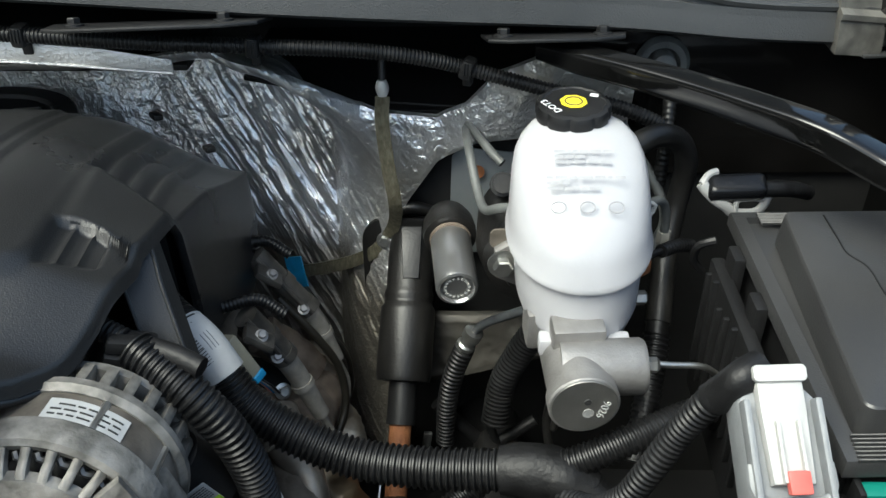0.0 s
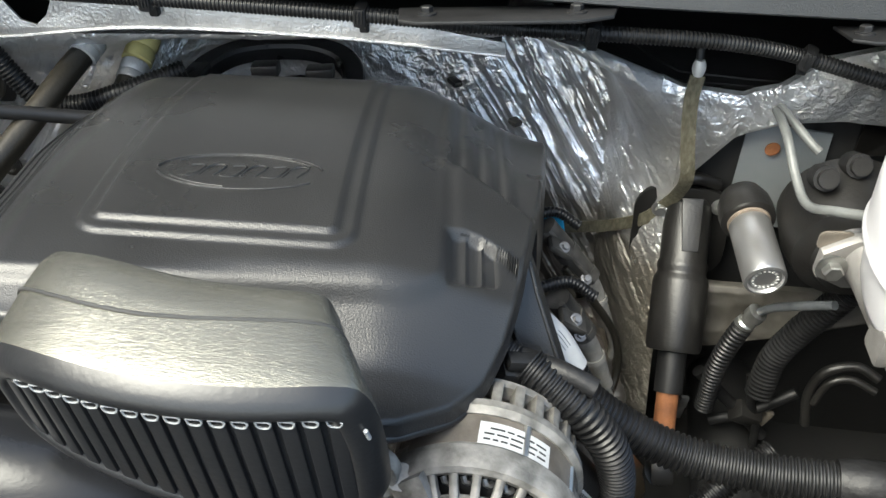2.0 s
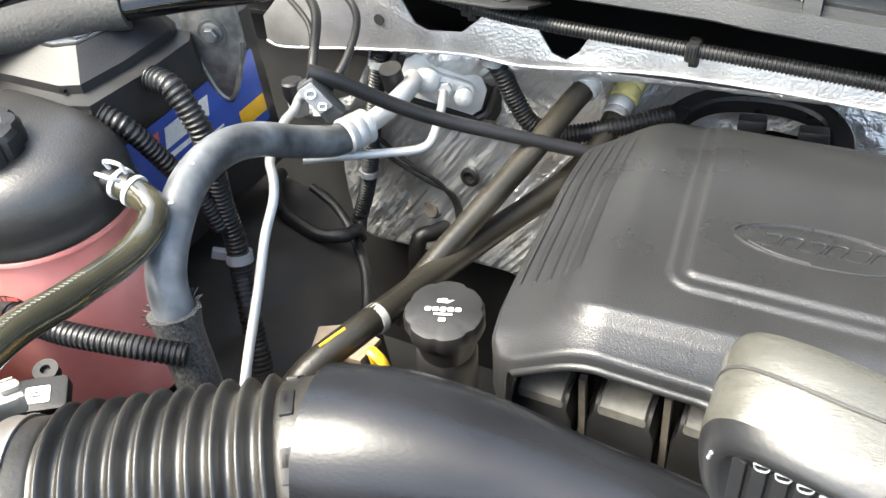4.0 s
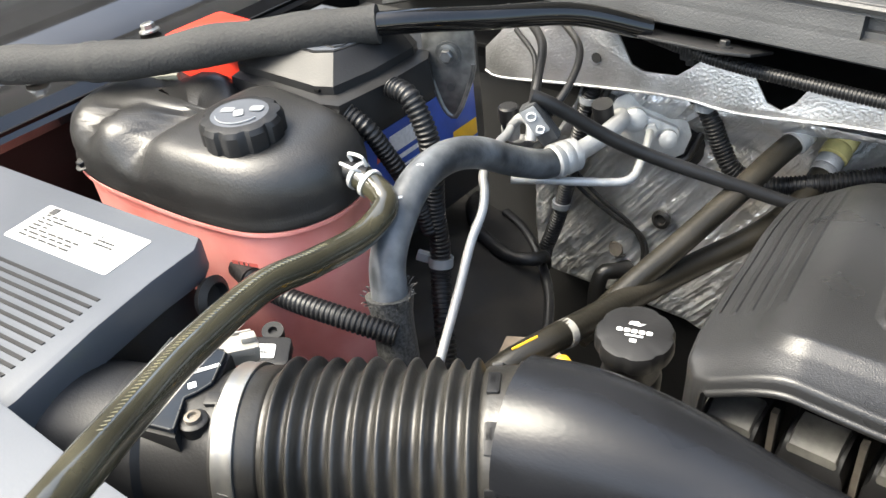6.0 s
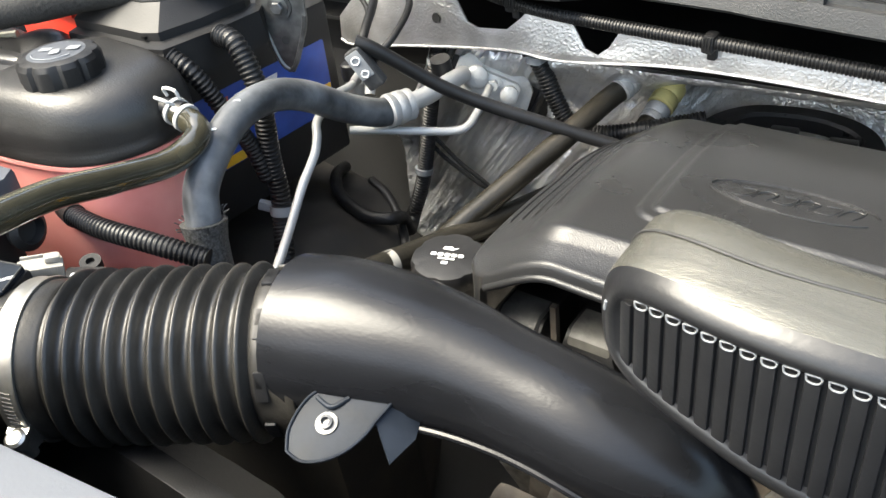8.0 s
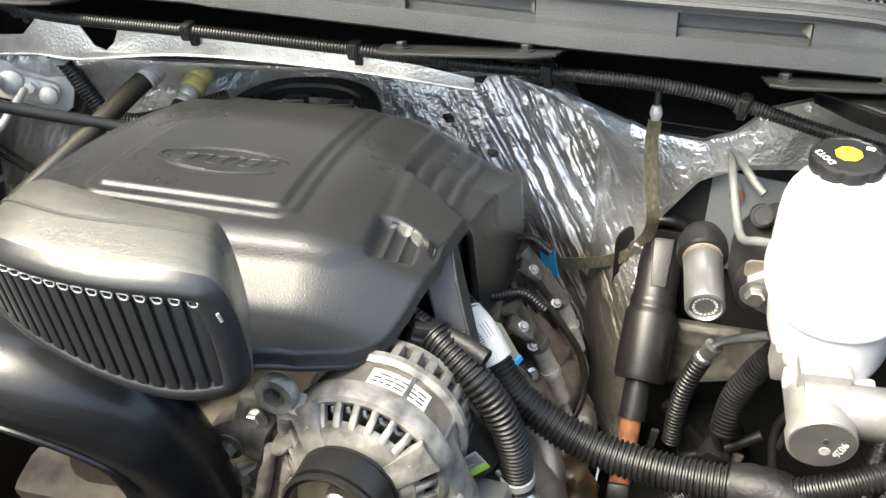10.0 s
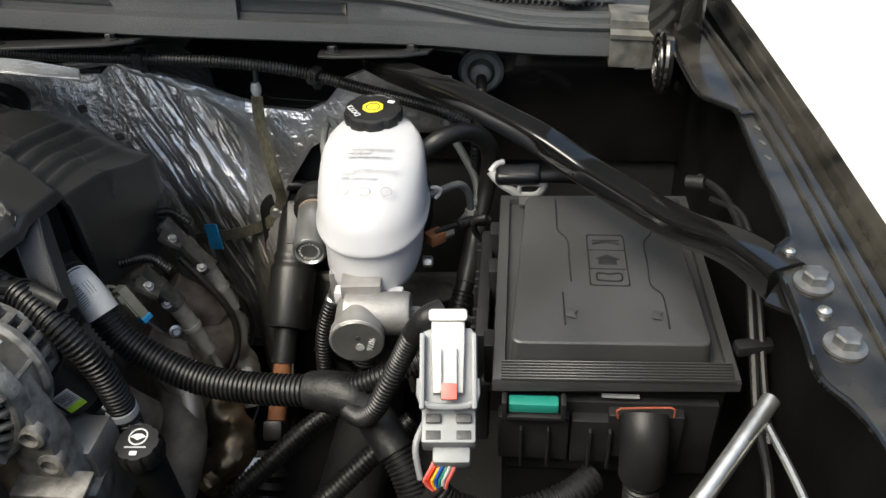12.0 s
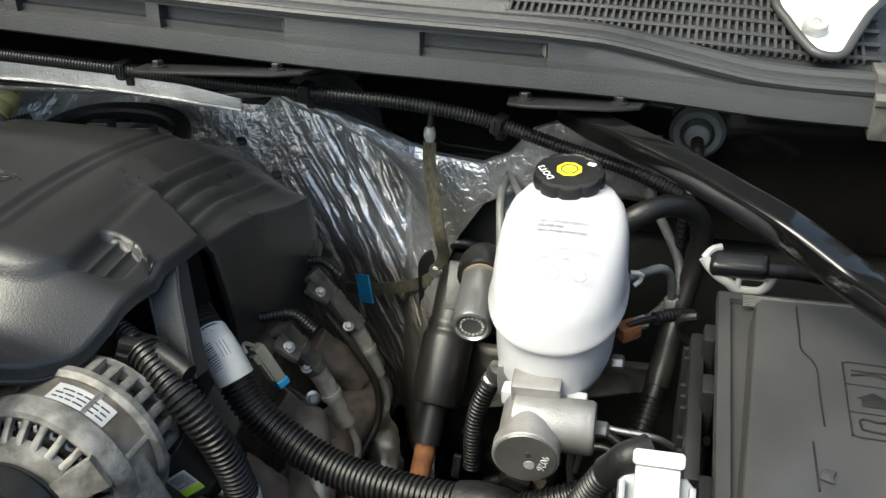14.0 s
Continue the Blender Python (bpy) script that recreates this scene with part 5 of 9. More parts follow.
def build_bellows():
    a, b = V(-0.8453, 0.1291, 1.1617), V(-0.6662, 0.2461, 1.1599)
    ax = (b - a).normalized()
    ln = (b - a).length
    be = thing("air_hose", (-0.76, 0.185, 1.09), "ribbed black rubber air intake hose with a steel clamp", "air hose")
    prof = [(0.050, 0), (0.0600, 0.001), (0.0600, 0.0325), (0.0575, 0.0345)]
    h0, h1, n = 0.036, ln - 0.028, 10
    for k in range(n):
        p = h0 + (h1 - h0) * k / n
        w = (h1 - h0) / n
        r = 0.0006 * math.sin(2.1 * k)
        prof += [(0.0578, p), (0.0581, p + 0.16 * w), (0.0608, p + 0.27 * w), (0.0648 + r, p + 0.38 * w), (0.0666 + r, p + 0.49 * w), (0.0666 + r, p + 0.56 * w), (0.0648 + r, p + 0.67 * w), (0.0606, p + 0.79 * w), (0.0581, p + 0.90 * w)]
    prof += [(0.0605, h1 + 0.001), (0.0618, h1 + 0.006), (0.0618, ln - 0.006), (0.0645, ln - 0.004), (0.0648, ln + 0.001), (0.0590, ln + 0.003)]
    part("bellows", lathe(prof, a, ax, 64), DUSTY, be, "dusty corrugated rubber bellows", 60)
    for k in range(9):
        q = ax.cross(V(0, 0, 1)).normalized()
        r = Matrix.Rotation(radians(40 * k + 22), 3, ax) @ q
        c = b - ax * 0.0205 + r * 0.0618
        m = frame3(c, ax, ax.cross(r))
        part("clip", join(prism(rounded(0.009, 0.022, 0.0015), 0.0035, m @ pose(0, 0, -0.001), 0.001), prism(rounded(0.006, 0.010, 0.001), 0.0055, m @ pose(-0.001, -0.003, -0.001), 0.001)), BLACK, be)
    cl = part("clamp", lathe([(0.0600, 0.004), (0.0622, 0.004), (0.0628, 0.006), (0.0620, 0.0085), (0.0620, 0.0145), (0.0628, 0.017), (0.0622, 0.019), (0.0600, 0.019)], a, ax, 64), CLAMPM, be, "brushed steel band clamp")
    out = V(0.0097, -0.047, -0.0166).normalized()
    out = (out - ax * out.dot(ax)).normalized()
    q = a + ax * 0.0115 + out * 0.0665
    tang = ax.cross(out).normalized()
    part("screw", lathe([(0, -0.014), (0.0045, -0.014), (0.0045, 0.006), (0.0078, 0.006), (0.0078, 0.0125), (0.0055, 0.014), (0, 0.0125)], q + out * 0.003, -tang, 14), STEEL, cl)
    part("screw_housing", skin([[q - out * 0.008 + ax * x + tang * t + out * o for x, o in ((-0.008, 0.0), (0.008, 0.0), (0.008, 0.006), (0.005, 0.012), (-0.005, 0.012), (-0.008, 0.006))] for t in (-0.012, 0.008)]), STEEL, cl)
    bm = None
    for k in range(11):
        r = (Matrix.Rotation(radians(-8 - 3.2 * k), 3, ax) @ out)
        b2 = tube([a + ax * 0.0078 + r * 0.0623, a + ax * 0.0150 + r * 0.0623 + ax.cross(r) * 0.002], 0.0006, 6, 0.004)
        bm = b2 if bm is None else join(bm, b2)
    part("worm_teeth", bm, WORNSTEEL, cl)
    q = V(-0.838, 0.126, 1.211)
    out = (q - (a + ax * 0.012)).normalized()
    part("buckle", prism(rounded(0.017, 0.011, 0.002), 0.006, frame3(a + ax * 0.010 + out * 0.0612, ax, ax.cross(out)), 0.0015), BLACK, cl)
    # flow sensor housing between the hose and the air box
    ms = thing("air_flow_sensor", (-0.88, 0.10, 1.12), "black air flow sensor housing between hose and air box", "sensor")
    part("tube", lathe([(0.048, 0.012), (0.0565, 0.010), (0.0575, -0.004), (0.0565, -0.006), (0.0560, -0.05), (0.0600, -0.055), (0.0600, -0.085), (0.05, -0.088)], a, ax, 48), BLACK, ms)
    lid = [(-0.923, 0.145), (-0.874, 0.158), (-0.856, 0.131), (-0.8575, 0.119), (-0.861, 0.110), (-0.853, 0.1005), (-0.842, 0.087), (-0.880, 0.074), (-0.902, 0.089), (-0.908, 0.103)]
    wide = [(-0.882 + (x + 0.882) * 1.07, 0.115 + (y - 0.115) * 1.07) for x, y in lid]
    part("body", prism(wide, 0.030, pose(0, 0, 1.186), 0.003), BLACK, ms)
    part("foot", prism([(-0.93, 0.14), (-0.85, 0.155), (-0.815, 0.10), (-0.822, 0.085), (-0.89, 0.055)], 0.040, pose(0, 0, 1.150), 0.006), BLACK, ms)
    part("lid", prism(lid, 0.005, pose(0, 0, 1.2155), 0.0015), TABM, ms, "flat blue-black sensor lid")
    rim = [V(x, y, 1.2207) for x, y in lid + lid[:1]]
    bm = None
    for p, q in zip(rim, rim[1:]):
        t = tube([p.lerp(q, 0.04), p.lerp(q, 0.96)], 0.0008, 6, 0.01)
        bm = t if bm is None else join(bm, t)
    part("lid_edge", bm, GREY, ms)
    m = pose(-0.871, 0.138, 1.2206, 0, 0, 58)
    bars(m, 0.020, 0.0045, 2, PRINT, ms, seed=5)
    part("data_mark", prism(rounded(0.006, 0.006, 0.0005), 0.0004, pose(-0.866, 0.121, 1.2206, 0, 0, 58)), PRINT, ms)
    part("paint_mark", prism([(-0.013, -0.001), (-0.004, -0.0035), (0.006, -0.003), (0.013, 0.0), (0.005, 0.003), (-0.006, 0.002)], 0.0004, pose(-0.893, 0.118, 1.2206, 0, 0, 62)), LIME, ms)
    part("ear", lathe([(0.003, -0.03), (0.0105, -0.03), (0.0105, -0.001), (0.009, 0.0), (0.003, 0.0)], (-0.842, 0.103, 1.217), (0, 0, 1), 20), BLACK, ms)
    part("screw", lathe([(0, 0), (0.006, 0), (0.006, 0.003), (0.0035, 0.0035), (0.003, 0.001), (0, 0.001)], (-0.842, 0.103, 1.217), (0, 0, 1), 16), BROWN, ms)
    plug = part("plug", box((-0.893, 0.176, 1.197), (0.034, 0.020, 0.016), (0, 10, 62), 0.003), SCUFFW, ms, "off-white wiring plug")
    part("latch", box((-0.888, 0.186, 1.206), (0.012, 0.009, 0.005), (0, 10, 62), 0.0015), SCUFFW, plug)
    for k in (-1, 1):
        part("plug_rib", box((-0.893 + k * 0.0095, 0.176 - k * 0.006, 1.203), (0.028, 0.0022, 0.007), (0, 10, 62), 0.0008), SCUFFW, plug)
    sn = thing("pressure_sensor", (-0.91, 0.215, 1.14), "small black pressure sensor with a white label", "sensor")
    m = pose(-0.910, 0.212, 1.150, 14, 6, 38)
    part("body", prism(rounded(0.036, 0.028, 0.004), 0.013, m), BLACK, sn)
    lb = part("label", prism(rounded(0.018, 0.014, 0.002), 0.0008, m @ pose(-0.003, -0.001, 0.0132)), PRINT, sn, "white label")
    bars(m @ pose(-0.003, -0.001, 0.0141), 0.011, 0.006, 2, INK, lb, seed=9)
    part("ear", lathe([(0.004, 0), (0.0095, 0), (0.0095, 0.010), (0.004, 0.010), (0.003, 0.006), (0.001, 0.006)], m @ V(0.0, 0.021, 0.002), m.to_3x3() @ V(0, 0, 1), 18), BLACK, sn)


def build_airbox():
    ab = thing("air_filter_box", (-1.1, 0.08, 0.95), "grey-black plastic air filter box with a ribbed lid", "air filter box")
    out = [(-1.29, -0.06), (-0.915, -0.06), (-0.925, 0.03), (-0.945, 0.10), (-0.957, 0.16), (-0.962, 0.205), (-0.974, 0.219), (-1.06, 0.209), (-1.21, 0.193), (-1.285, 0.185)]
    part("lid", prism(out, 0.034, pose(0, 0, 1.217), 0.005), LIDM, ab)
    inner = [(-1.262 + (x + 1.28) * 0.925, y * 0.94 - 0.004) for x, y in out]
    part("body", prism(inner, 0.26, pose(0, 0, 0.968), 0.004), BLACK, ab)
    # a sunk field of slim ribs
    for k in range(19):
        y = 0.118 - k * 0.0088
        x1 = -0.972 + k * 0.0016
        bm = skin([[V(x, y + a + (x + 1.0) * 0.13, 1.2500 + b) for a, b in ((-0.0021, -0.001), (-0.0015, 0.0019), (0.0015, 0.0019), (0.0021, -0.001))] for x in (-1.25, -1.1, x1 - 0.006, x1)])
        part("rib", bm, BLACK, ab)
    m = frame3((-1.068, 0.158, 1.2512), (1, 0.13, 0), (-0.13, 1, 0))
    lb = part("label", prism(rounded(0.138, 0.050, 0.003), 0.0005, m), PAPER, ab, "white printed information label")
    bars(m @ pose(-0.022, -0.002, 0.0006), 0.07, 0.034, 7, INK, lb, seed=3)
    bars(m @ pose(0.034, 0.006, 0.0006), 0.024, 0.014, 3, INK, lb, seed=4)
    part("mark", prism(rounded(0.009, 0.009, 0.001), 0.0004, m @ pose(-0.054, 0.019, 0.0006)), INK, lb)
    part("outlet", lathe([(0.058, -0.02), (0.074, 0.0), (0.076, 0.028), (0.073, 0.052), (0.064, 0.072), (0.060, 0.105), (0.05, 0.108)], (-0.9917, 0.0334, 1.1617), (0.8366, 0.5464, 0), 48), BLACK, ab, "round outlet of the box")
    part("drain", lathe([(0.018, 0), (0.020, 0.006), (0.014, 0.01), (0.012, 0.002), (0, 0.0)], (-0.957, 0.20, 1.205), (0.9, 0.3, 0.1), 24), BLACK, ab)


def scaled(outline, s, z, cx, cy, dz=None):
    return [V(cx + (x - cx) * s, cy + (y - cy) * s, z + (dz(cx + (x - cx) * s, cy + (y - cy) * s) if dz else 0)) for x, y in outline]


def build_coolant_tank():
    tk = thing("coolant_tank", (-1.1, 0.32, 1.0), "coolant surge tank, black over pink translucent plastic", "coolant tank")
    raw = [(-1.27, 0.285), (-1.235, 0.252), (-1.18, 0.238), (-1.10, 0.240), (-1.02, 0.248), (-0.965, 0.262), (-0.934, 0.288), (-0.921, 0.325), (-0.927, 0.362), (-0.95, 0.392), (-1.03, 0.402), (-1.12, 0.40), (-1.22, 0.385), (-1.265, 0.345)]
    out = []
    n = len(raw)
    for i in range(n):
        p = [V(*raw[(i + j) % n]) for j in (-1, 0, 1, 2)]
        for k in range(5):
            t = k / 5
            q = 0.5 * (2 * p[1] + (p[2] - p[0]) * t + (2 * p[0] - 5 * p[1] + 4 * p[2] - p[3]) * t * t + (3 * p[1] - p[0] - 3 * p[2] + p[3]) * t ** 3)
            out.append((q.x, q.y))
    cx, cy = -1.085, 0.322

    def hump(x, y):
        return -0.017 * math.exp(-((x + 1.105) / 0.017) ** 2) - 0.012 * math.exp(-((x + 1.182) / 0.014) ** 2) - 0.004 * step01(-1.19, -1.25, x)
    rings = []
    for s, z, h in ((1.012, 1.232, 0), (1.016, 1.236, 0), (1.002, 1.240, 0), (0.998, 1.247, 0), (1.0, 1.256, 0.2), (0.992, 1.266, 0.5), (0.965, 1.277, 0.8), (0.92, 1.2855, 1), (0.84, 1.2925, 1), (0.74, 1.2955, 1), (0.6, 1.2965, 1), (0.4, 1.2968, 0.9), (0.2, 1.297, 0.9), (0.02, 1.297, 0.9)):
        pinch = []
        for p in scaled(out, s, z, cx, cy):
            d = hump(p.x, p.y) * h
            pinch.append(V(p.x, p.y + (0.9 * d * h if p.y > cy else -0.9 * d * h), p.z + d))
        rings.append(pinch)
    part("upper_shell", skin(rings, True, True), TANKBLK, tk, "domed black upper shell", 60)
    low = [scaled(out, s, z, cx, cy) for s, z in ((1.014, 1.231), (1.014, 1.227), (0.975, 1.2255), (0.965, 1.215), (0.955, 1.15), (0.945, 1.06), (0.93, 1.03), (0.5, 1.025))]
    part("lower_shell", skin(low), PINK, tk, "pink coolant showing through", 50)
    bars(frame3((-0.957, 0.252, 1.205), (0.95, 0.3, 0), (0, 0, 1)), 0.05, 0.008, 1, LRED, tk, seed=9)
    cp = (-1.004, 0.307, 1.281)
    cap = part("cap", lathe([(0.028, 0), (0.029, 0.010), (0.035, 0.0105), (0.0372, 0.013), (0.0372, 0.030), (0.0345, 0.0345), (0.029, 0.036), (0, 0.036)], cp, (0.02, 0, 1), 64, 10, 0.08), BLACK, tk, "fluted black pressure cap", 30)
    m = pose(cp[0], cp[1], cp[2] + 0.0368, 0, 0, 30)
    # pale disc paints the sky's reflection on the black cap
    part("cap_face", lathe([(0, 0), (0.027, 0.0), (0.0265, 0.0008), (0, 0.0010)], (cp[0], cp[1], cp[2] + 0.0352), (0.02, 0, 1), 40), LIDM, cap, "printed face, sky sheen in its pale colour")
    part("cap_print", join(prism(rounded(0.012, 0.008, 0.002), 0.0004, m @ pose(-0.012, 0.004, 0)), prism(rounded(0.009, 0.012, 0.002), 0.0004, m @ pose(0.0, -0.002, 0, 0, 0, 20)), prism(rounded(0.012, 0.009, 0.002), 0.0004, m @ pose(0.014, 0.006, 0)), tube([m @ V(0.021 * math.cos(radians(a)), 0.021 * math.sin(radians(a)), 0) for a in range(200, 340, 12)], 0.0006, 6, 0.003)), LGREY, cap)
    part("nipple", tube([(-0.93, 0.345, 1.262), (-0.905, 0.352, 1.258)], 0.009, 14), BLACK, tk)
    part("tan_rim", tube([(-1.245, 0.30, 1.278), (-1.22, 0.335, 1.288), (-1.18, 0.36, 1.291)], 0.004, 8), CREAM, tk)
    bolt((-1.205, 0.243, 1.238), (0, -0.3, 1), tk, 0.006, "screw", BLACK)
    # hose from the tank over the air duct
    hs = thing("coolant_hose", (-0.86, 0.2, 1.2), "dark olive rubber coolant hose with printed marks", "hose")
    line = [(-0.918, 0.351, 1.2575), (-0.901, 0.350, 1.253), (-0.882, 0.345, 1.250), (-0.870, 0.333, 1.2455), (-0.863, 0.296, 1.243), (-0.851, 0.239, 1.260), (-0.843, 0.184, 1.277), (-0.810, 0.108, 1.298), (-0.767, 0.043, 1.322), (-0.735, -0.004, 1.338), (-0.715, -0.04, 1.345)]
    part("hose", tube(line, 0.0118, 24, 0.004), OLIVE, hs)
    part("clamp", join(lathe([(0.0118, -0.0095), (0.0134, -0.0095), (0.0134, -0.0055), (0.0118, -0.0055)], (-0.908, 0.3505, 1.2548), (0.96, -0.05, -0.26), 24, 0, 0.0, False), lathe([(0.0118, 0.0045), (0.0134, 0.0045), (0.0134, 0.0085), (0.0118, 0.0085)], (-0.908, 0.3505, 1.2548), (0.96, -0.05, -0.26), 24, 0, 0.0, False), tube([(-0.917, 0.348, 1.273), (-0.917, 0.346, 1.281), (-0.902, 0.347, 1.281), (-0.901, 0.349, 1.272)], 0.0016, 8, 0.003), tube([(-0.917, 0.342, 1.270), (-0.918, 0.336, 1.276), (-0.904, 0.336, 1.275), (-0.902, 0.342, 1.269)], 0.0016, 8, 0.003)), WPLAST, hs, "white spring clamp")
    # a printed ladder of short dashes along the top of the hose
    path = smooth_line(line, 0.004)
    lo, hi = int(len(path) * 0.30), int(len(path) * 0.86)
    bm = None
    for k in range(lo, hi):
        t = (path[k + 1] - path[k]).normalized()
        side = t.cross(V(0, 0, 1)).normalized()
        up = side.cross(t)
        c = path[k] + (up * 0.97 - side * (0.20 + 0.08 * math.sin(k * 0.13))).normalized() * 0.0117
        b2 = tube([c - side * 0.0016 - t * 0.0008, c + side * 0.0016 + t * 0.0008], 0.0004, 5, 0.01)
        bm = b2 if bm is None else join(bm, b2)
    part("print", bm, HOSEMARK, hs)


def build_battery():
    bt = thing("battery", (-1.10, 0.52, 1.05), "black battery with a blue label under a plastic cover", "battery")
    part("case", box((-1.118, 0.545, 1.145), (0.17, 0.25, 0.20), bevel=0.006), BLACK, bt)
    side = frame3((-1.0325, 0.545, 1.155), (0.0, 1, -0.0), (0, 0, 1))
    lb = part("label", prism(rounded(0.215, 0.092, 0.004), 0.0006, side), BLUE, bt, "blue battery label with pale print")
    part("print", join(prism([(-0.050, 0.012), (-0.043, 0.034), (0.025, 0.034), (0.019, 0.012)], 0.0004, side @ pose(0, 0, 0.0006)), prism(rounded(0.05, 0.006, 0.001), 0.0004, side @ pose(-0.025, 0.003, 0.0006)),
                       prism(rounded(0.08, 0.003, 0.001), 0.0004, side @ pose(-0.005, -0.010, 0.0006)), prism([(-0.098, -0.034), (-0.085, -0.008), (-0.072, -0.034)], 0.0004, side @ pose(0, 0, 0.0006))), PRINT, lb)
    part("stripe", prism(rounded(0.045, 0.022, 0.001), 0.0004, side @ pose(0.084, -0.022, 0.0006)), YELLOW, lb)
    part("stripe", prism(rounded(0.05, 0.012, 0.001), 0.0004, side @ pose(-0.055, -0.039, 0.0006)), YELLOW, lb)
    part("slash", prism([(-0.062, 0.036), (-0.052, 0.036), (-0.058, 0.012), (-0.068, 0.012)], 0.0005, side @ pose(0, 0, 0.0006)), LRED, lb)
    cv = thing("battery_cover", (-1.04, 0.45, 1.25), "black plastic fuse cover on the battery with an embossed panel", "battery cover")
    lo = [(-1.128, 0.386), (-0.988, 0.379), (-0.973, 0.384), (-0.966, 0.45), (-0.966, 0.515), (-0.98, 0.53), (-1.128, 0.53)]
    mid = [(-1.128, 0.388), (-0.998, 0.388), (-0.976, 0.394), (-0.969, 0.45), (-0.969, 0.513), (-0.98, 0.528), (-1.128, 0.528)]
    ledge = [(-1.126, 0.398), (-1.010, 0.398), (-0.992, 0.405), (-0.984, 0.45), (-0.984, 0.51), (-0.99, 0.522), (-1.126, 0.522)]
    top = [(-1.118, 0.420), (-1.030, 0.420), (-1.012, 0.430), (-1.002, 0.46), (-1.002, 0.508), (-1.01, 0.516), (-1.118, 0.516)]
    rings = [[V(x, y, z) for x, y in o] for o, z in ((lo, 1.256), (lo, 1.259), (mid, 1.286), (mid, 1.290), (ledge, 1.2925), (ledge, 1.301), (top, 1.3215), (top, 1.3225))]
    rings.append([V(-1.06 + (p.x + 1.06) * 0.5, 0.468 + (p.y - 0.468) * 0.5, 1.3228) for p in rings[-1]])
    body = part("shell", skin(rings), BLACK, cv, "stepped black cover", 22)
    # grey plate paints the sky's reflection on the black cover
    part("top_plate", prism([(x * 0.96 - 0.042, 0.468 + (y - 0.468) * 0.93) for x, y in top], 0.0012, pose(0, 0, 1.3222), 0.0004), LIDM, body, "cover top, sky sheen in its grey colour")
    m = pose(-1.058, 0.470, 1.3238, 0, 0, 2)
    o = rounded(0.092, 0.072, 0.01)
    part("emboss", tube([m @ V(x, y, 0) for x, y in o + [o[0]]], 0.0012, 6, 0.005), BLACK, body)
    part("symbol", join(prism([(-0.03, -0.008), (-0.012, -0.014), (-0.004, 0.006), (-0.02, 0.012)], 0.0010, m), prism(rounded(0.012, 0.018, 0.002), 0.0010, m @ pose(0.015, 0, 0)), prism(rounded(0.01, 0.006, 0.001), 0.0010, m @ pose(0.03, 0.01, 0))), LGREY, body)
    part("foot", prism([(-0.014, 0.0), (0.012, 0.0), (0.008, -0.030), (-0.010, -0.030)], 0.012, frame3((-0.981, 0.392, 1.262), (1, 0.1, 0), (0, 0, 1)), 0.003), BLACK, cv)
    part("notch", box((-1.008, 0.399, 1.2965), (0.006, 0.004, 0.003), bevel=0.0006), VOID, body)
    rd = thing("terminal_cover", (-1.18, 0.44, 1.20), "bright red plastic terminal cover", "terminal cover")
    part("shell", box((-1.20, 0.445, 1.262), (0.135, 0.075, 0.085), (0, 0, -2), 0.006), RED, rd)
    part("lip", box((-1.20, 0.406, 1.301), (0.13, 0.006, 0.006), (0, 0, -2), 0.002), RED, rd)
    bk = thing("battery_bracket", (-0.96, 0.54, 1.2), "worn dark steel bracket with a bolt beside the battery", "bracket")
    m = frame3((-0.961, 0.534, 1.216), (0.93, 0.36, 0), (-0.02, 0.06, 1))
    part("plate", prism([(-0.003, 0.0), (0.004, 0.0), (0.012, 0.012), (0.026, 0.046), (0.029, 0.058), (0.029, 0.110), (-0.027, 0.110), (-0.027, 0.058), (-0.022, 0.044), (-0.012, 0.012)], 0.004, m, 0.0015), WORNSTEEL, bk)
    part("rim", tube([m @ V(x, y, 0.004) for x, y in ((-0.025, 0.062), (-0.020, 0.046), (-0.010, 0.014), (0.0005, 0.003), (0.010, 0.014), (0.024, 0.048), (0.027, 0.062))], 0.0026, 8), WORNSTEEL, bk)
    part("dimple", lathe([(0.0001, 0.0), (0.004, 0.0), (0.0045, 0.0012), (0.0001, 0.0012)], m @ V(0.001, 0.036, 0.0036), m.to_3x3() @ V(0, 0, 1), 14), INK, bk)
    part("washer", lathe([(0.006, 0), (0.0135, 0), (0.0135, 0.0018), (0.006, 0.0018)], m @ V(0.001, 0.072, 0.004), m.to_3x3() @ V(0, 0, 1), 24), WORNSTEEL, bk)
    bolt(m @ V(0.001, 0.072, 0.0055), m.to_3x3() @ V(0, 0, 1), bk, 0.007, material=WORNSTEEL)


build_engine_cover()
build_resonator()
build_bellows()
build_airbox()
build_coolant_tank()
build_battery()


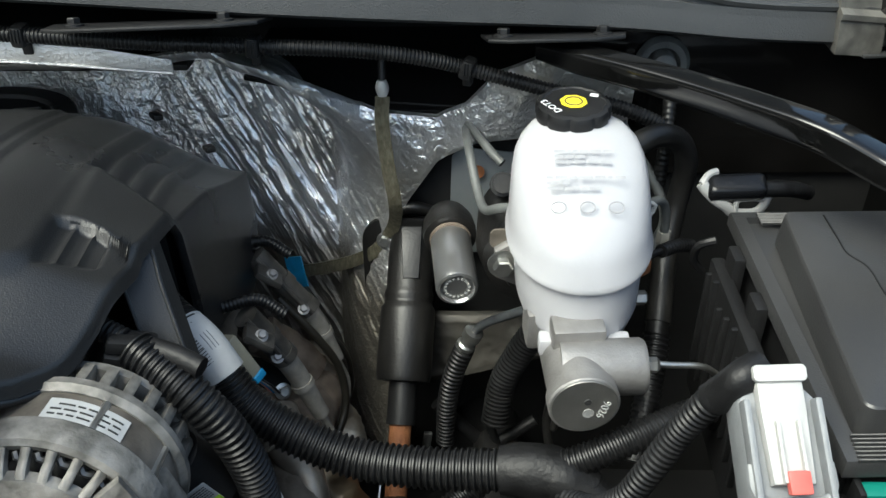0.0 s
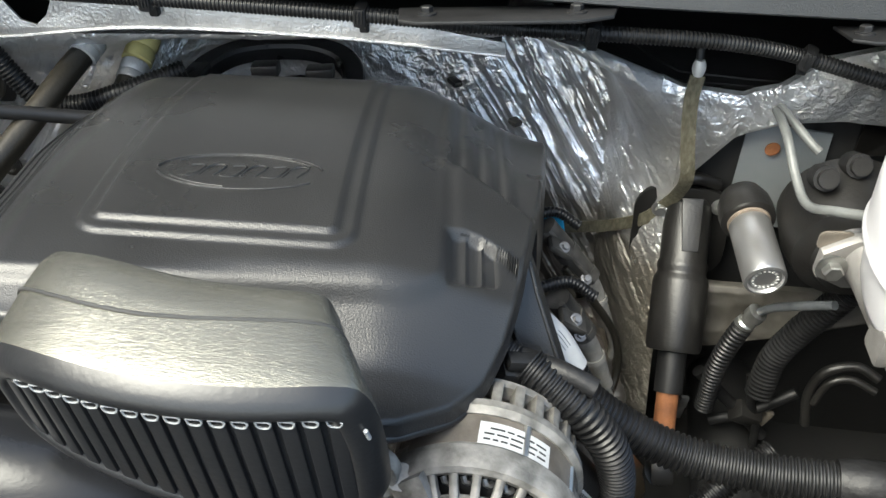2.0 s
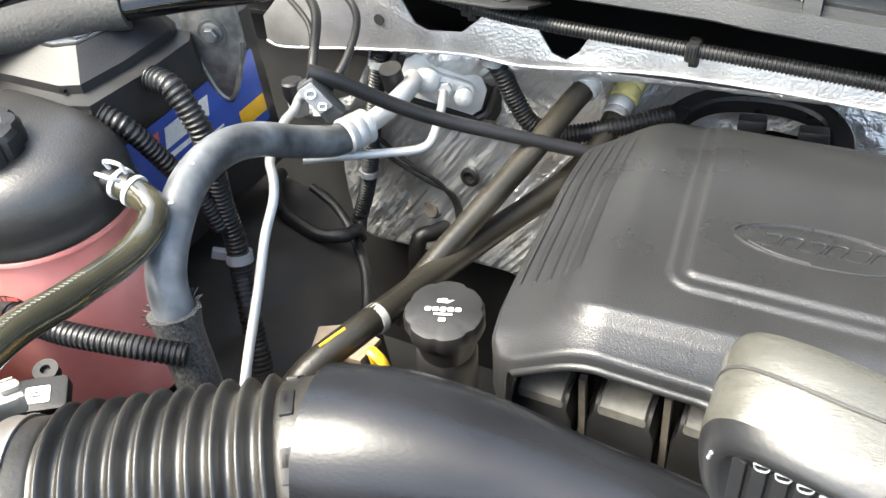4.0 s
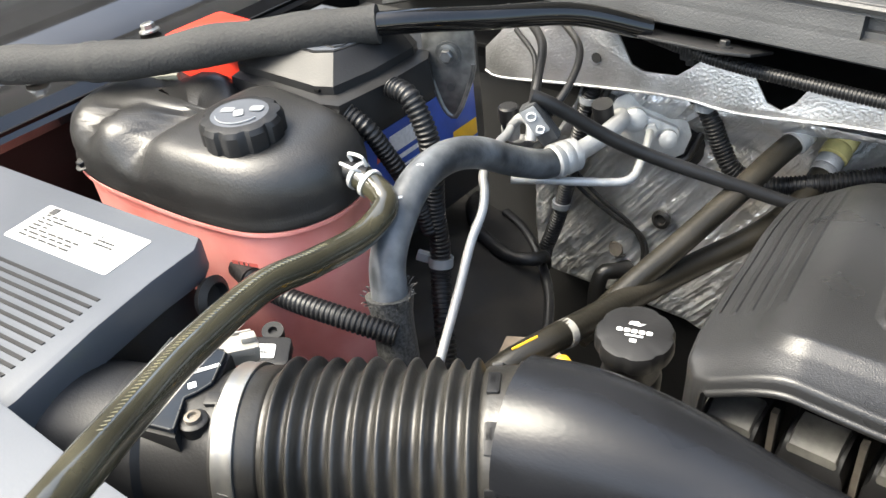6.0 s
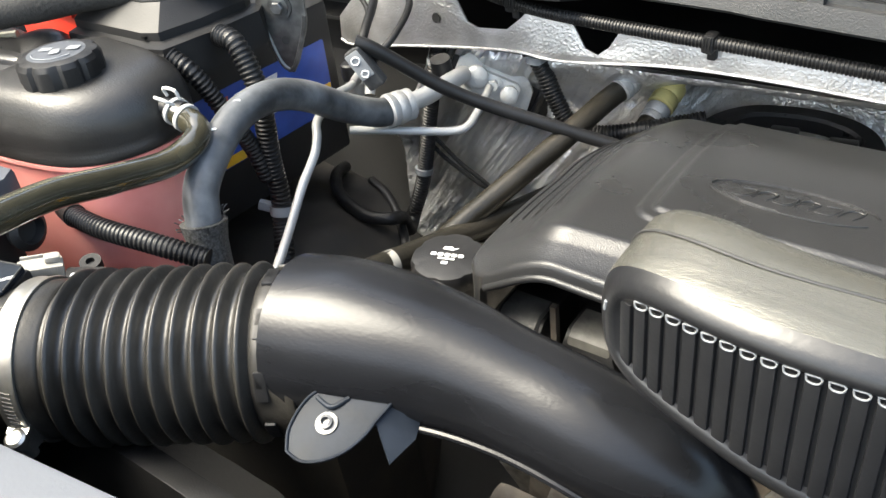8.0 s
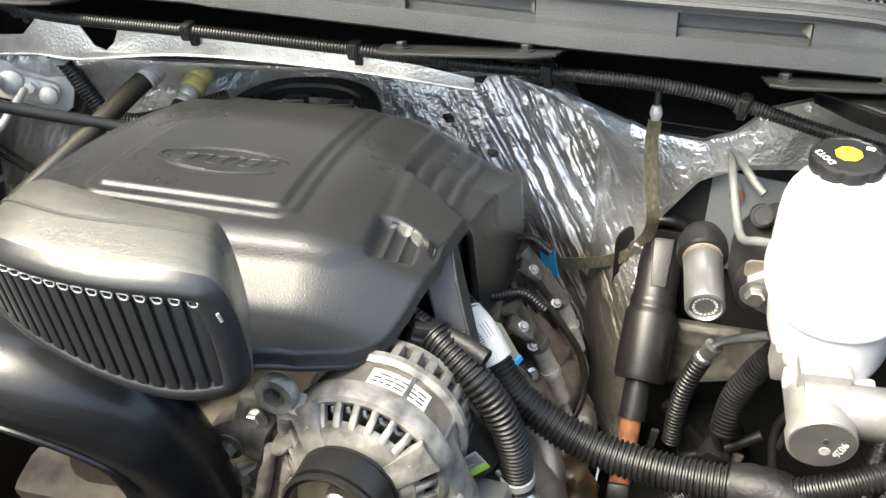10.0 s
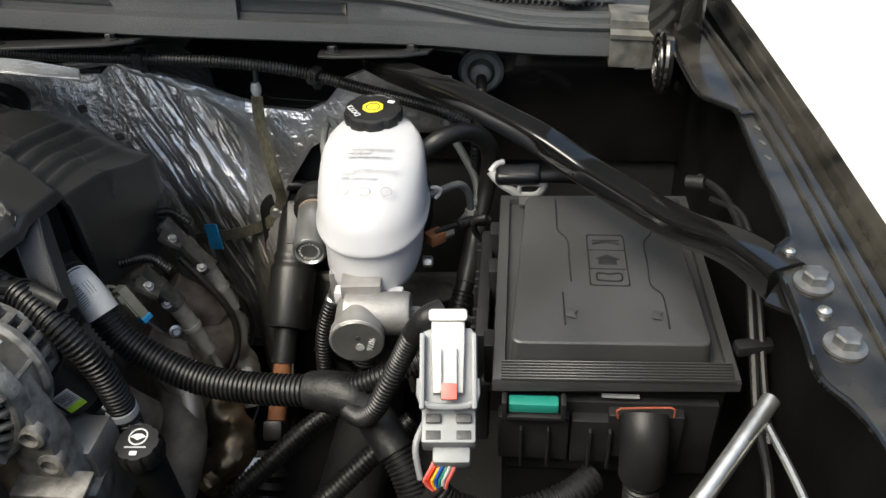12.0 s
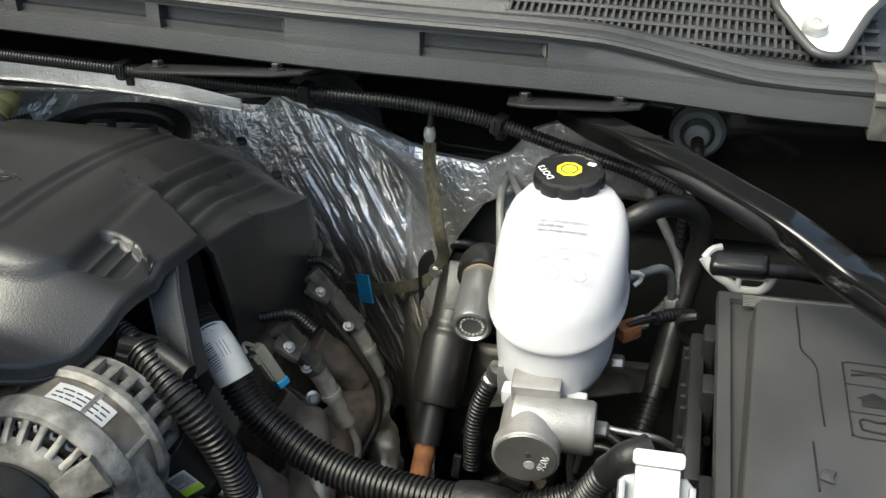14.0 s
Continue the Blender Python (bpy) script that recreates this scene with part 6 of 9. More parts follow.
# ---- alternator and the front of the engine ----
def build_alternator():
    al = thing("alternator", (-0.222, 0.34, 0.95), "weathered cast aluminium alternator with a black pulley", "alternator")
    a = V(-0.224, 0.285, 1.083)
    ax = V(0.015, 0.985, -0.12).normalized()
    side = ax.cross(V(0, 0, 1)).normalized()
    up = side.cross(ax)

    def at(h, r, deg):
        return a + ax * h + (side * math.cos(radians(deg)) + up * math.sin(radians(deg))) * r
    # front and rear frames with open slots, the stator between
    part("stator", lathe([(0.03, 0.045), (0.0635, 0.046), (0.0635, 0.082), (0.03, 0.083)], a, ax, 48, 0, 0.0, False), BROWN, al, "brown laminated stator ring")
    part("front_frame", lathe([(0.022, 0.018), (0.034, 0.0145), (0.042, 0.0160), (0.0495, 0.0205), (0.0505, 0.0275), (0.046, 0.029)], a, ax, 48, 0, 0.0, False), DIRTCAST, al)
    part("front_ring", lathe([(0.0580, 0.0360), (0.0630, 0.0335), (0.0665, 0.0355), (0.0685, 0.0405), (0.0695, 0.047), (0.0695, 0.051), (0.066, 0.055), (0.0585, 0.055), (0.0580, 0.0360)], a, ax, 52, 0, 0.0, False), DIRTCAST, al)
    part("winding", lathe([(0.040, 0.036), (0.048, 0.038), (0.053, 0.044), (0.054, 0.050), (0.040, 0.051)], a, ax, 48, 0, 0.0, False), DARK, al, "dark winding pack behind the slots")
    for k in range(26):
        deg = 360 * k / 26 + 4
        tang = side * -math.sin(radians(deg)) + up * math.cos(radians(deg))
        rows = []
        for h, r, w in ((0.0205, 0.0465, 0.0034), (0.0240, 0.0520, 0.0027), (0.0310, 0.0580, 0.0026), (0.0370, 0.0640, 0.0034)):
            c = at(h, r, deg)
            rows.append([c - tang * w, c - tang * w * 0.6 - ax * 0.0012, c + tang * w * 0.6 - ax * 0.0012, c + tang * w, c + tang * w + ax * 0.0055, c - tang * w + ax * 0.0055])
        part("fin", skin(rows), DIRTCAST, al)
        w = at(0.041, 0.0525, deg + 6.9)
        part("coil", tube([w - ax * 0.004 + up * 0.003 - side * 0.002, w - ax * 0.0065, w + side * 0.003 - ax * 0.003 - up * 0.002], 0.0022, 6, 0.003), WORNSTEEL, al)
    part("rear_ring", lathe([(0.045, 0.083), (0.0650, 0.080), (0.0685, 0.084), (0.0680, 0.090), (0.056, 0.094)], a, ax, 48, 0, 0.0, False), DIRTCAST, al)
    part("rear_cover", lathe([(0.046, 0.094), (0.046, 0.112), (0.050, 0.114), (0.046, 0.120), (0, 0.121)], a, ax, 40), DIRTCAST, al)
    for k in range(26):
        deg = 360 * k / 26
        m = frame3(at(0.102, 0.0575, deg), ax, side * -math.sin(radians(deg)) + up * math.cos(radians(deg)))
        part("tooth", box((0, 0, 0), (0.021, 0.0072, 0.012), bevel=0.0016), DIRTCAST, al).matrix_basis = Matrix.Translation(-al.location) @ m
    part("rear_band", lathe([(0.050, 0.110), (0.0600, 0.111), (0.0602, 0.117), (0.050, 0.119)], a, ax, 48, 0, 0.0, False), DIRTCAST, al)
    # spider arms on the front
    for deg, l in ((128, 0.067), (28, 0.067), (-60, 0.066), (215, 0.068)):
        p, q = at(0.012, 0.026, deg), at(0.033, l, deg)
        mid = frame3((p + q) / 2, q - p, ax.cross(q - p))
        b = part("arm", prism([(-0.022, -0.010), (0.022, -0.013), (0.022, 0.013), (-0.022, 0.010)], 0.009, mid @ pose(0, 0, -0.0045), 0.003), DIRTCAST, al)
        bolt(at(0.026, 0.050, deg), -ax, b, 0.0045, material=CAST)
    e0 = V(-0.284, 0.325, 1.137)
    ring = lathe([(0.0088, -0.005), (0.0155, -0.005), (0.0168, -0.003), (0.0168, 0.004), (0.0155, 0.006), (0.0088, 0.006), (0.0088, -0.005)], e0, ax, 26, 0, 0.0, False)
    part("ear", join(ring, tube([e0 + V(0.016, 0, -0.006), at(0.042, 0.060, 142)], 0.009, 10), tube([e0 + V(0.006, 0, -0.016), at(0.042, 0.064, 165)], 0.0085, 10)), DIRTCAST, al, "mounting ear with a bolt hole")
    for deg in (150, 62, 20):
        part("through_bolt", tube([at(0.036, 0.0625, deg), at(0.088, 0.0625, deg)], 0.0028, 8), STEEL, al)
    # lower housing and mounting webs
    rough = lambda m, poly, h, name, lab: part(name, prism(poly, h, m, 0.005), DIRTCAST, al, lab)
    fx = frame3((0, 0.292, 0), (1, 0, 0), (0, 0.06, 1))
    rough(fx, [(-0.172, 1.105), (-0.160, 1.092), (-0.151, 1.066), (-0.143, 1.042), (-0.138, 1.008), (-0.132, 0.985), (-0.130, 0.90), (-0.186, 0.90), (-0.184, 0.965), (-0.180, 1.03), (-0.168, 1.07)], 0.034, "right_web", "cast mounting bracket with a machined foot")
    rough(fx, [(-0.268, 1.122), (-0.288, 1.100), (-0.307, 1.067), (-0.318, 1.03), (-0.333, 0.981), (-0.345, 0.955), (-0.34, 0.90), (-0.285, 0.90), (-0.288, 0.98), (-0.286, 1.03), (-0.268, 1.07)], 0.030, "left_web", "rough cast mounting web")
    for x, z in ((-0.155, 1.05), (-0.148, 1.015), (-0.162, 0.985)):
        part("boss", lathe([(0.013, 0), (0.012, 0.010), (0.008, 0.012), (0.0075, 0.006), (0, 0.006)], (x, 0.327, z), (0, -1, 0.06), 18), DIRTCAST, al)
    part("foot_block", prism([(-0.172, 1.000), (-0.130, 0.998), (-0.126, 0.985), (-0.126, 0.90), (-0.18, 0.90)], 0.050, frame3((0, 0.335, 0), (1, 0, 0), (0, 0.06, 1)), 0.004), CAST, al, "machined foot block")
    part("foot_rib", box((-0.150, 0.312, 0.995), (0.066, 0.03, 0.008), (0, 4, 3), 0.003), DIRTCAST, al)
    for x0, z0, x1, z1 in ((-0.30, 1.075, -0.33, 0.985), (-0.288, 1.06, -0.308, 0.97), (-0.272, 1.10, -0.295, 1.075)):
        part("web_rib", tube([(x0, 0.322, z0), ((x0 + x1) / 2, 0.319, (z0 + z1) / 2), (x1, 0.322, z1)], 0.006, 10, 0.006, 1, 0.35), DIRTCAST, al)
    part("left_housing", lathe([(0.040, 0.05), (0.056, 0.052), (0.0575, 0.10), (0.05, 0.12), (0, 0.12)], V(-0.226, 0.30, 1.055), ax, 40), BROWN, al, "dirty rear housing")
    bolt((-0.318, 0.318, 0.967), (0, -1, 0.1), al, 0.009)
    bolt((-0.143, 0.300, 0.968), (0, -1, 0.1), al, 0.008)
    def patch(h0, h1, d0, d1, r):
        return skin([[at(h0, r, d), at(h1, r, d), at(h1, r + 0.0004, d), at(h0, r + 0.0004, d)] for d in [d0 + (d1 - d0) * k / 8 for k in range(9)]])
    label = part("label", patch(0.0565, 0.0745, 46, 90, 0.0638), PAPER, al, "white printed label")
    rnd = random.Random(12)
    for k in range(3):
        h = 0.0600 + 0.0044 * k
        bm, d = None, 49.0
        while d < 84:
            w = rnd.uniform(3, 9)
            b2 = patch(h, h + 0.0012, d, min(d + w, 87), 0.0642)
            bm = b2 if bm is None else join(bm, b2)
            d += w + 1.5
        part("print", bm, INK, label)
    # pulley, nut and belt
    pl = part("pulley", lathe([(0.0105, 0.018), (0.0105, 0.017), (0.0315, 0.0165), (0.0335, -0.012), (0.0370, -0.014), (0.0392, -0.013), (0.0392, -0.010), (0.0360, -0.0085), (0.0360, 0.014), (0.0392, 0.0155), (0.0392, 0.018), (0.02, 0.019)], a + ax * -0.004, ax, 48), RUBBER, al, "black grooved pulley")
    part("cup", lathe([(0.0120, 0.0150), (0.0290, 0.0145), (0.0315, 0.006), (0.0325, 0.0), (0.0322, -0.0006)], a + ax * -0.0045, ax, 40, 0, 0.0, False), CREAM, pl, "pale inner face of the pulley")
    part("washer", lathe([(0.0, 0.014), (0.0125, 0.014), (0.0125, -0.004), (0.010, -0.0065), (0, -0.0065)], a + ax * -0.002, ax, 28), STEEL, pl)
    part("nut", lathe([(0.0078, 0), (0.0078, -0.008), (0.006, -0.010), (0.0022, -0.010), (0.0018, -0.007), (0, -0.007)], a + ax * -0.008, ax, 18), RUST, pl, "rust-red shaft nut")
    belt = [at(0.0035 - 0.004, 0.0374, d) for d in range(165, -25, -10)] + [V(-0.185, 0.288, 1.02), V(-0.175, 0.285, 0.95), V(-0.165, 0.283, 0.86)]
    bm = bmesh.new()
    rows = [[bm.verts.new(p + ax * w) for w in (-0.0105, -0.007, -0.0035, 0, 0.0035, 0.007, 0.0105)] for p in [V(-0.262, 0.281, 0.86), V(-0.260, 0.281, 0.99)] + belt]
    for r0, r1 in zip(rows, rows[1:]):
        for k in range(6):
            bm.faces.new((r0[k], r0[k + 1], r1[k + 1], r1[k]))
    r = bmesh.ops.extrude_face_region(bm, geom=bm.faces[:])
    bmesh.ops.translate(bm, verts=[v for v in r["geom"] if isinstance(v, bmesh.types.BMVert)], vec=(0, 0, 0.003))
    solo("drive_belt", bm, RUBBER, "black ribbed serpentine belt on the alternator pulley", "belt")


def build_engine():
    en = thing("engine_block", (-0.42, 0.55, 0.55), "dirty cast engine block and heads under the cover", "engine")
    part("block", box((-0.42, 0.60, 0.80), (0.34, 0.48, 0.42), (0, 0, 7), 0.03), BROWN, en)
    part("head", box((-0.262, 0.60, 0.95), (0.10, 0.44, 0.10), (0, 35, 7), 0.015), BROWN, en)
    part("rocker_cover", box((-0.262, 0.61, 1.015), (0.085, 0.42, 0.05), (0, 30, 7), 0.02), BLACK, en)
    part("head", box((-0.595, 0.60, 0.97), (0.10, 0.44, 0.10), (0, -35, 7), 0.015), DIRTCAST, en)
    part("front_cover", box((-0.40, 0.36, 0.88), (0.26, 0.06, 0.26), (0, 0, 7), 0.02), BROWN, en)
    part("bracket", box((-0.160, 0.345, 0.945), (0.070, 0.05, 0.05), (0, 4, 4), 0.008), DIRTCAST, en, "cast accessory bracket")
    bolt((-0.135, 0.30, 0.962), (0, -0.8, 0.6), en, 0.009)
    bolt((-0.305, 0.295, 0.975), (0, -0.8, 0.6), en, 0.009)
    part("lifting_lug", tube([(-0.365, 0.40, 1.02), (-0.355, 0.385, 1.045), (-0.345, 0.38, 1.06), (-0.35, 0.37, 1.03)], 0.011, 10, 0.006, 1, 0.3), CAST, en)
    part("lifting_lug", tube([(-0.345, 0.36, 0.985), (-0.35, 0.35, 1.0), (-0.36, 0.345, 0.99)], 0.012, 10, 0.006, 1, 0.3), CAST, en)
    part("bracket_lug", prism([(-0.03, -0.035), (0.012, -0.04), (0.022, -0.01), (0.034, 0.01), (0.028, 0.034), (0.004, 0.03), (-0.006, 0.004), (-0.03, -0.01)], 0.02, frame3((-0.340, 0.362, 1.068), (1, 0, 0), (0, 0.1, 1)), 0.004), DIRTCAST, en, "cast lug beside the alternator")
    bolt((-0.354, 0.338, 1.044), (0, -1, 0.1), en, 0.0085)
    bolt((-0.318, 0.338, 1.09), (0, -1, 0.1), en, 0.007)
    bolt((-0.352, 0.338, 0.985), (0, -0.9, 0.3), en, 0.009)
    part("crossmember", box((-0.43, 0.33, 0.945), (0.30, 0.05, 0.05), (12, 4, 4), 0.012), BROWN, en, "grey cast timing cover edge")
    tb = thing("throttle_body", (-0.36, 0.33, 0.98), "round black throttle body below the intake duct", "throttle body")
    part("pipe", tube([(-0.50, 0.17, 1.02), (-0.42, 0.18, 0.99), (-0.35, 0.22, 0.95), (-0.33, 0.28, 0.90)], 0.03, 18, 0.01), BROWN, tb, "dusty pipe under the duct")
    fan = thing("fan_shroud", (-0.4, 0.1, 0.7), "black fan shroud behind the radiator", "fan shroud")
    part("shroud", prism([(-1.2, 0), (0.35, 0), (0.35, 0.45), (-1.2, 0.45)], 0.02, frame3((0, 0.10, 0.66), (1, 0, 0), (0, 0.1, 1))), BLACK, fan)
    # exhaust side, hot parts under foil shields
    ex = thing("exhaust_shield", (-0.10, 0.55, 0.7), "crumpled metal exhaust heat shield beside the engine", "heat shield")
    part("shield", tube([(-0.158, 0.750, 0.850), (-0.147, 0.733, 0.828), (-0.131, 0.700, 0.790), (-0.114, 0.677, 0.760), (-0.105, 0.65, 0.73)], 0.021, 26, 0.005, 1, 0.45), SHIELDM, ex)
    part("elbow", tube([(-0.178, 0.680, 0.815), (-0.163, 0.668, 0.802), (-0.150, 0.660, 0.780)], 0.014, 20, 0.005, 1, 0.2), SHIELDM, ex)
    part("lower_shield", tube([(-0.142, 0.605, 0.800), (-0.118, 0.585, 0.775), (-0.100, 0.566, 0.757), (-0.112, 0.540, 0.742), (-0.135, 0.51, 0.73)], 0.027, 26, 0.005, 1, 0.5), BRONZED, ex, "heat-bronzed lower shield")
    part("pipe", tube([(-0.17, 0.60, 0.88), (-0.135, 0.53, 0.86), (-0.12, 0.47, 0.84), (-0.13, 0.40, 0.80)], 0.026, 16, 0.008, 1, 0.1), BROWN, ex, "rust-brown exhaust pipe")
    part("tube", tube([(-0.150, 0.55, 0.90), (-0.130, 0.535, 0.875), (-0.118, 0.51, 0.86), (-0.115, 0.47, 0.83)], 0.016, 14, 0.006), SHIELDM, ex)


def build_coils():
    for p, q, r in (((-0.180, 0.605, 1.004), (-0.152, 0.616, 0.945), (-0.125, 0.614, 0.870)), ((-0.198, 0.720, 0.990), (-0.147, 0.718, 0.920), (-0.124, 0.712, 0.855))):
        c = thing("ignition_coil", p, "dusty black ignition coil with a grey lead boot", "ignition coil", "coils along the cylinder head")
        p, q, r = V(p), V(q), V(r)
        part("body", tube([p, p.lerp(q, 0.5), q], 0.0122, 18, 0.006), COILB, c)
        part("collar", tube([p.lerp(q, 0.42), p.lerp(q, 0.56)], 0.0138, 18, 0.004), COILB, c)
        part("collar", tube([p.lerp(q, 0.86), q], 0.0132, 18, 0.004), COILB, c)
        part("rib", tube([p + V(0.004, -0.011, 0.004), q + V(0.004, -0.011, 0.004)], 0.0028, 8), COILB, c)
        part("flange", box(p.lerp(q, 0.1) + V(0.012, -0.02, -0.004), (0.03, 0.02, 0.008), (0, 40, 10), 0.003), COILB, c)
        bolt(p.lerp(q, 0.15) + V(0.014, -0.022, 0.003), (0.4, -0.4, 0.8), c, 0.004, material=CAST)
        part("plug_lead", loom([p + V(-0.02, 0.0, 0.01), p + V(0.01, 0.012, 0.010), p + V(0.035, 0.008, -0.004)], 0.006, 0.0036, 0.12, 12), LOOM, c)
        part("boot", tube([q + V(-0.004, 0.0, 0.004), q.lerp(r, 0.3), q.lerp(r, 0.7), r], lambda f: 0.0112 - 0.0025 * f, 16, 0.005, 1, 0.08), BOOT, c, "dusty grey lead boot")
        part("boot_ring", tube([q.lerp(r, 0.42), q.lerp(r, 0.5)], 0.0117, 16, 0.004), BOOT, c)
        bolt(q + V(-0.004, -0.014, 0.012), (0.3, -0.5, 0.8), c, 0.0042, material=CAST)
        part("lead", tube([r, r + V(0.010, -0.004, -0.03), r + V(0.004, -0.012, -0.06), r + V(-0.02, -0.02, -0.075)], 0.0042, 10), BOOT, c)
    mf = thing("exhaust_manifold", (-0.14, 0.60, 0.76), "rusty brown exhaust manifold below the coils", "exhaust manifold")
    part("log", tube([(-0.165, 0.46, 0.83), (-0.155, 0.56, 0.83), (-0.15, 0.66, 0.82), (-0.15, 0.74, 0.80)], 0.03, 18, 0.006, 1, 0.25), RUSTBROWN, mf)
    for y in (0.50, 0.60, 0.70):
        part("runner", tube([(-0.20, y, 0.90), (-0.175, y + 0.004, 0.875), (-0.155, y + 0.01, 0.84)], 0.022, 16, 0.006, 1, 0.2), RUSTBROWN, mf)
    ld = thing("spark_lead", (-0.14, 0.66, 0.8), "grey-brown spark plug lead over the exhaust", "cable", "spark plug leads")
    part("lead", tube([(-0.175, 0.70, 0.95), (-0.140, 0.69, 0.91), (-0.115, 0.68, 0.87), (-0.11, 0.66, 0.83), (-0.125, 0.62, 0.80)], 0.0045, 10), HOSE, ld)
    ld = thing("spark_lead", (-0.12, 0.74, 0.75), "grey-brown spark plug lead over the exhaust", "cable", "spark plug leads")
    part("lead", tube([(-0.165, 0.765, 0.885), (-0.148, 0.765, 0.85), (-0.142, 0.755, 0.81), (-0.135, 0.73, 0.78)], 0.0125, 12), HOSE, ld)
    part("wire", tube([(-0.145, 0.76, 0.86), (-0.12, 0.75, 0.83), (-0.115, 0.735, 0.79), (-0.13, 0.71, 0.76)], 0.003, 8), HOSE, ld)
    cn = thing("cream_plug", (-0.172, 0.565, 0.99), "cream wiring plug with a blue lock and coloured wires", "connector")
    m = frame3((-0.179, 0.570, 0.983), (0.023, -0.001, -0.050), (0.75, -0.45, 0.33))
    part("body", prism(rounded(0.044, 0.016, 0.002), 0.012, m @ pose(-0.004, 0, -0.006), 0.0015), CREAM, cn)
    for k in (-1, 0, 1):
        part("rib", box((0, 0, 0), (0.030, 0.0022, 0.003), bevel=0.0008), CREAM, cn).matrix_basis = Matrix.Translation(-cn.location) @ m @ pose(-0.002, 0.0055 * k, 0.0068)
    part("latch", box((0, 0, 0), (0.010, 0.013, 0.007), bevel=0.0015), CREAM, cn).matrix_basis = Matrix.Translation(-cn.location) @ m @ pose(-0.016, 0.001, 0.008)
    part("end_hook", tube([m @ V(-0.026, -0.006, 0.0), m @ V(-0.034, -0.004, 0.006), m @ V(-0.036, 0.004, 0.012), m @ V(-0.030, 0.008, 0.014)], 0.0022, 8, 0.003), CREAM, cn)
    part("lock", prism(rounded(0.008, 0.019, 0.002), 0.013, m @ pose(0.021, 0, -0.0065), 0.0015), CYAN, cn, "blue lock")
    for k, mm in enumerate((PINK, CYAN, WPLAST, BLACK)):
        p = m @ V(0.024, -0.006 + 0.004 * k, 0)
        part("wire", tube([p, p + V(0.010, -0.003, -0.006), p + V(0.014, 0.004, -0.022)], 0.0011, 6), mm, cn)
    sv = thing("purge_valve", (-0.16, 0.41, 0.98), "black cylindrical purge valve with a lime-edged label", "valve")
    ax = V(0.35, 0.25, -0.9).normalized()
    part("body", lathe([(0, 0), (0.013, 0.002), (0.016, 0.02), (0.021, 0.022), (0.022, 0.072), (0.017, 0.076), (0.012, 0.09), (0, 0.09)], (-0.184, 0.388, 1.076), ax, 26), BLACK, sv)
    s = V(0.5, -0.85, 0.0)
    nn = V(0.30, -0.92, 0.35)
    nn = (nn - ax * nn.dot(ax)).normalized()
    m = frame3(V(-0.184, 0.388, 1.076) + ax * 0.050 + nn * 0.0224, ax.cross(nn), ax)
    lb = part("label", prism(rounded(0.018, 0.026, 0.001), 0.0006, m @ pose(0, 0, 0)), PAPER, sv, "white label")
    bars(m @ pose(0, -0.004, 0.0007), 0.014, 0.014, 6, INK, lb, seed=8)
    part("lime_edge", prism(rounded(0.018, 0.008, 0.001), 0.0004, m @ pose(0, 0.010, 0.0006)), LIME, lb)
    part("nozzle", tube([(-0.147, 0.41, 0.992), (-0.11, 0.40, 0.965), (-0.10, 0.395, 0.963)], 0.008, 12), STEEL, sv)
    st = thing("stud_bolt", (-0.158, 0.607, 0.89), "zinc plated stud beside the exhaust", "bolt")
    part("shank", tube([(-0.158, 0.607, 0.908), (-0.168, 0.622, 0.893)], 0.0048, 10), STEEL, st)
    bolt((-0.158, 0.607, 0.908), (0.5, -0.7, 0.5), st, 0.0055, "head")


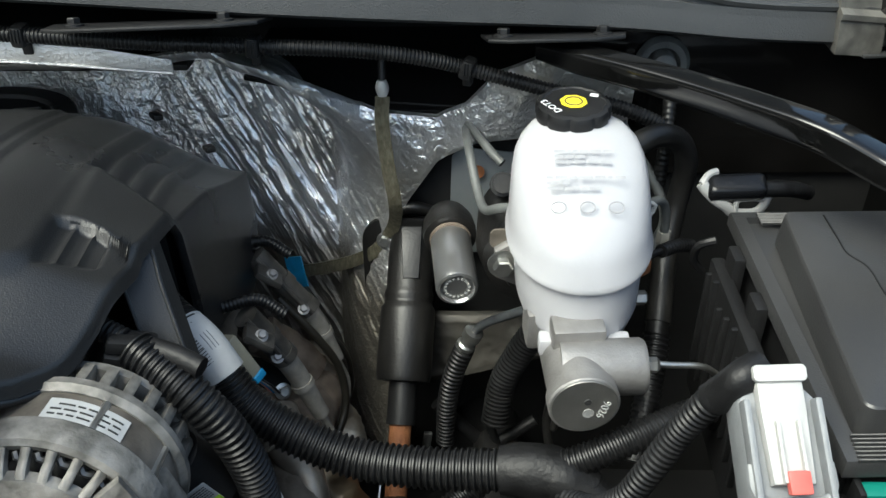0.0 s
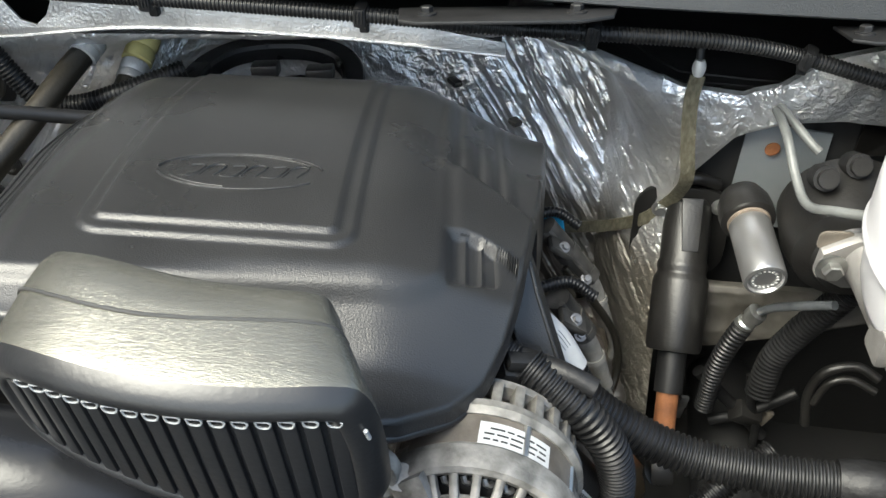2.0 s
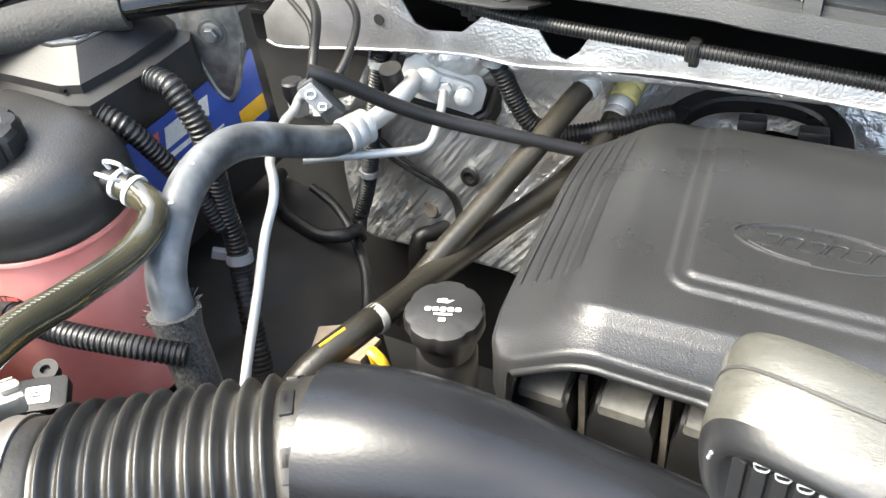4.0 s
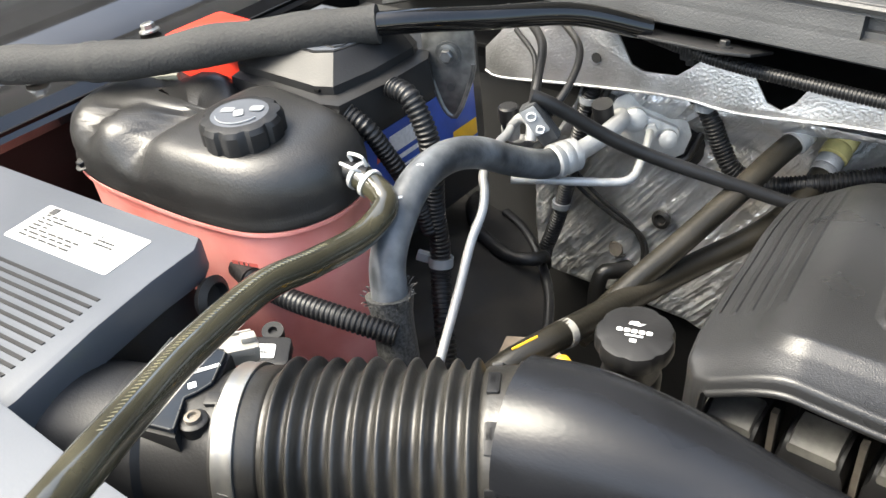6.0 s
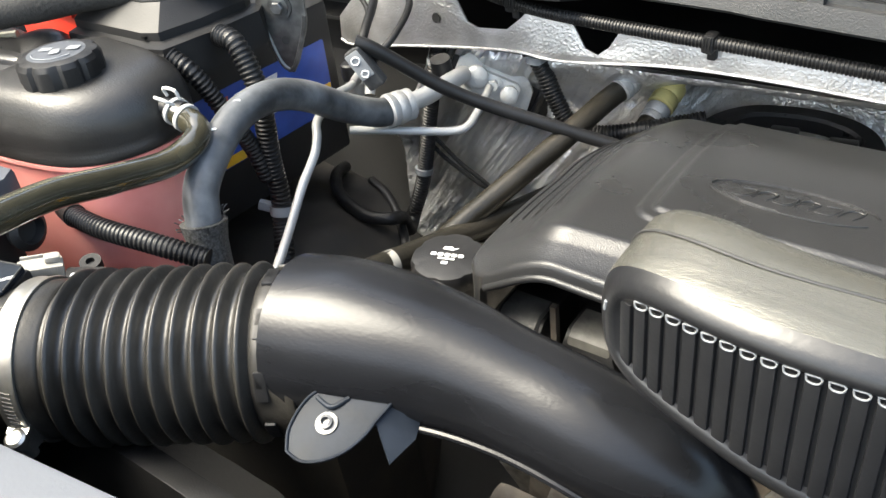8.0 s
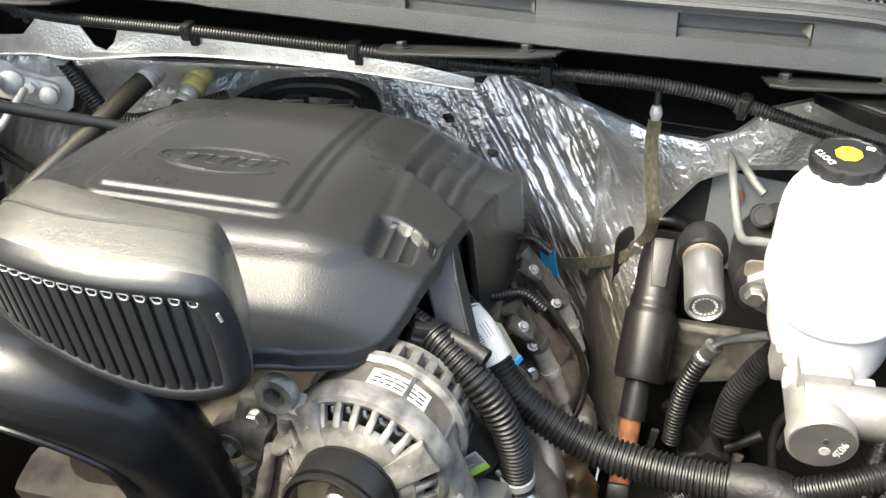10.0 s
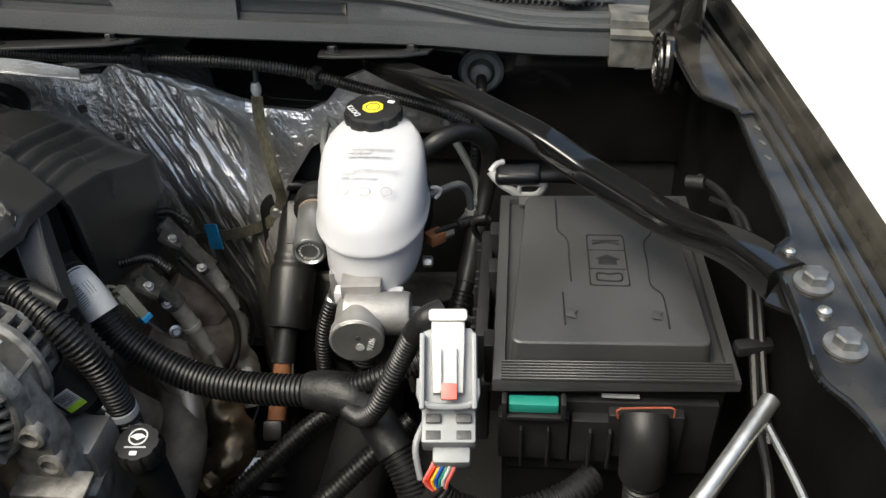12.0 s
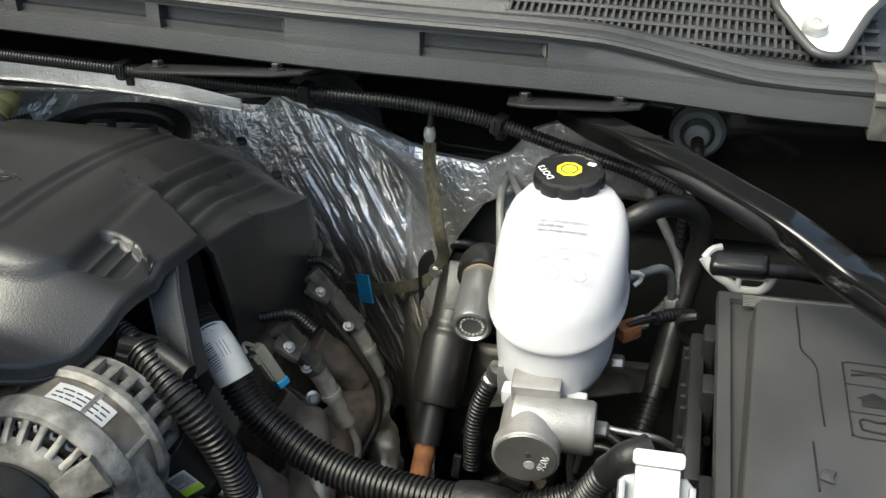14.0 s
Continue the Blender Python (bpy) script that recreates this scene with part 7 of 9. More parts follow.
# ---- brakes and steering ----
def build_brakes():
    mc = thing("master_cylinder", (0.1, 0.55, 0.98), "cast aluminium brake master cylinder with a stamped end", "master cylinder")
    e = V(0.1065, 0.4465, 1.053)
    ax = V(-0.075, 1, -0.02).normalized()
    part("barrel", lathe([(0.0, 0.0), (0.0250, 0.0), (0.0262, 0.0012), (0.0262, 0.012), (0.0240, 0.014), (0.0232, 0.10), (0.0245, 0.17), (0.027, 0.185), (0, 0.186)], e, ax, 36), CAST, mc)
    part("end_face", lathe([(0, -0.0008), (0.0236, -0.0008), (0.0246, 0.0002)], e, ax, 36), ENDPLUG, mc, "turned round end plug")
    for dx, dz, r, mm in ((0.002, 0.0045, 0.0026, INK), (0.003, -0.0065, 0.0042, PIPE), (-0.014, -0.008, 0.0028, PIPE)):
        part("pit", lathe([(0, -0.0012), (r, -0.0012), (r * 1.05, -0.0002)], e + V(dx, 0, dz), ax, 14), mm, mc)
    fm = frame3(e + V(0.0135, -0.0012, -0.002), (-0.3, 0, -1), (1, 0, -0.3))
    part("stamp", text_mesh("9026", 0.0085, fm, 0.0002), PAPER, mc)
    part("stamp", text_mesh("SO5", 0.0085, frame3(e + V(-0.0145, -0.0012, 0.004), (-0.2, 0, 1), (-1, 0, -0.2)), 0.0002), PAPER, mc)
    part("outlet_boss", join(lathe([(0, -0.02), (0.0215, -0.02), (0.0215, 0.040), (0.0195, 0.043), (0, 0.043)], e + V(0.005, 0.036, 0.004), (1, 0.03, 0.02), 26)), CAST, mc)
    nut = e + V(0.048, 0.037, 0.006)
    part("line_nut", lathe([(0.0055, 0), (0.0062, 0.001), (0.0062, 0.009), (0.004, 0.011), (0, 0.011)], nut, (1, 0, 0), 6), STEEL, mc)
    part("line_nut", lathe([(0.0055, 0), (0.0062, 0.001), (0.0062, 0.009), (0.004, 0.011), (0, 0.011)], e + V(0.052, 0.115, 0.008), (1, 0.1, 0), 6), STEEL, mc)
    part("flange", prism([(-0.046, -0.018), (-0.02, -0.032), (0.02, -0.032), (0.046, -0.018), (0.046, 0.010), (0.02, 0.026), (-0.02, 0.026), (-0.05, 0.012)], 0.014, frame3(e + ax * 0.185, (-1, -0.07, 0), (0, 0, 1)), 0.004), CAST, mc)
    fl = e + ax * 0.178
    bolt(fl + V(-0.040, -0.004, 0.004), -ax, mc, 0.009)
    bolt(fl + V(0.042, -0.004, 0.0), -ax, mc, 0.009)
    part("gasket", prism(rounded(0.03, 0.02, 0.006), 0.003, frame3(e + ax * 0.192 + V(-0.035, 0, 0.018), (-1, -0.07, 0), (0, 0, 1))), BROWN, mc)
    for y, w in ((0.055, 0.040), (0.105, 0.046)):
        part("saddle", box(e + ax * y + V(0.003, 0, 0.022), (w, 0.026, 0.024), (0, 0, 4), 0.004), CAST, mc)
    part("side_lug", box(e + V(-0.030, 0.085, 0.008), (0.018, 0.03, 0.035), (0, 0, 4), 0.005), CAST, mc)
    bs = thing("brake_booster", (0.1, 0.74, 0.9), "black brake booster housing behind the master cylinder", "brake booster")
    part("shell", lathe([(0.0, 0.0), (0.035, 0.0), (0.04, 0.012), (0.055, 0.02), (0.062, 0.05), (0.06, 0.09), (0, 0.095)], (0.092, 0.655, 1.02), (0, 1, 0), 32), RUBBER, bs)
    for q in ((0.055, 0.72, 1.075), (0.085, 0.735, 1.08)):
        part("port", tube([q, V(q) + V(0.0, -0.02, 0.012)], 0.012, 12), BLACK, bs)
        part("cap", tube([V(q) + V(0.0, -0.018, 0.011), V(q) + V(0.0, -0.026, 0.016)], 0.009, 12), RUBBER, bs)
    rv = thing("brake_fluid_reservoir", (0.108, 0.58, 1.06), "milky white brake fluid reservoir with a black cap", "fluid reservoir")
    rings = []

    def lobe(cx, cy, hx, hy, z, n=48, e=2.7, tilt=0.0):
        out = []
        for k in range(n):
            t = 2 * math.pi * k / n
            c, s = math.cos(t), math.sin(t)
            y = cy + hy * math.copysign(abs(s) ** (2 / e), s)
            out.append(V(cx + hx * math.copysign(abs(c) ** (2 / e), c), y, z + (y - cy) * tilt))
        return out
    for cy, hx, hy, z in ((0.565, 0.030, 0.045, 1.064), (0.565, 0.040, 0.058, 1.066), (0.565, 0.046, 0.0645, 1.071), (0.566, 0.049, 0.067, 1.080), (0.572, 0.0505, 0.0675, 1.100), (0.574, 0.052, 0.068, 1.1185),
                          (0.574, 0.0570, 0.0720, 1.1198), (0.574, 0.0576, 0.0726, 1.1225), (0.574, 0.0562, 0.0712, 1.1245), (0.576, 0.0553, 0.069, 1.130), (0.58, 0.0548, 0.066, 1.140), (0.586, 0.054, 0.060, 1.152),
                          (0.594, 0.0528, 0.052, 1.163), (0.603, 0.0505, 0.043, 1.173), (0.613, 0.046, 0.035, 1.1805), (0.623, 0.038, 0.029, 1.1855), (0.629, 0.027, 0.024, 1.1885), (0.633, 0.0225, 0.0225, 1.190), (0.636, 0.0210, 0.0210, 1.196)):
        rings.append(lobe(0.110, cy, hx, hy, z, 56, 2.2 if z < 1.18 else 2.05, 0.14 if z < 1.126 else 0.0))
    body = part("body", skin(rings), WHITE, rv, "milky moulded bottle with a seam", 55)
    for dx in (-0.026, 0.026):
        part("foot", box((0.111 + dx, 0.503, 1.063), (0.017, 0.014, 0.015), bevel=0.003), WHITE, rv)
    dot = frame3((0.0702, 0.5297, 1.108), (0.54, -0.84, 0), (0.05, 0, 1))
    part("dye_mark", prism([(0.0045 * math.cos(radians(a)), 0.0105 * math.sin(radians(a))) for a in range(0, 360, 30)], 0.0008, dot @ pose(0, 0, 0.0)), GREEN, rv, "green inspection mark")
    for k in range(3):
        m = frame3((0.089 + 0.021 * k, 0.5365, 1.1640), (1, 0, 0), (0, 0.70, 0.66))
        part("symbol", tube([m @ V(0.0055 * math.cos(radians(a)), 0.0042 * math.sin(radians(a)), 0) for a in range(0, 361, 30)], 0.0006, 6, 0.002), FAINT, body)
    bars(frame3((0.110, 0.5535, 1.1745), (1, 0, 0), (0, 0.78, 0.62)), 0.058, 0.013, 3, FAINT, body, seed=21)
    bars(frame3((0.110, 0.577, 1.1835), (1, 0, 0), (0, 0.86, 0.46)), 0.044, 0.014, 3, FAINT, body, seed=22)
    c = V(0.107, 0.636, 1.1885)
    cap = part("cap", lathe([(0.022, -0.003), (0.0288, -0.002), (0.0303, 0.001), (0.0303, 0.009), (0.0290, 0.0118), (0.0256, 0.0128), (0.0244, 0.0120), (0, 0.0120)], c, (0, -0.06, 1), 72, 9, 0.065), BLACK, rv, "black fluted screw cap", 30)
    m = frame3(c + V(0, 0, 0.0125), (1, 0.1, 0), (-0.1, 1, 0.05))
    part("yellow_print", join(prism([(0.0112 * math.cos(radians(a + 22)), 0.0112 * math.sin(radians(a + 22))) for a in range(0, 360, 45)], 0.0005, m @ pose(0, 0, 0))), CAPYEL, cap, "yellow octagon print")
    part("ring_print", tube([m @ V(0.0068 * math.cos(radians(a)), 0.0068 * math.sin(radians(a)), 0.0006) for a in range(0, 361, 20)], 0.0006, 6, 0.002), INK, cap)
    part("cap_text", text_mesh("DOT3", 0.0085, m @ pose(-0.019, -0.006, 0.0004, 0, 0, 118), 0.0002), PRINT, cap)
    part("book_print", prism(rounded(0.007, 0.005, 0.001), 0.0004, m @ pose(0.0185, 0.009, 0, 0, 0, -25)), PRINT, cap)
    # accumulator cylinder and steering column boot
    ac = thing("silver_cylinder", (0.01, 0.69, 0.98), "grey metal cylinder with a ring of stamped print", "pressure cylinder")
    p, q = V(0.0125, 0.648, 1.003), V(0.002, 0.747, 1.010)
    d = (q - p).normalized()
    part("body", lathe([(0, 0.002), (0.0155, 0.002), (0.017, -0.001), (0.0196, 0.0), (0.0204, 0.003), (0.0204, 0.072), (0.019, 0.074)], p, d, 34), MACHINED, ac)
    part("ring", lathe([(0.0195, 0.0745), (0.0212, 0.075), (0.0212, 0.077), (0.0195, 0.078)], p, d, 34), RUSTBROWN, ac, "rust-brown seal")
    part("base", lathe([(0.0195, 0.078), (0.0268, 0.079), (0.0275, 0.090), (0.0262, 0.102), (0.021, 0.115), (0, 0.116)], p, d, 34), RUBBER, ac, "black rubber base")
    s = d.cross(V(0, 0, 1)).normalized()
    u = s.cross(d)
    bm = None
    for k in range(17):
        a = 2 * math.pi * k / 17
        b2 = box((0, 0, 0), (0.0022, 0.0024, 0.0006), bevel=0)
        bmesh.ops.transform(b2, matrix=frame3(p + d * -0.0005 + d * 0.0022 + (s * math.cos(a) + u * math.sin(a)) * 0.0115 - d * 0.0006, s * -math.sin(a) + u * math.cos(a), (s * math.cos(a) + u * math.sin(a))), verts=b2.verts)
        bm = b2 if bm is None else join(bm, b2)
    part("ring_print", bm, PAPER, ac)
    sc = thing("steering_column", (-0.05, 0.74, 0.7), "steering shaft in a black rubber boot, rusty below", "steering shaft")
    d = V(-0.05, -0.72, -0.69).normalized()
    a = V(-0.0445, 0.752, 0.898) - d * 0.085
    b = a + d * 0.172
    part("boot", lathe([(0, -0.004), (0.018, -0.003), (0.0245, 0.004), (0.0262, 0.030), (0.0258, 0.066), (0.0275, 0.070), (0.0280, 0.075), (0.0268, 0.079), (0.0272, 0.083), (0.0300, 0.087), (0.0306, 0.092), (0.0306, 0.162), (0.0290, 0.168), (0.012, 0.170)], a, d, 40), RUBBER, sc, "black rubber steering boot")
    part("web", prism([(-0.012, -0.004), (0.012, -0.004), (0.009, 0.055), (-0.009, 0.055)], 0.010, frame3(a + V(0, -0.021, 0.018), (1, 0, 0), d), 0.003), RUBBER, sc)
    part("arch", tube([a + V(-0.030, 0.012, -0.02), a + V(-0.026, 0.006, 0.018), a + V(0.0, 0.0, 0.034), a + V(0.028, 0.006, 0.022)], 0.007, 12), RUBBER, sc)
    part("sleeve", tube([b - d * 0.006, b + d * 0.043], 0.0158, 22), BLACK, sc)
    part("shaft", tube([b + d * 0.04, b + d * 0.13], 0.0122, 18), RUST, sc, "rusty steel shaft")
    low = b + d * 0.13
    part("joint", box(low, (0.026, 0.026, 0.045), (45, 0, 4), 0.006), RUBBER, sc)
    part("gaiter", lathe([(0.012, 0)] + [(0.014 + (0.010 if k % 2 else 0.004) + 0.0008 * k, 0.008 * (k + 1)) for k in range(9)] + [(0.014, 0.09)], low + d * 0.0 + V(-0.002, -0.03, -0.03), d, 24), RUBBER, sc)
    part("base_plate", prism(rounded(0.108, 0.122, 0.032, 6), 0.008, frame3((-0.046, 0.816, 0.914), (1, -0.05, 0), (0, 0.1, 1)), 0.003), RUBBER, sc, "black boot flange")
    for q in ((-0.087, 0.804, 0.873), (-0.072, 0.806, 0.951), (-0.008, 0.806, 0.958)):
        bolt(q, (0, -1, 0.2), sc, 0.0066)
    # woven ground strap with a blue tag
    sp = thing("ground_strap", (-0.1, 0.80, 0.88), "woven tan ground strap with a blue tape tag", "ground strap")

    def ribbon(pts, w, flat):
        line = smooth_line(pts, 0.006)
        rings = []
        for q0, (t, s0, u0) in zip(line, frames_along(line)):
            n = V(flat)
            wd = t.cross(n).normalized()
            nn = wd.cross(t)
            rings.append([q0 + wd * w + nn * 0.001, q0 + wd * w * 0.5 + nn * 0.0014, q0 - wd * w * 0.5 + nn * 0.0014, q0 - wd * w + nn * 0.001, q0 - wd * w - nn * 0.001, q0 + wd * w - nn * 0.001])
        return skin(rings)
    part("upper_run", ribbon([(-0.062, 0.781, 1.140), (-0.064, 0.780, 1.11), (-0.060, 0.776, 1.06), (-0.055, 0.775, 1.02), (-0.059, 0.794, 0.982), (-0.071, 0.808, 0.951)], 0.0072, (0, -1, 0.2)), STRAP, sp)
    part("lower_run", ribbon([(-0.071, 0.807, 0.950), (-0.088, 0.811, 0.930), (-0.12, 0.822, 0.908), (-0.16, 0.838, 0.887), (-0.20, 0.855, 0.869), (-0.225, 0.866, 0.858)], 0.0075, (0, -1, 0.35)), STRAP, sp)
    part("tag", ribbon([(-0.178, 0.842, 0.880), (-0.200, 0.851, 0.872)], 0.0195, (0, -1, 0.35)), CYAN, sp, "blue tape tag with dark print")
    part("lug", tube([(-0.062, 0.781, 1.140), (-0.062, 0.782, 1.147), (-0.062, 0.783, 1.156)], lambda f: 0.0045 + 0.0022 * math.sin(math.pi * f), 14, 0.002), PALEALU, sp, "crimped lug")
    part("stud", tube([(-0.062, 0.785, 1.152), (-0.062, 0.795, 1.175)], 0.004, 10), BLACK, sp)
    # brake lines
    bl = thing("brake_line", (0.03, 0.75, 0.98), "grey coated brake line curving to the booster", "brake line", "brake lines")
    part("pipe", tube([(0.020, 0.79, 1.100), (0.023, 0.745, 1.102), (0.031, 0.705, 1.080), (0.038, 0.675, 1.075), (0.052, 0.645, 1.095), (0.075, 0.625, 1.108)], 0.0045, 12), LINEM, bl)
    part("union", tube([(0.022, 0.79, 1.106), (0.046, 0.752, 1.092), (0.056, 0.742, 1.086)], 0.0045, 10), LINEM, bl)
    bl = thing("brake_line", (0.19, 0.66, 1.05), "bright bent brake line with a hexagon union", "brake line", "brake lines")
    part("pipe", tube([(0.155, 0.63, 1.095), (0.175, 0.64, 1.10), (0.192, 0.655, 1.097), (0.201, 0.663, 1.080), (0.203, 0.665, 1.055)], 0.0042, 12), LINEM, bl)
    part("union", lathe([(0.006, 0), (0.0068, 0.001), (0.0068, 0.014), (0.005, 0.016)], (0.203, 0.665, 1.058), (0, 0, -1), 6), SCUFFW, bl)
    bl = thing("brake_line", (0.2, 0.71, 1.03), "bright bent brake line with a hexagon union", "brake line", "brake lines")
    part("pipe", tube([(0.168, 0.745, 1.128), (0.180, 0.737, 1.108), (0.196, 0.724, 1.085), (0.207, 0.71, 1.066), (0.208, 0.69, 1.05), (0.19, 0.66, 1.040), (0.172, 0.648, 1.034)], 0.0048, 12), LINEM, bl)
    part("union", lathe([(0.006, 0), (0.0070, 0.001), (0.0070, 0.014), (0.005, 0.016)], (0.183, 0.652, 1.037), (-0.9, -0.4, -0.2), 6), SCUFFW, bl)
    bl = thing("brake_line", (0.17, 0.49, 1.05), "thin brake line leaving the master cylinder", "brake line", "brake lines")
    part("pipe", tube([(0.155, 0.489, 1.056), (0.175, 0.489, 1.054), (0.20, 0.492, 1.050), (0.215, 0.50, 1.035)], 0.0026, 10), STEEL, bl)
    bl = thing("brake_line", (0.0, 0.68, 0.9), "brake hose with a steel end below the cylinder", "brake line", "brake lines")
    part("hose", tube([(0.078, 0.640, 0.985), (0.058, 0.662, 0.958), (0.040, 0.682, 0.932), (0.030, 0.693, 0.912)], 0.0046, 12), GHOSE, bl)
    part("fitting", lathe([(0.007, 0), (0.0105, 0.002), (0.0105, 0.012), (0.0085, 0.014), (0.0085, 0.020), (0.0105, 0.022), (0.0105, 0.03), (0.007, 0.032)], (0.030, 0.693, 0.914), (-0.4, 0.05, -0.9), 18), STEEL, bl)
    part("lower_hose", loom([(0.019, 0.695, 0.888), (0.008, 0.69, 0.858), (0.0, 0.685, 0.82), (-0.003, 0.68, 0.76)], 0.0115), LOOM, bl)
    vh = thing("vacuum_hose", (0.19, 0.66, 0.9), "ribbed black vacuum hose looping beside the reservoir", "hose")
    part("hose", tube([(0.150, 0.665, 1.128), (0.165, 0.672, 1.140), (0.190, 0.686, 1.145), (0.213, 0.70, 1.132), (0.224, 0.705, 1.105), (0.219, 0.70, 1.06), (0.208, 0.67, 1.02), (0.198, 0.62, 0.985), (0.185, 0.57, 0.95), (0.17, 0.52, 0.91)], 0.0105, 16, 0.005, 1, 0.04), RUBBER, vh)
    part("marked_sleeve", tube([(0.210, 0.68, 1.028), (0.203, 0.645, 1.002), (0.198, 0.62, 0.985)], 0.0118, 16), DUSTY, vh)
    part("lower", loom([(0.196, 0.61, 0.98), (0.188, 0.58, 0.957), (0.175, 0.535, 0.92)], 0.0125), LOOM, vh)
    wr = thing("sensor_lead", (0.2, 0.63, 1.05), "short taped sensor lead beside the reservoir", "cable")
    part("sleeve", loom([(0.190, 0.618, 1.068), (0.207, 0.632, 1.064), (0.223, 0.644, 1.056)], 0.0062, 0.004), LOOM, wr)
    part("tail", tube([(0.168, 0.602, 1.068), (0.178, 0.609, 1.0695), (0.191, 0.619, 1.068)], 0.0032, 8), TAPE, wr)
    part("plug", box((0.168, 0.604, 1.062), (0.02, 0.016, 0.014), (0, 0, 40), 0.003), RUST, wr)
    hk = thing("hook_clip", (0.175, 0.63, 1.11), "small white clip on the reservoir", "clip")
    part("clip", tube([(0.166, 0.60, 1.128), (0.174, 0.603, 1.126), (0.176, 0.606, 1.119), (0.17, 0.602, 1.113)], 0.002, 8), WPLAST, hk)


# ---- wiring ----
def build_wiring():
    h = thing("wiring_harness", (0.0, 0.47, 0.95), "thick corrugated black wiring harness across the engine bay", "wiring harness")
    part("main_loom", loom([(-0.268, 0.580, 1.086), (-0.247, 0.560, 1.080), (-0.217, 0.530, 1.071), (-0.183, 0.504, 1.056), (-0.152, 0.487, 1.012), (-0.108, 0.475, 0.986), (-0.060, 0.465, 0.973), (0.0, 0.456, 0.974), (0.062, 0.450, 0.980)], 0.0168, 0.0052, 0.13, 20), LOOM, h, "split corrugated conduit")
    p0, p1, p2 = V(-0.200, 0.516, 1.0645), V(-0.183, 0.504, 1.0560), V(-0.168, 0.495, 1.0350)
    tag = part("label", tube([p0, p1, p2], 0.0179, 24, 0.003), PAPER, h, "white bar-coded wrap label")
    along = (p2 - p0).normalized()
    face = V(0.30, -0.70, 0.62)
    face = (face - along * face.dot(along)).normalized()
    rnd = random.Random(31)
    way = smooth_line([p0, p1, p2], 0.0012)
    n = len(way) - 1
    for k in range(13):
        p = way[round(n * (0.22 + 0.045 * k))]
        part("bar", tube([p + (Matrix.Rotation(radians(d), 3, along) @ face) * 0.01815 for d in (0, 12, 24, 36)], rnd.choice((0.0004, 0.0007)), 5, 0.004), INK, tag)
    for d in (-14, -24, -34):
        part("print", tube([way[round(n * f)] + (Matrix.Rotation(radians(d), 3, along) @ face) * 0.0181 for f in (0.30, 0.45, 0.62)], 0.0004, 5, 0.004), LGREY, tag)
    part("tape_joint", tube([(0.048, 0.451, 0.979), (0.070, 0.449, 0.981), (0.095, 0.444, 0.979), (0.115, 0.434, 0.972)], lambda f: 0.0182 + 0.004 * math.sin(f * 3.1), 18, 0.004, 1, 0.16), TAPE, h, "taped harness joint")
    part("right_branch", loom([(0.085, 0.447, 0.985), (0.112, 0.447, 0.998), (0.140, 0.452, 1.010), (0.175, 0.465, 1.018), (0.21, 0.48, 1.02)], 0.0118, 0.0046, 0.12, 16), LOOM, h)
    part("down_branch", loom([(0.112, 0.436, 0.974), (0.138, 0.41, 0.952), (0.158, 0.385, 0.925), (0.17, 0.36, 0.885), (0.175, 0.34, 0.82)], 0.0175, 0.0046, 0.10, 18), LOOM, h)
    part("tape_wrap", tube([(0.105, 0.440, 0.976), (0.125, 0.423, 0.964), (0.142, 0.404, 0.947)], 0.0186, 18, 0.004, 1, 0.12), TAPE, h)
    part("tie_band", tube([(0.1685, 0.364, 0.895), (0.1705, 0.358, 0.882)], 0.0192, 20, 0.004), LGREY, h, "grey clamp band")
    part("alternator_branch", loom([(-0.197, 0.428, 1.121), (-0.182, 0.420, 1.114), (-0.157, 0.408, 1.098), (-0.138, 0.404, 1.070), (-0.129, 0.406, 1.035), (-0.126, 0.408, 1.00), (-0.124, 0.408, 0.955), (-0.12, 0.41, 0.88)], 0.0142, 0.0050, 0.13, 18), LOOM, h)
    part("tie", tube([(-0.1262, 0.408, 0.992), (-0.1258, 0.408, 0.984)], 0.0154, 18, 0.004), WPLAST, h, "white cable tie")
    part("alternator_plug", box((-0.207, 0.432, 1.108), (0.036, 0.03, 0.032), (10, 25, 20), 0.004), BLACK, h)
    part("plug_latch", box((-0.20, 0.425, 1.128), (0.026, 0.012, 0.010), (0, 20, 20), 0.003), BLACK, h)
    part("lead", loom([(-0.232, 0.44, 1.135), (-0.22, 0.437, 1.131), (-0.205, 0.432, 1.126)], 0.0085, 0.004, 0.12, 12), LOOM, h)
    part("clip_arm", tube([(-0.208, 0.438, 1.121), (-0.173, 0.424, 1.1215), (-0.150, 0.416, 1.116)], 0.0075, 12, 0.004, 1, 0.15), TAPE, h)
    part("loop_branch", loom([(0.192, 0.385, 1.146), (0.183, 0.381, 1.143), (0.170, 0.386, 1.118), (0.157, 0.391, 1.085), (0.143, 0.389, 1.053), (0.130, 0.391, 1.022), (0.114, 0.404, 0.995), (0.098, 0.423, 0.980), (0.088, 0.440, 0.976)], 0.0098, 0.0044, 0.13, 16), LOOM, h)
    part("loop_tape", tube([(0.196, 0.388, 1.146), (0.183, 0.381, 1.143), (0.172, 0.385, 1.122)], 0.0106, 14, 0.004, 1, 0.12), TAPE, h)
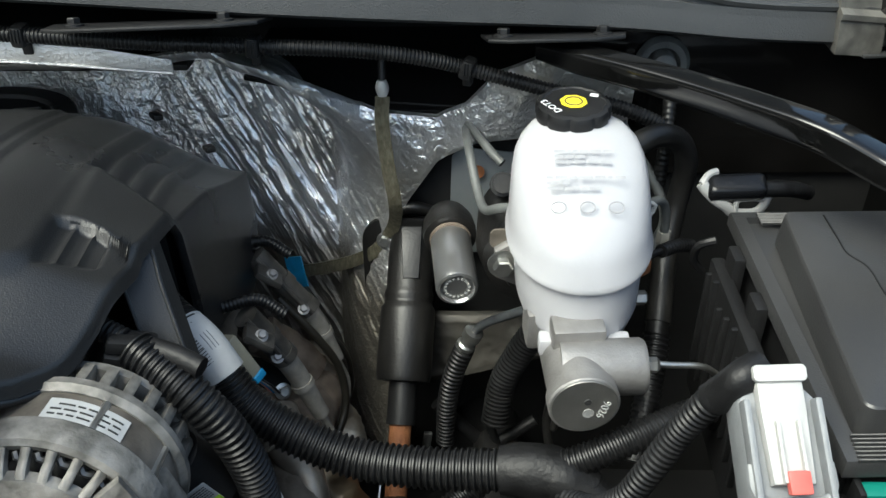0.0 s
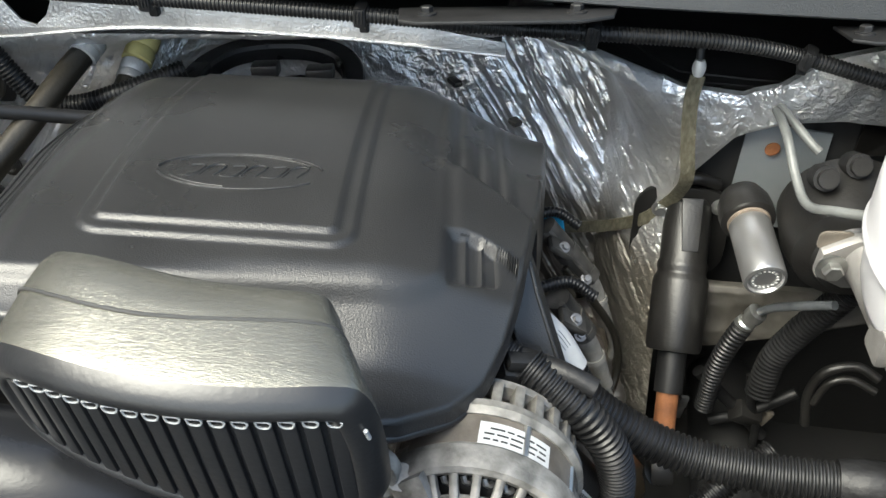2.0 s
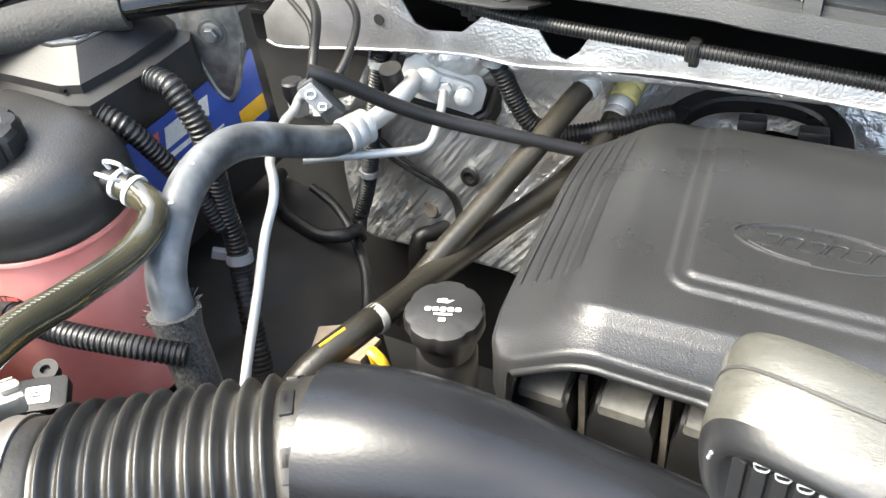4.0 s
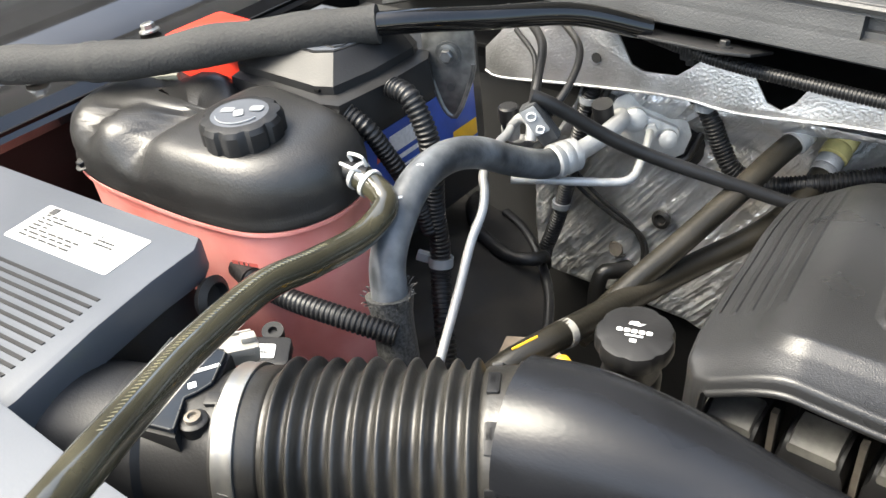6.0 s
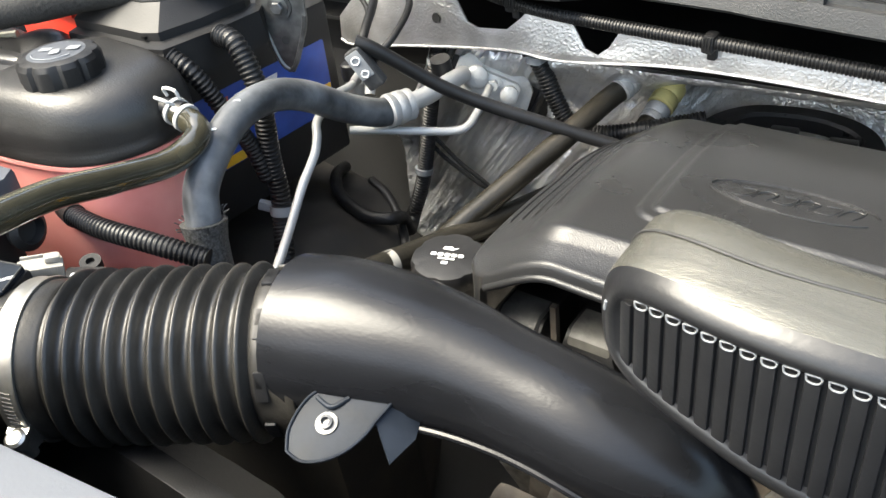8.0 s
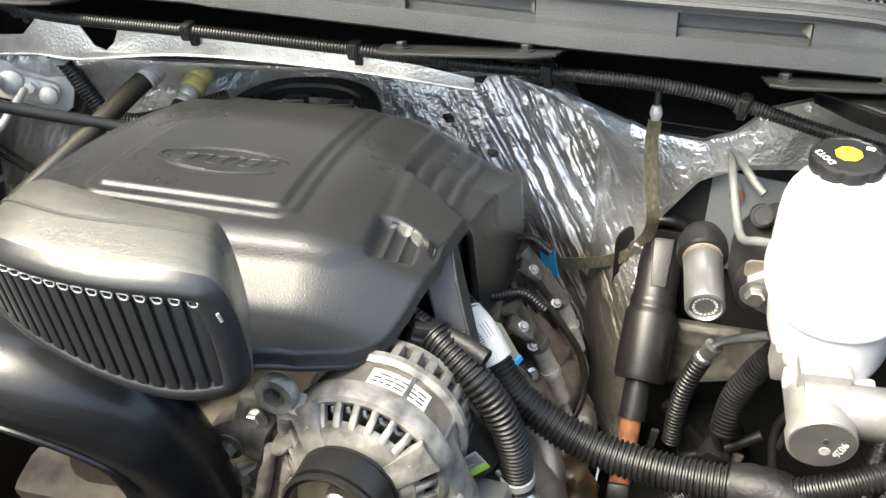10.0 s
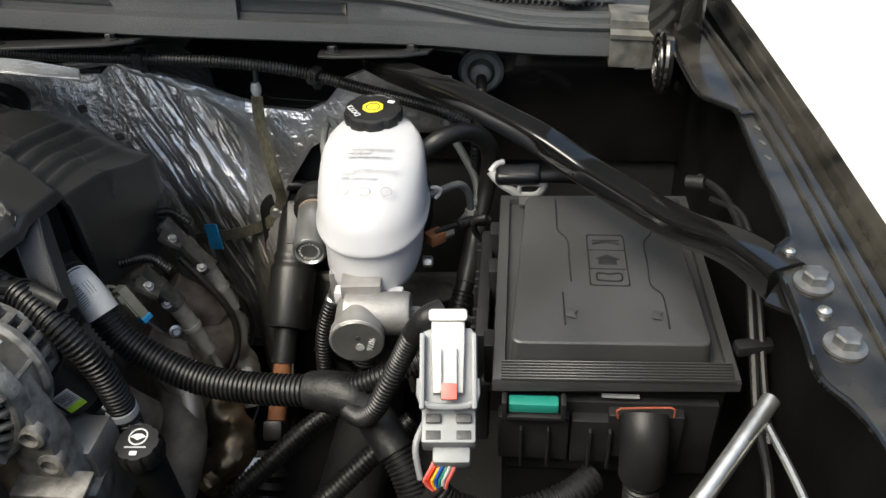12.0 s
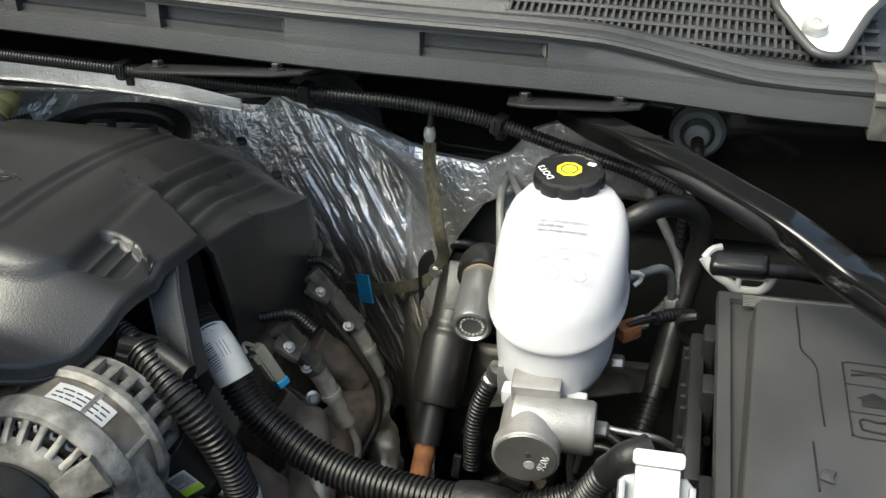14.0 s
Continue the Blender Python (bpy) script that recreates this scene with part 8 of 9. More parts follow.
    for pts, r in (([(-0.10, 0.47, 0.74), (-0.05, 0.51, 0.77), (0.0, 0.55, 0.80), (0.05, 0.585, 0.82)], 0.0135), ([(0.0, 0.43, 0.76), (0.05, 0.47, 0.79), (0.10, 0.505, 0.825), (0.14, 0.53, 0.85)], 0.0135)):
        lh = thing("corrugated_conduit", pts[0], "black corrugated conduit low beside the engine", "conduit", "low conduits")
        part("conduit", loom(pts, r, 0.0055, 0.13, 16), LOOM, lh)
    cl = thing("low_hoses", (0.08, 0.68, 0.78), "tangle of black hoses and cables low behind the brake cylinder", "hose")
    part("ribbed_hose", loom([(0.118, 0.70, 0.955), (0.098, 0.70, 0.915), (0.078, 0.70, 0.877), (0.060, 0.695, 0.835), (0.052, 0.68, 0.79)], 0.0155, 0.005, 0.12, 16), LOOM, cl)
    part("loop", tube([(0.175, 0.69, 0.822), (0.152, 0.70, 0.829), (0.122, 0.70, 0.816), (0.113, 0.70, 0.775), (0.118, 0.69, 0.73)], 0.0055, 10), RUBBER, cl)
    part("loop", tube([(0.175, 0.685, 0.806), (0.150, 0.695, 0.812), (0.128, 0.695, 0.802), (0.120, 0.695, 0.765)], 0.0045, 10), RUBBER, cl)
    part("cable", tube([(-0.014, 0.70, 0.80), (0.012, 0.698, 0.77), (0.042, 0.695, 0.738), (0.075, 0.69, 0.70)], 0.0075, 10), TAPE, cl)
    part("cable", tube([(0.100, 0.70, 0.775), (0.075, 0.695, 0.758), (0.042, 0.69, 0.738), (0.010, 0.69, 0.722)], 0.0068, 10), TAPE, cl)
    part("cable", tube([(0.045, 0.70, 0.80), (0.050, 0.69, 0.765), (0.062, 0.685, 0.728), (0.066, 0.68, 0.68)], 0.0050, 10), TAPE, cl)
    part("joint", box((0.048, 0.69, 0.742), (0.034, 0.024, 0.026), (20, 30, 10), 0.006), RUBBER, cl)
    part("bracket", box((0.073, 0.70, 0.722), (0.016, 0.006, 0.028), (0, 20, 0), 0.002), BROWN, cl, "dusty steel bracket")
    part("bracket", box((-0.026, 0.69, 0.742), (0.010, 0.006, 0.04), (0, 8, 0), 0.002), WORNSTEEL, cl, "worn steel bracket")
    # dark block added to cover the bright ground seen below the shaft
    rail = thing("dark_rail", (-0.01, 0.70, 0.48), "black block added to hide bright ground below the steering shaft", "chassis rail", kind="structure")
    part("rail", box((-0.02, 0.66, 0.50), (0.085, 0.62, 0.11), (0, 0, -14), 0.012), DARK, rail)
    rl = thing("cowl_harness", (-0.3, 0.71, 1.2), "long corrugated harness clipped below the cowl", "wiring harness")
    pts = [(-0.95, 0.735, 1.292), (-0.882, 0.718, 1.272), (-0.794, 0.712, 1.256), (-0.726, 0.71, 1.248), (-0.582, 0.708, 1.2425), (-0.527, 0.709, 1.2405), (-0.365, 0.711, 1.231), (-0.256, 0.713, 1.2225), (-0.163, 0.716, 1.2175), (-0.077, 0.724, 1.210), (-0.02, 0.735, 1.198), (0.024, 0.745, 1.183), (0.09, 0.74, 1.166), (0.146, 0.725, 1.158), (0.175, 0.715, 1.152), (0.20, 0.71, 1.142)]
    part("conduit", loom(pts, 0.0072, 0.0036, 0.14, 12), LOOM, rl)
    for x, y, z, yaw in ((-0.366, 0.711, 1.231, 0), (-0.165, 0.716, 1.2178, -4), (0.022, 0.745, 1.184, -14), (-0.786, 0.712, 1.255, 6), (-0.56, 0.708, 1.242, 0)):
        c = part("clip", join(box((x, y, z), (0.012, 0.019, 0.019), (0, 6 if x < -0.1 else 20, yaw), 0.004), box((x, y + 0.008, z - 0.012), (0.009, 0.010, 0.016), (0, 0, yaw), 0.002)), BLACK, rl)
        for k in (-1, 0, 1):
            part("tooth", box((x + 0.003 * k, y - 0.0095, z + 0.002), (0.0013, 0.002, 0.012), (0, 6, yaw), 0.0004, 1), BLACK, c)
    st = thing("drop_wires", (0.43, 0.4, 1.1), "thin taped wires down the inner fender", "cable")
    part("wire", tube([(0.425, 0.56, 1.17), (0.44, 0.513, 1.177), (0.441, 0.434, 1.179), (0.441, 0.365, 1.133), (0.44, 0.322, 1.105), (0.438, 0.262, 1.095), (0.43, 0.2, 1.05)], 0.0036, 8), TAPE, st)
    part("wire", tube([(0.432, 0.53, 1.165), (0.446, 0.47, 1.185), (0.447, 0.40, 1.16), (0.447, 0.35, 1.125), (0.445, 0.30, 1.10)], 0.003, 8), TAPE, st)
    part("tie", box((0.441, 0.367, 1.136), (0.03, 0.012, 0.010), (0, 0, 10), 0.003), BLACK, st)
    part("clip", tube([(0.414, 0.555, 1.168), (0.428, 0.545, 1.173)], 0.0065, 10), BLACK, st)
    gs = thing("gas_strut", (0.40, 0.23, 1.1), "bright steel gas strut inside the fender", "gas strut")
    part("rod", tube([(0.418, 0.255, 1.196), (0.385, 0.214, 1.180), (0.33, 0.15, 1.152)], 0.0062, 14), STEEL, gs)
    part("thin_rod", tube([(0.414, 0.24, 1.188), (0.423, 0.19, 1.186), (0.43, 0.12, 1.183)], 0.0028, 8), STEEL, gs)


# ---- fuse box and its plugs ----
def build_fuse_box():
    fb = thing("fuse_box", (0.335, 0.48, 0.93), "black underhood fuse box with a moulded lid", "fuse box")
    body = [(0.246, 0.358), (0.426, 0.362), (0.424, 0.596), (0.246, 0.592)]
    part("base", prism(body, 0.17, pose(0, 0, 0.935), 0.005), BLACK, fb)
    out = [(0.238, 0.342), (0.433, 0.350), (0.428, 0.612), (0.238, 0.608)]
    c = (0.335, 0.478)
    part("lid_rim", skin([scaled(out, s, z, *c) for s, z in ((0.985, 1.101), (1.0, 1.103), (1.0, 1.112), (0.99, 1.115), (0.90, 1.1175), (0.895, 1.112), (0.5, 1.111))]), FUSEB, fb, "flat lid rim", 25)
    lid = [(0.3315 + x * (1 - 0.08 * (y / 0.105)) , 0.4675 + y + 0.02 * x) for x, y in rounded(0.150, 0.206, 0.008, 5)]
    c2 = (0.3355, 0.476)
    top = part("lid", skin([scaled(lid, s, z, *c2, (lambda x, y: (y - 0.476) * 0.03)) for s, z in ((1.0, 1.112), (0.998, 1.118), (0.985, 1.1345), (0.980, 1.1372), (0.970, 1.1384), (0.95, 1.1390), (0.02, 1.140))]), FUSEB, fb, "domed lid with a faint embossed panel", 28)
    for k in range(7):
        part("front_ridge", box((0.336, 0.346 + k * 0.0026, 1.1155 + k * 0.0006), (0.182, 0.0013, 0.003), (0, 0, 1.5), 0.0005, 1), FUSEB, fb)
        part("rear_ridge", box((0.337, 0.587 + k * 0.0022, 1.1175), (0.16, 0.0011, 0.003), (0, 0, 0.5), 0.0005, 1), FUSEB, fb)
    for pts in (((0.292, 0.560), (0.2925, 0.530), (0.293, 0.512), (0.3015, 0.496), (0.302, 0.47), (0.303, 0.440)), ((0.295, 0.425), (0.2955, 0.405), (0.296, 0.386)), ((0.385, 0.560), (0.381, 0.530), (0.377, 0.508), (0.370, 0.495), (0.370, 0.465), (0.370, 0.437), (0.378, 0.425), (0.379, 0.405), (0.379, 0.384))):
        part("groove", tube([(x, y, 1.1397 + (y - 0.476) * 0.03) for x, y in pts], 0.0007, 6, 0.003), BLACK, top)
    m = pose(0.3355, 0.4695, 1.1399, 1.7, 0, 0)
    o = rounded(0.033, 0.070, 0.004)
    part("symbol_frame", tube([m @ V(x, y, 0) for x, y in o + [o[0]]], 0.0006, 6, 0.003), BLACK, top)
    for y in (0.013, -0.013):
        part("symbol_bar", tube([m @ V(-0.016, y, 0), m @ V(0.016, y, 0)], 0.0005, 6, 0.004), BLACK, top)
    part("symbol", join(tube([m @ V(-0.012, 0.022, 0), m @ V(0.0, 0.0245, 0), m @ V(0.012, 0.022, 0)], 0.0012, 6, 0.003), tube([m @ V(-0.012, 0.027, 0), m @ V(0.012, 0.027, 0)], 0.0007, 6, 0.003)), BLACK, top)
    part("symbol", join(prism([(-0.008, -0.007), (0.008, -0.007), (0.008, 0.0), (-0.008, 0.0)], 0.0005, m), prism([(-0.011, 0.0), (0.011, 0.0), (0.0, 0.007)], 0.0005, m)), BLACK, top)
    part("symbol", tube([m @ V(-0.010, -0.028, 0), m @ V(-0.010, -0.019, 0), m @ V(0.0, -0.020, 0), m @ V(0.010, -0.019, 0), m @ V(0.010, -0.028, 0), m @ V(0.0, -0.029, 0), m @ V(-0.010, -0.028, 0)], 0.0009, 6, 0.002), BLACK, top)
    for x, y in ((0.301, 0.399), (0.370, 0.399)):
        m = pose(x, y, 1.1385, 1.7, 0, 30)
        part("lift_mark", prism([(-0.006, -0.002), (0.0, -0.008), (0.002, -0.003), (0.006, -0.001), (0.002, 0.004), (-0.002, 0.003)], 0.0008, m), GREY, top)
    # latches on the left side, sockets on the front
    for y in (0.56, 0.50, 0.40):
        part("latch", box((0.234, y, 1.085), (0.010, 0.022, 0.045), bevel=0.003), BLACK, fb)
        part("hinge", tube([(0.238, y - 0.012, 1.06), (0.228, y, 1.05), (0.238, y + 0.012, 1.06)], 0.004, 8), BLACK, fb)
    part("side_rail", box((0.226, 0.50, 1.02), (0.012, 0.16, 0.14), bevel=0.004), BLACK, fb)
    for k in range(8):
        part("side_rib", box((0.2185, 0.435 + 0.019 * k, 1.035), (0.006, 0.004, 0.105 - 0.012 * (k % 3)), bevel=0.0012), BLACK, fb)
    part("side_hook", tube([(0.222, 0.60, 1.06), (0.212, 0.596, 1.075), (0.212, 0.588, 1.095), (0.224, 0.585, 1.102)], 0.0035, 8), BLACK, fb)
    part("front_plate", box((0.335, 0.352, 1.045), (0.17, 0.008, 0.085), bevel=0.002), BLACK, fb)
    for x, w, z in ((0.272, 0.058, 1.052), (0.362, 0.060, 1.058), (0.318, 0.03, 1.05)):
        part("socket", box((x, 0.345, z), (w, 0.014, 0.050), bevel=0.002), BLACK, fb)
    for x in (0.262, 0.284, 0.318, 0.334):
        part("rib", box((x, 0.336, 1.045), (0.0022, 0.006, 0.045), bevel=0.0006), BLACK, fb)
    part("edge_mark", box((0.341, 0.350, 1.0935), (0.030, 0.004, 0.0014), bevel=0.0004), LGREY, fb, "pale moulding line")
    part("teal_plug", box((0.2715, 0.340, 1.0915), (0.040, 0.011, 0.010), bevel=0.002), TEAL, fb, "teal plug in its socket")
    for dx, dz, w, hh in ((0, -0.0085, 0.050, 0.004), (-0.0235, 0, 0.004, 0.018), (0.0235, 0, 0.004, 0.018)):
        part("socket_rim", box((0.2715 + dx, 0.338, 1.0915 + dz), (w, 0.013, hh), bevel=0.001), BLACK, fb)
    part("orange_seal", tube([(0.339, 0.337, 1.082), (0.338, 0.338, 1.0905), (0.346, 0.339, 1.0915), (0.375, 0.340, 1.0925), (0.3825, 0.340, 1.0915), (0.383, 0.339, 1.083)], 0.0009, 8, 0.004), ORANGE, fb, "thin orange seal")
    part("plug_boot", tube([(0.3605, 0.342, 1.082), (0.3605, 0.328, 1.068), (0.362, 0.324, 1.03)], 0.0195, 18, 0.005), BLACK, fb)
    part("plug_lead", loom([(0.362, 0.325, 1.04), (0.364, 0.32, 0.99), (0.365, 0.315, 0.92)], 0.016, 0.0052, 0.12, 16), LOOM, fb)
    gc = thing("grey_connector", (0.2, 0.34, 1.05), "large grey and white multi-pin connector with a red lock", "connector")
    m = frame3((0.2035, 0.343, 1.112), (1, 0.05, 0.0), (-0.05, 0.80, 0.58))
    part("shell", prism([(-0.023, -0.020), (0.023, -0.020), (0.023, 0.036), (0.018, 0.042), (-0.018, 0.042), (-0.023, 0.036)], 0.026, m @ pose(0, 0, -0.020), 0.004), LGREY, gc, "grey outer shell")
    part("lever", prism([(-0.012, -0.012), (0.012, -0.012), (0.0135, 0.030), (0.0135, 0.052), (0.011, 0.0555), (-0.011, 0.0555), (-0.0135, 0.052), (-0.0135, 0.030)], 0.009, m @ pose(0, 0, 0.005), 0.003), WPLAST, gc, "white locking lever")
    part("lever_top", prism(rounded(0.031, 0.010, 0.003), 0.005, m @ pose(0, 0.050, 0.012), 0.0015), WPLAST, gc)
    for s in (-1, 1):
        part("lever_arm", box((0, 0, 0), (0.004, 0.060, 0.010), bevel=0.0015), LGREY, gc).matrix_basis = Matrix.Translation(-gc.location) @ m @ pose(0.0205 * s, 0.006, 0.010)
        part("rail", box((0, 0, 0), (0.0022, 0.034, 0.004), bevel=0.0008), WPLAST, gc).matrix_basis = Matrix.Translation(-gc.location) @ m @ pose(0.006 * s, 0.006, 0.016)
    part("lock", box((0, 0, 0), (0.0125, 0.013, 0.006), bevel=0.0015), LRED, gc, "pale red lock tab").matrix_basis = Matrix.Translation(-gc.location) @ m @ pose(0.001, -0.011, 0.0165)
    part("front_lip", tube([m @ V(x, y, 0.010) for x, y in ((-0.022, 0.0), (-0.022, -0.014), (-0.015, -0.021), (0.015, -0.021), (0.022, -0.014), (0.022, 0.0))], 0.0028, 8), LGREY, gc)
    part("lower_shell", box((0, 0, 0), (0.043, 0.030, 0.022), bevel=0.003), LGREY, gc, "ribbed grey wire cover").matrix_basis = Matrix.Translation(-gc.location) @ m @ pose(0, -0.037, -0.010, -14, 0, 0)
    for u in (-0.012, 0.012):
        for v in (-0.030, -0.043):
            part("window", box((0, 0, 0), (0.012, 0.0075, 0.003), bevel=0.001), GREY, gc).matrix_basis = Matrix.Translation(-gc.location) @ m @ pose(u, v, 0.002, -14, 0, 0)
    part("wire_exit", box((0, 0, 0), (0.030, 0.016, 0.018), bevel=0.003), LGREY, gc).matrix_basis = Matrix.Translation(-gc.location) @ m @ pose(0.002, -0.058, -0.014, -14, 0, 0)
    base = m @ V(0, -0.064, -0.014)
    for k, mm in enumerate((LRED, RED, YELLOW, BLUE, TEAL, WPLAST, LRED)):
        p = base + V(-0.010 + 0.003 * k, 0.0, 0.002 * (k % 2))
        part("wire", tube([p + V(0, 0.006, 0.004), p + V(-0.006, -0.004, -0.006), p + V(-0.010, -0.006, -0.016), V(0.196 + 0.001 * k, 0.293, 1.033)], 0.0016, 6), mm, gc)
    part("wire_fan", tube([m @ V(-0.02, -0.03, -0.02), V(0.178, 0.31, 1.07), V(0.182, 0.298, 1.045)], 0.0028, 10), LGREY, gc)
    part("wire_loom", loom([(0.192, 0.296, 1.036), (0.206, 0.292, 1.022), (0.235, 0.293, 1.009), (0.27, 0.302, 1.004), (0.305, 0.318, 1.008), (0.325, 0.335, 1.012)], 0.0128, 0.005, 0.13, 18), LOOM, gc)
    wc = thing("white_bracket_plug", (0.25, 0.655, 1.08), "white plastic bracket with black taped plug", "connector")
    part("bracket", join(tube([(0.226, 0.655, 1.114), (0.233, 0.652, 1.106), (0.241, 0.650, 1.099), (0.250, 0.650, 1.093), (0.256, 0.651, 1.087), (0.266, 0.651, 1.086), (0.277, 0.652, 1.087), (0.284, 0.654, 1.096), (0.285, 0.655, 1.108)], 0.0034, 10, 0.004, 1.6),
                         tube([(0.258, 0.650, 1.088), (0.258, 0.650, 1.100), (0.270, 0.650, 1.102), (0.281, 0.652, 1.100)], 0.0026, 8, 0.004), tube([(0.226, 0.655, 1.114), (0.232, 0.660, 1.120), (0.240, 0.664, 1.121)], 0.0032, 8, 0.004)), WPLAST, wc, "white moulded bracket")
    part("plug", box((0.256, 0.654, 1.111), (0.050, 0.022, 0.018), (25, -4, -3), 0.007, 3), GLOSSY, wc)
    part("plug_tip", tube([(0.280, 0.652, 1.110), (0.290, 0.653, 1.108)], 0.0042, 10), LGREY, wc)
    part("lead", tube([(0.277, 0.652, 1.110), (0.295, 0.656, 1.108), (0.312, 0.665, 1.102), (0.33, 0.68, 1.09)], 0.0072, 12, 0.005, 1, 0.1), TAPE, wc)
    ps = thing("power_steering_reservoir", (-0.094, 0.372, 0.85), "black power steering reservoir with a printed cap", "fluid reservoir")
    c = V(-0.094, 0.369, 0.972)
    part("body", lathe([(0.016, 0), (0.0175, 0.004), (0.0175, 0.14), (0.012, 0.145), (0, 0.145)], c, (0, 0.1, -1), 30), BLACK, ps)
    cap = part("cap", lathe([(0.015, -0.002), (0.0215, 0.0), (0.0222, 0.003), (0.0222, 0.016), (0.020, 0.0205), (0, 0.0212)], c, (0, -0.12, 1), 64, 9, 0.08), BLACK, ps, "fluted black cap", 30)
    m = frame3(c + V(0, -0.0022, 0.0216), (1, 0.05, 0), (-0.05, 1, 0.12))
    part("wheel_symbol", join(tube([m @ V(0.0085 * math.cos(radians(a)), 0.0045 + 0.0085 * math.sin(radians(a)), 0) for a in range(0, 361, 20)], 0.0008, 6, 0.002), prism([(-0.008, 0.004), (-0.003, 0.0075), (0.003, 0.0075), (0.008, 0.004), (0.004, 0.003), (0, 0.0005), (-0.004, 0.003)], 0.0005, m)), PRINT, cap)
    part("wave_symbol", tube([m @ V(-0.010 + 0.00125 * k, -0.0075 + 0.0011 * (k % 2), 0) for k in range(17)], 0.0006, 6, 0.001), PRINT, cap)
    part("book_symbol", prism(rounded(0.007, 0.0045, 0.001), 0.0005, m @ pose(0, -0.0135, 0)), PRINT, cap)


build_alternator()
build_engine()
build_coils()
build_brakes()
build_wiring()
build_fuse_box()


# ---- passenger side: hoses, pipes and valves ----
def build_ac():
    gh = thing("grey_hose", (-0.85, 0.42, 1.15), "scuffed grey rubber hose with printed marks and a braided end", "hose")
    path = [(-0.846, 0.300, 1.172), (-0.847, 0.302, 1.186), (-0.858, 0.317, 1.210), (-0.873, 0.352, 1.228), (-0.883, 0.392, 1.241), (-0.883, 0.432, 1.243), (-0.880, 0.472, 1.228), (-0.877, 0.520, 1.195), (-0.866, 0.556, 1.175), (-0.860, 0.576, 1.171)]
    part("hose", tube(path, 0.0158, 22, 0.006), GHOSE, gh)
    part("braid", tube([(-0.835, 0.288, 1.10), (-0.838, 0.292, 1.13), (-0.843, 0.297, 1.16), (-0.847, 0.302, 1.186)], lambda f: 0.0180 + 0.003 * max(0, f - 0.8) * 5, 22, 0.006, 1, 0.05), BRAID, gh, "frayed braided sleeve")
    rnd = random.Random(4)
    bm = None
    for k in range(40):
        a = 2 * math.pi * k / 40
        p = V(-0.847, 0.302, 1.186) + V(math.cos(a), math.sin(a) * 0.9, 0.25 * math.sin(a)) * 0.0195
        q = p + V(math.cos(a) * rnd.uniform(0.3, 1), math.sin(a) * rnd.uniform(0.3, 1), rnd.uniform(0.2, 1)) * 0.007
        b2 = tube([p, (p + q) / 2 + V(0, 0, 0.001), q], 0.0005, 4, 0.004)
        bm = b2 if bm is None else join(bm, b2)
    tagged(part("frayed_ends", bm, BRAID, gh), kind="stuff")
    for k, f in enumerate((0.30, 0.42, 0.5, 0.56, 0.62, 0.67, 0.72, 0.77, 0.81)):
        line = smooth_line(path, 0.004)
        q = line[int(f * (len(line) - 1))]
        part("print", box(q + V(0.004, -0.009, 0.0135), (0.006, 0.0022, 0.0008), (25, 0, 40 + 5 * k), 0), PRINT if k < 3 else INK, gh)
    part("crimp", lathe([(0.0165, 0), (0.0185, 0.002), (0.0185, 0.008), (0.017, 0.010), (0.0185, 0.012), (0.0185, 0.020), (0.017, 0.022), (0.018, 0.024), (0.018, 0.030), (0.010, 0.032)], (-0.862, 0.568, 1.172), (0.32, 0.94, -0.05), 26), PIPE, gh, "crimped aluminium ferrule")
    part("pipe", tube([(-0.853, 0.592, 1.171), (-0.846, 0.622, 1.172), (-0.844, 0.660, 1.172), (-0.852, 0.690, 1.166), (-0.866, 0.715, 1.156)], 0.0105, 16), PIPE, gh)
    part("service_port", tube([(-0.864, 0.676, 1.168), (-0.864, 0.671, 1.193)], 0.0120, 16), BLACK, gh, "black service cap")
    pi = thing("refrigerant_pipe", (-0.86, 0.5, 1.05), "thin bright aluminium refrigerant pipe with bends", "pipe")
    part("lower_run", tube([(-0.830, 0.32, 1.07), (-0.841, 0.35, 1.089), (-0.859, 0.40, 1.117), (-0.873, 0.44, 1.143), (-0.878, 0.468, 1.163), (-0.886, 0.484, 1.176), (-0.899, 0.50, 1.184), (-0.915, 0.545, 1.190), (-0.925, 0.575, 1.185), (-0.935, 0.595, 1.180)], 0.0047, 14), PIPE, pi)
    part("upper_run", tube([(-0.900, 0.545, 1.152), (-0.875, 0.565, 1.148), (-0.840, 0.592, 1.142), (-0.810, 0.617, 1.137), (-0.802, 0.632, 1.138), (-0.806, 0.655, 1.142), (-0.815, 0.685, 1.146), (-0.826, 0.712, 1.147)], 0.0048, 14), PIPE, pi)
    part("loop", tube([(-0.940, 0.602, 1.178), (-0.925, 0.604, 1.192), (-0.910, 0.600, 1.190), (-0.905, 0.590, 1.175)], 0.006, 12), PIPE, pi)
    part("valve_cap", join(tube([(-0.947, 0.610, 1.172), (-0.946, 0.608, 1.184)], 0.0095, 14), lathe([(0.011, 0), (0.0118, 0.002), (0.0118, 0.018), (0.0095, 0.020), (0, 0.020)], (-0.946, 0.608, 1.180), (0, 0, 1), 10)), BLACK, pi, "black valve cap")
    part("valve_stem", lathe([(0.010, 0), (0.0105, 0.002), (0.0105, 0.016), (0.008, 0.018)], (-0.947, 0.611, 1.158), (0, 0, 1), 18), PIPE, pi, "bare aluminium valve stem")
    bk = thing("expansion_valve", (-0.81, 0.70, 1.13), "aluminium expansion valve block on a black case", "valve")
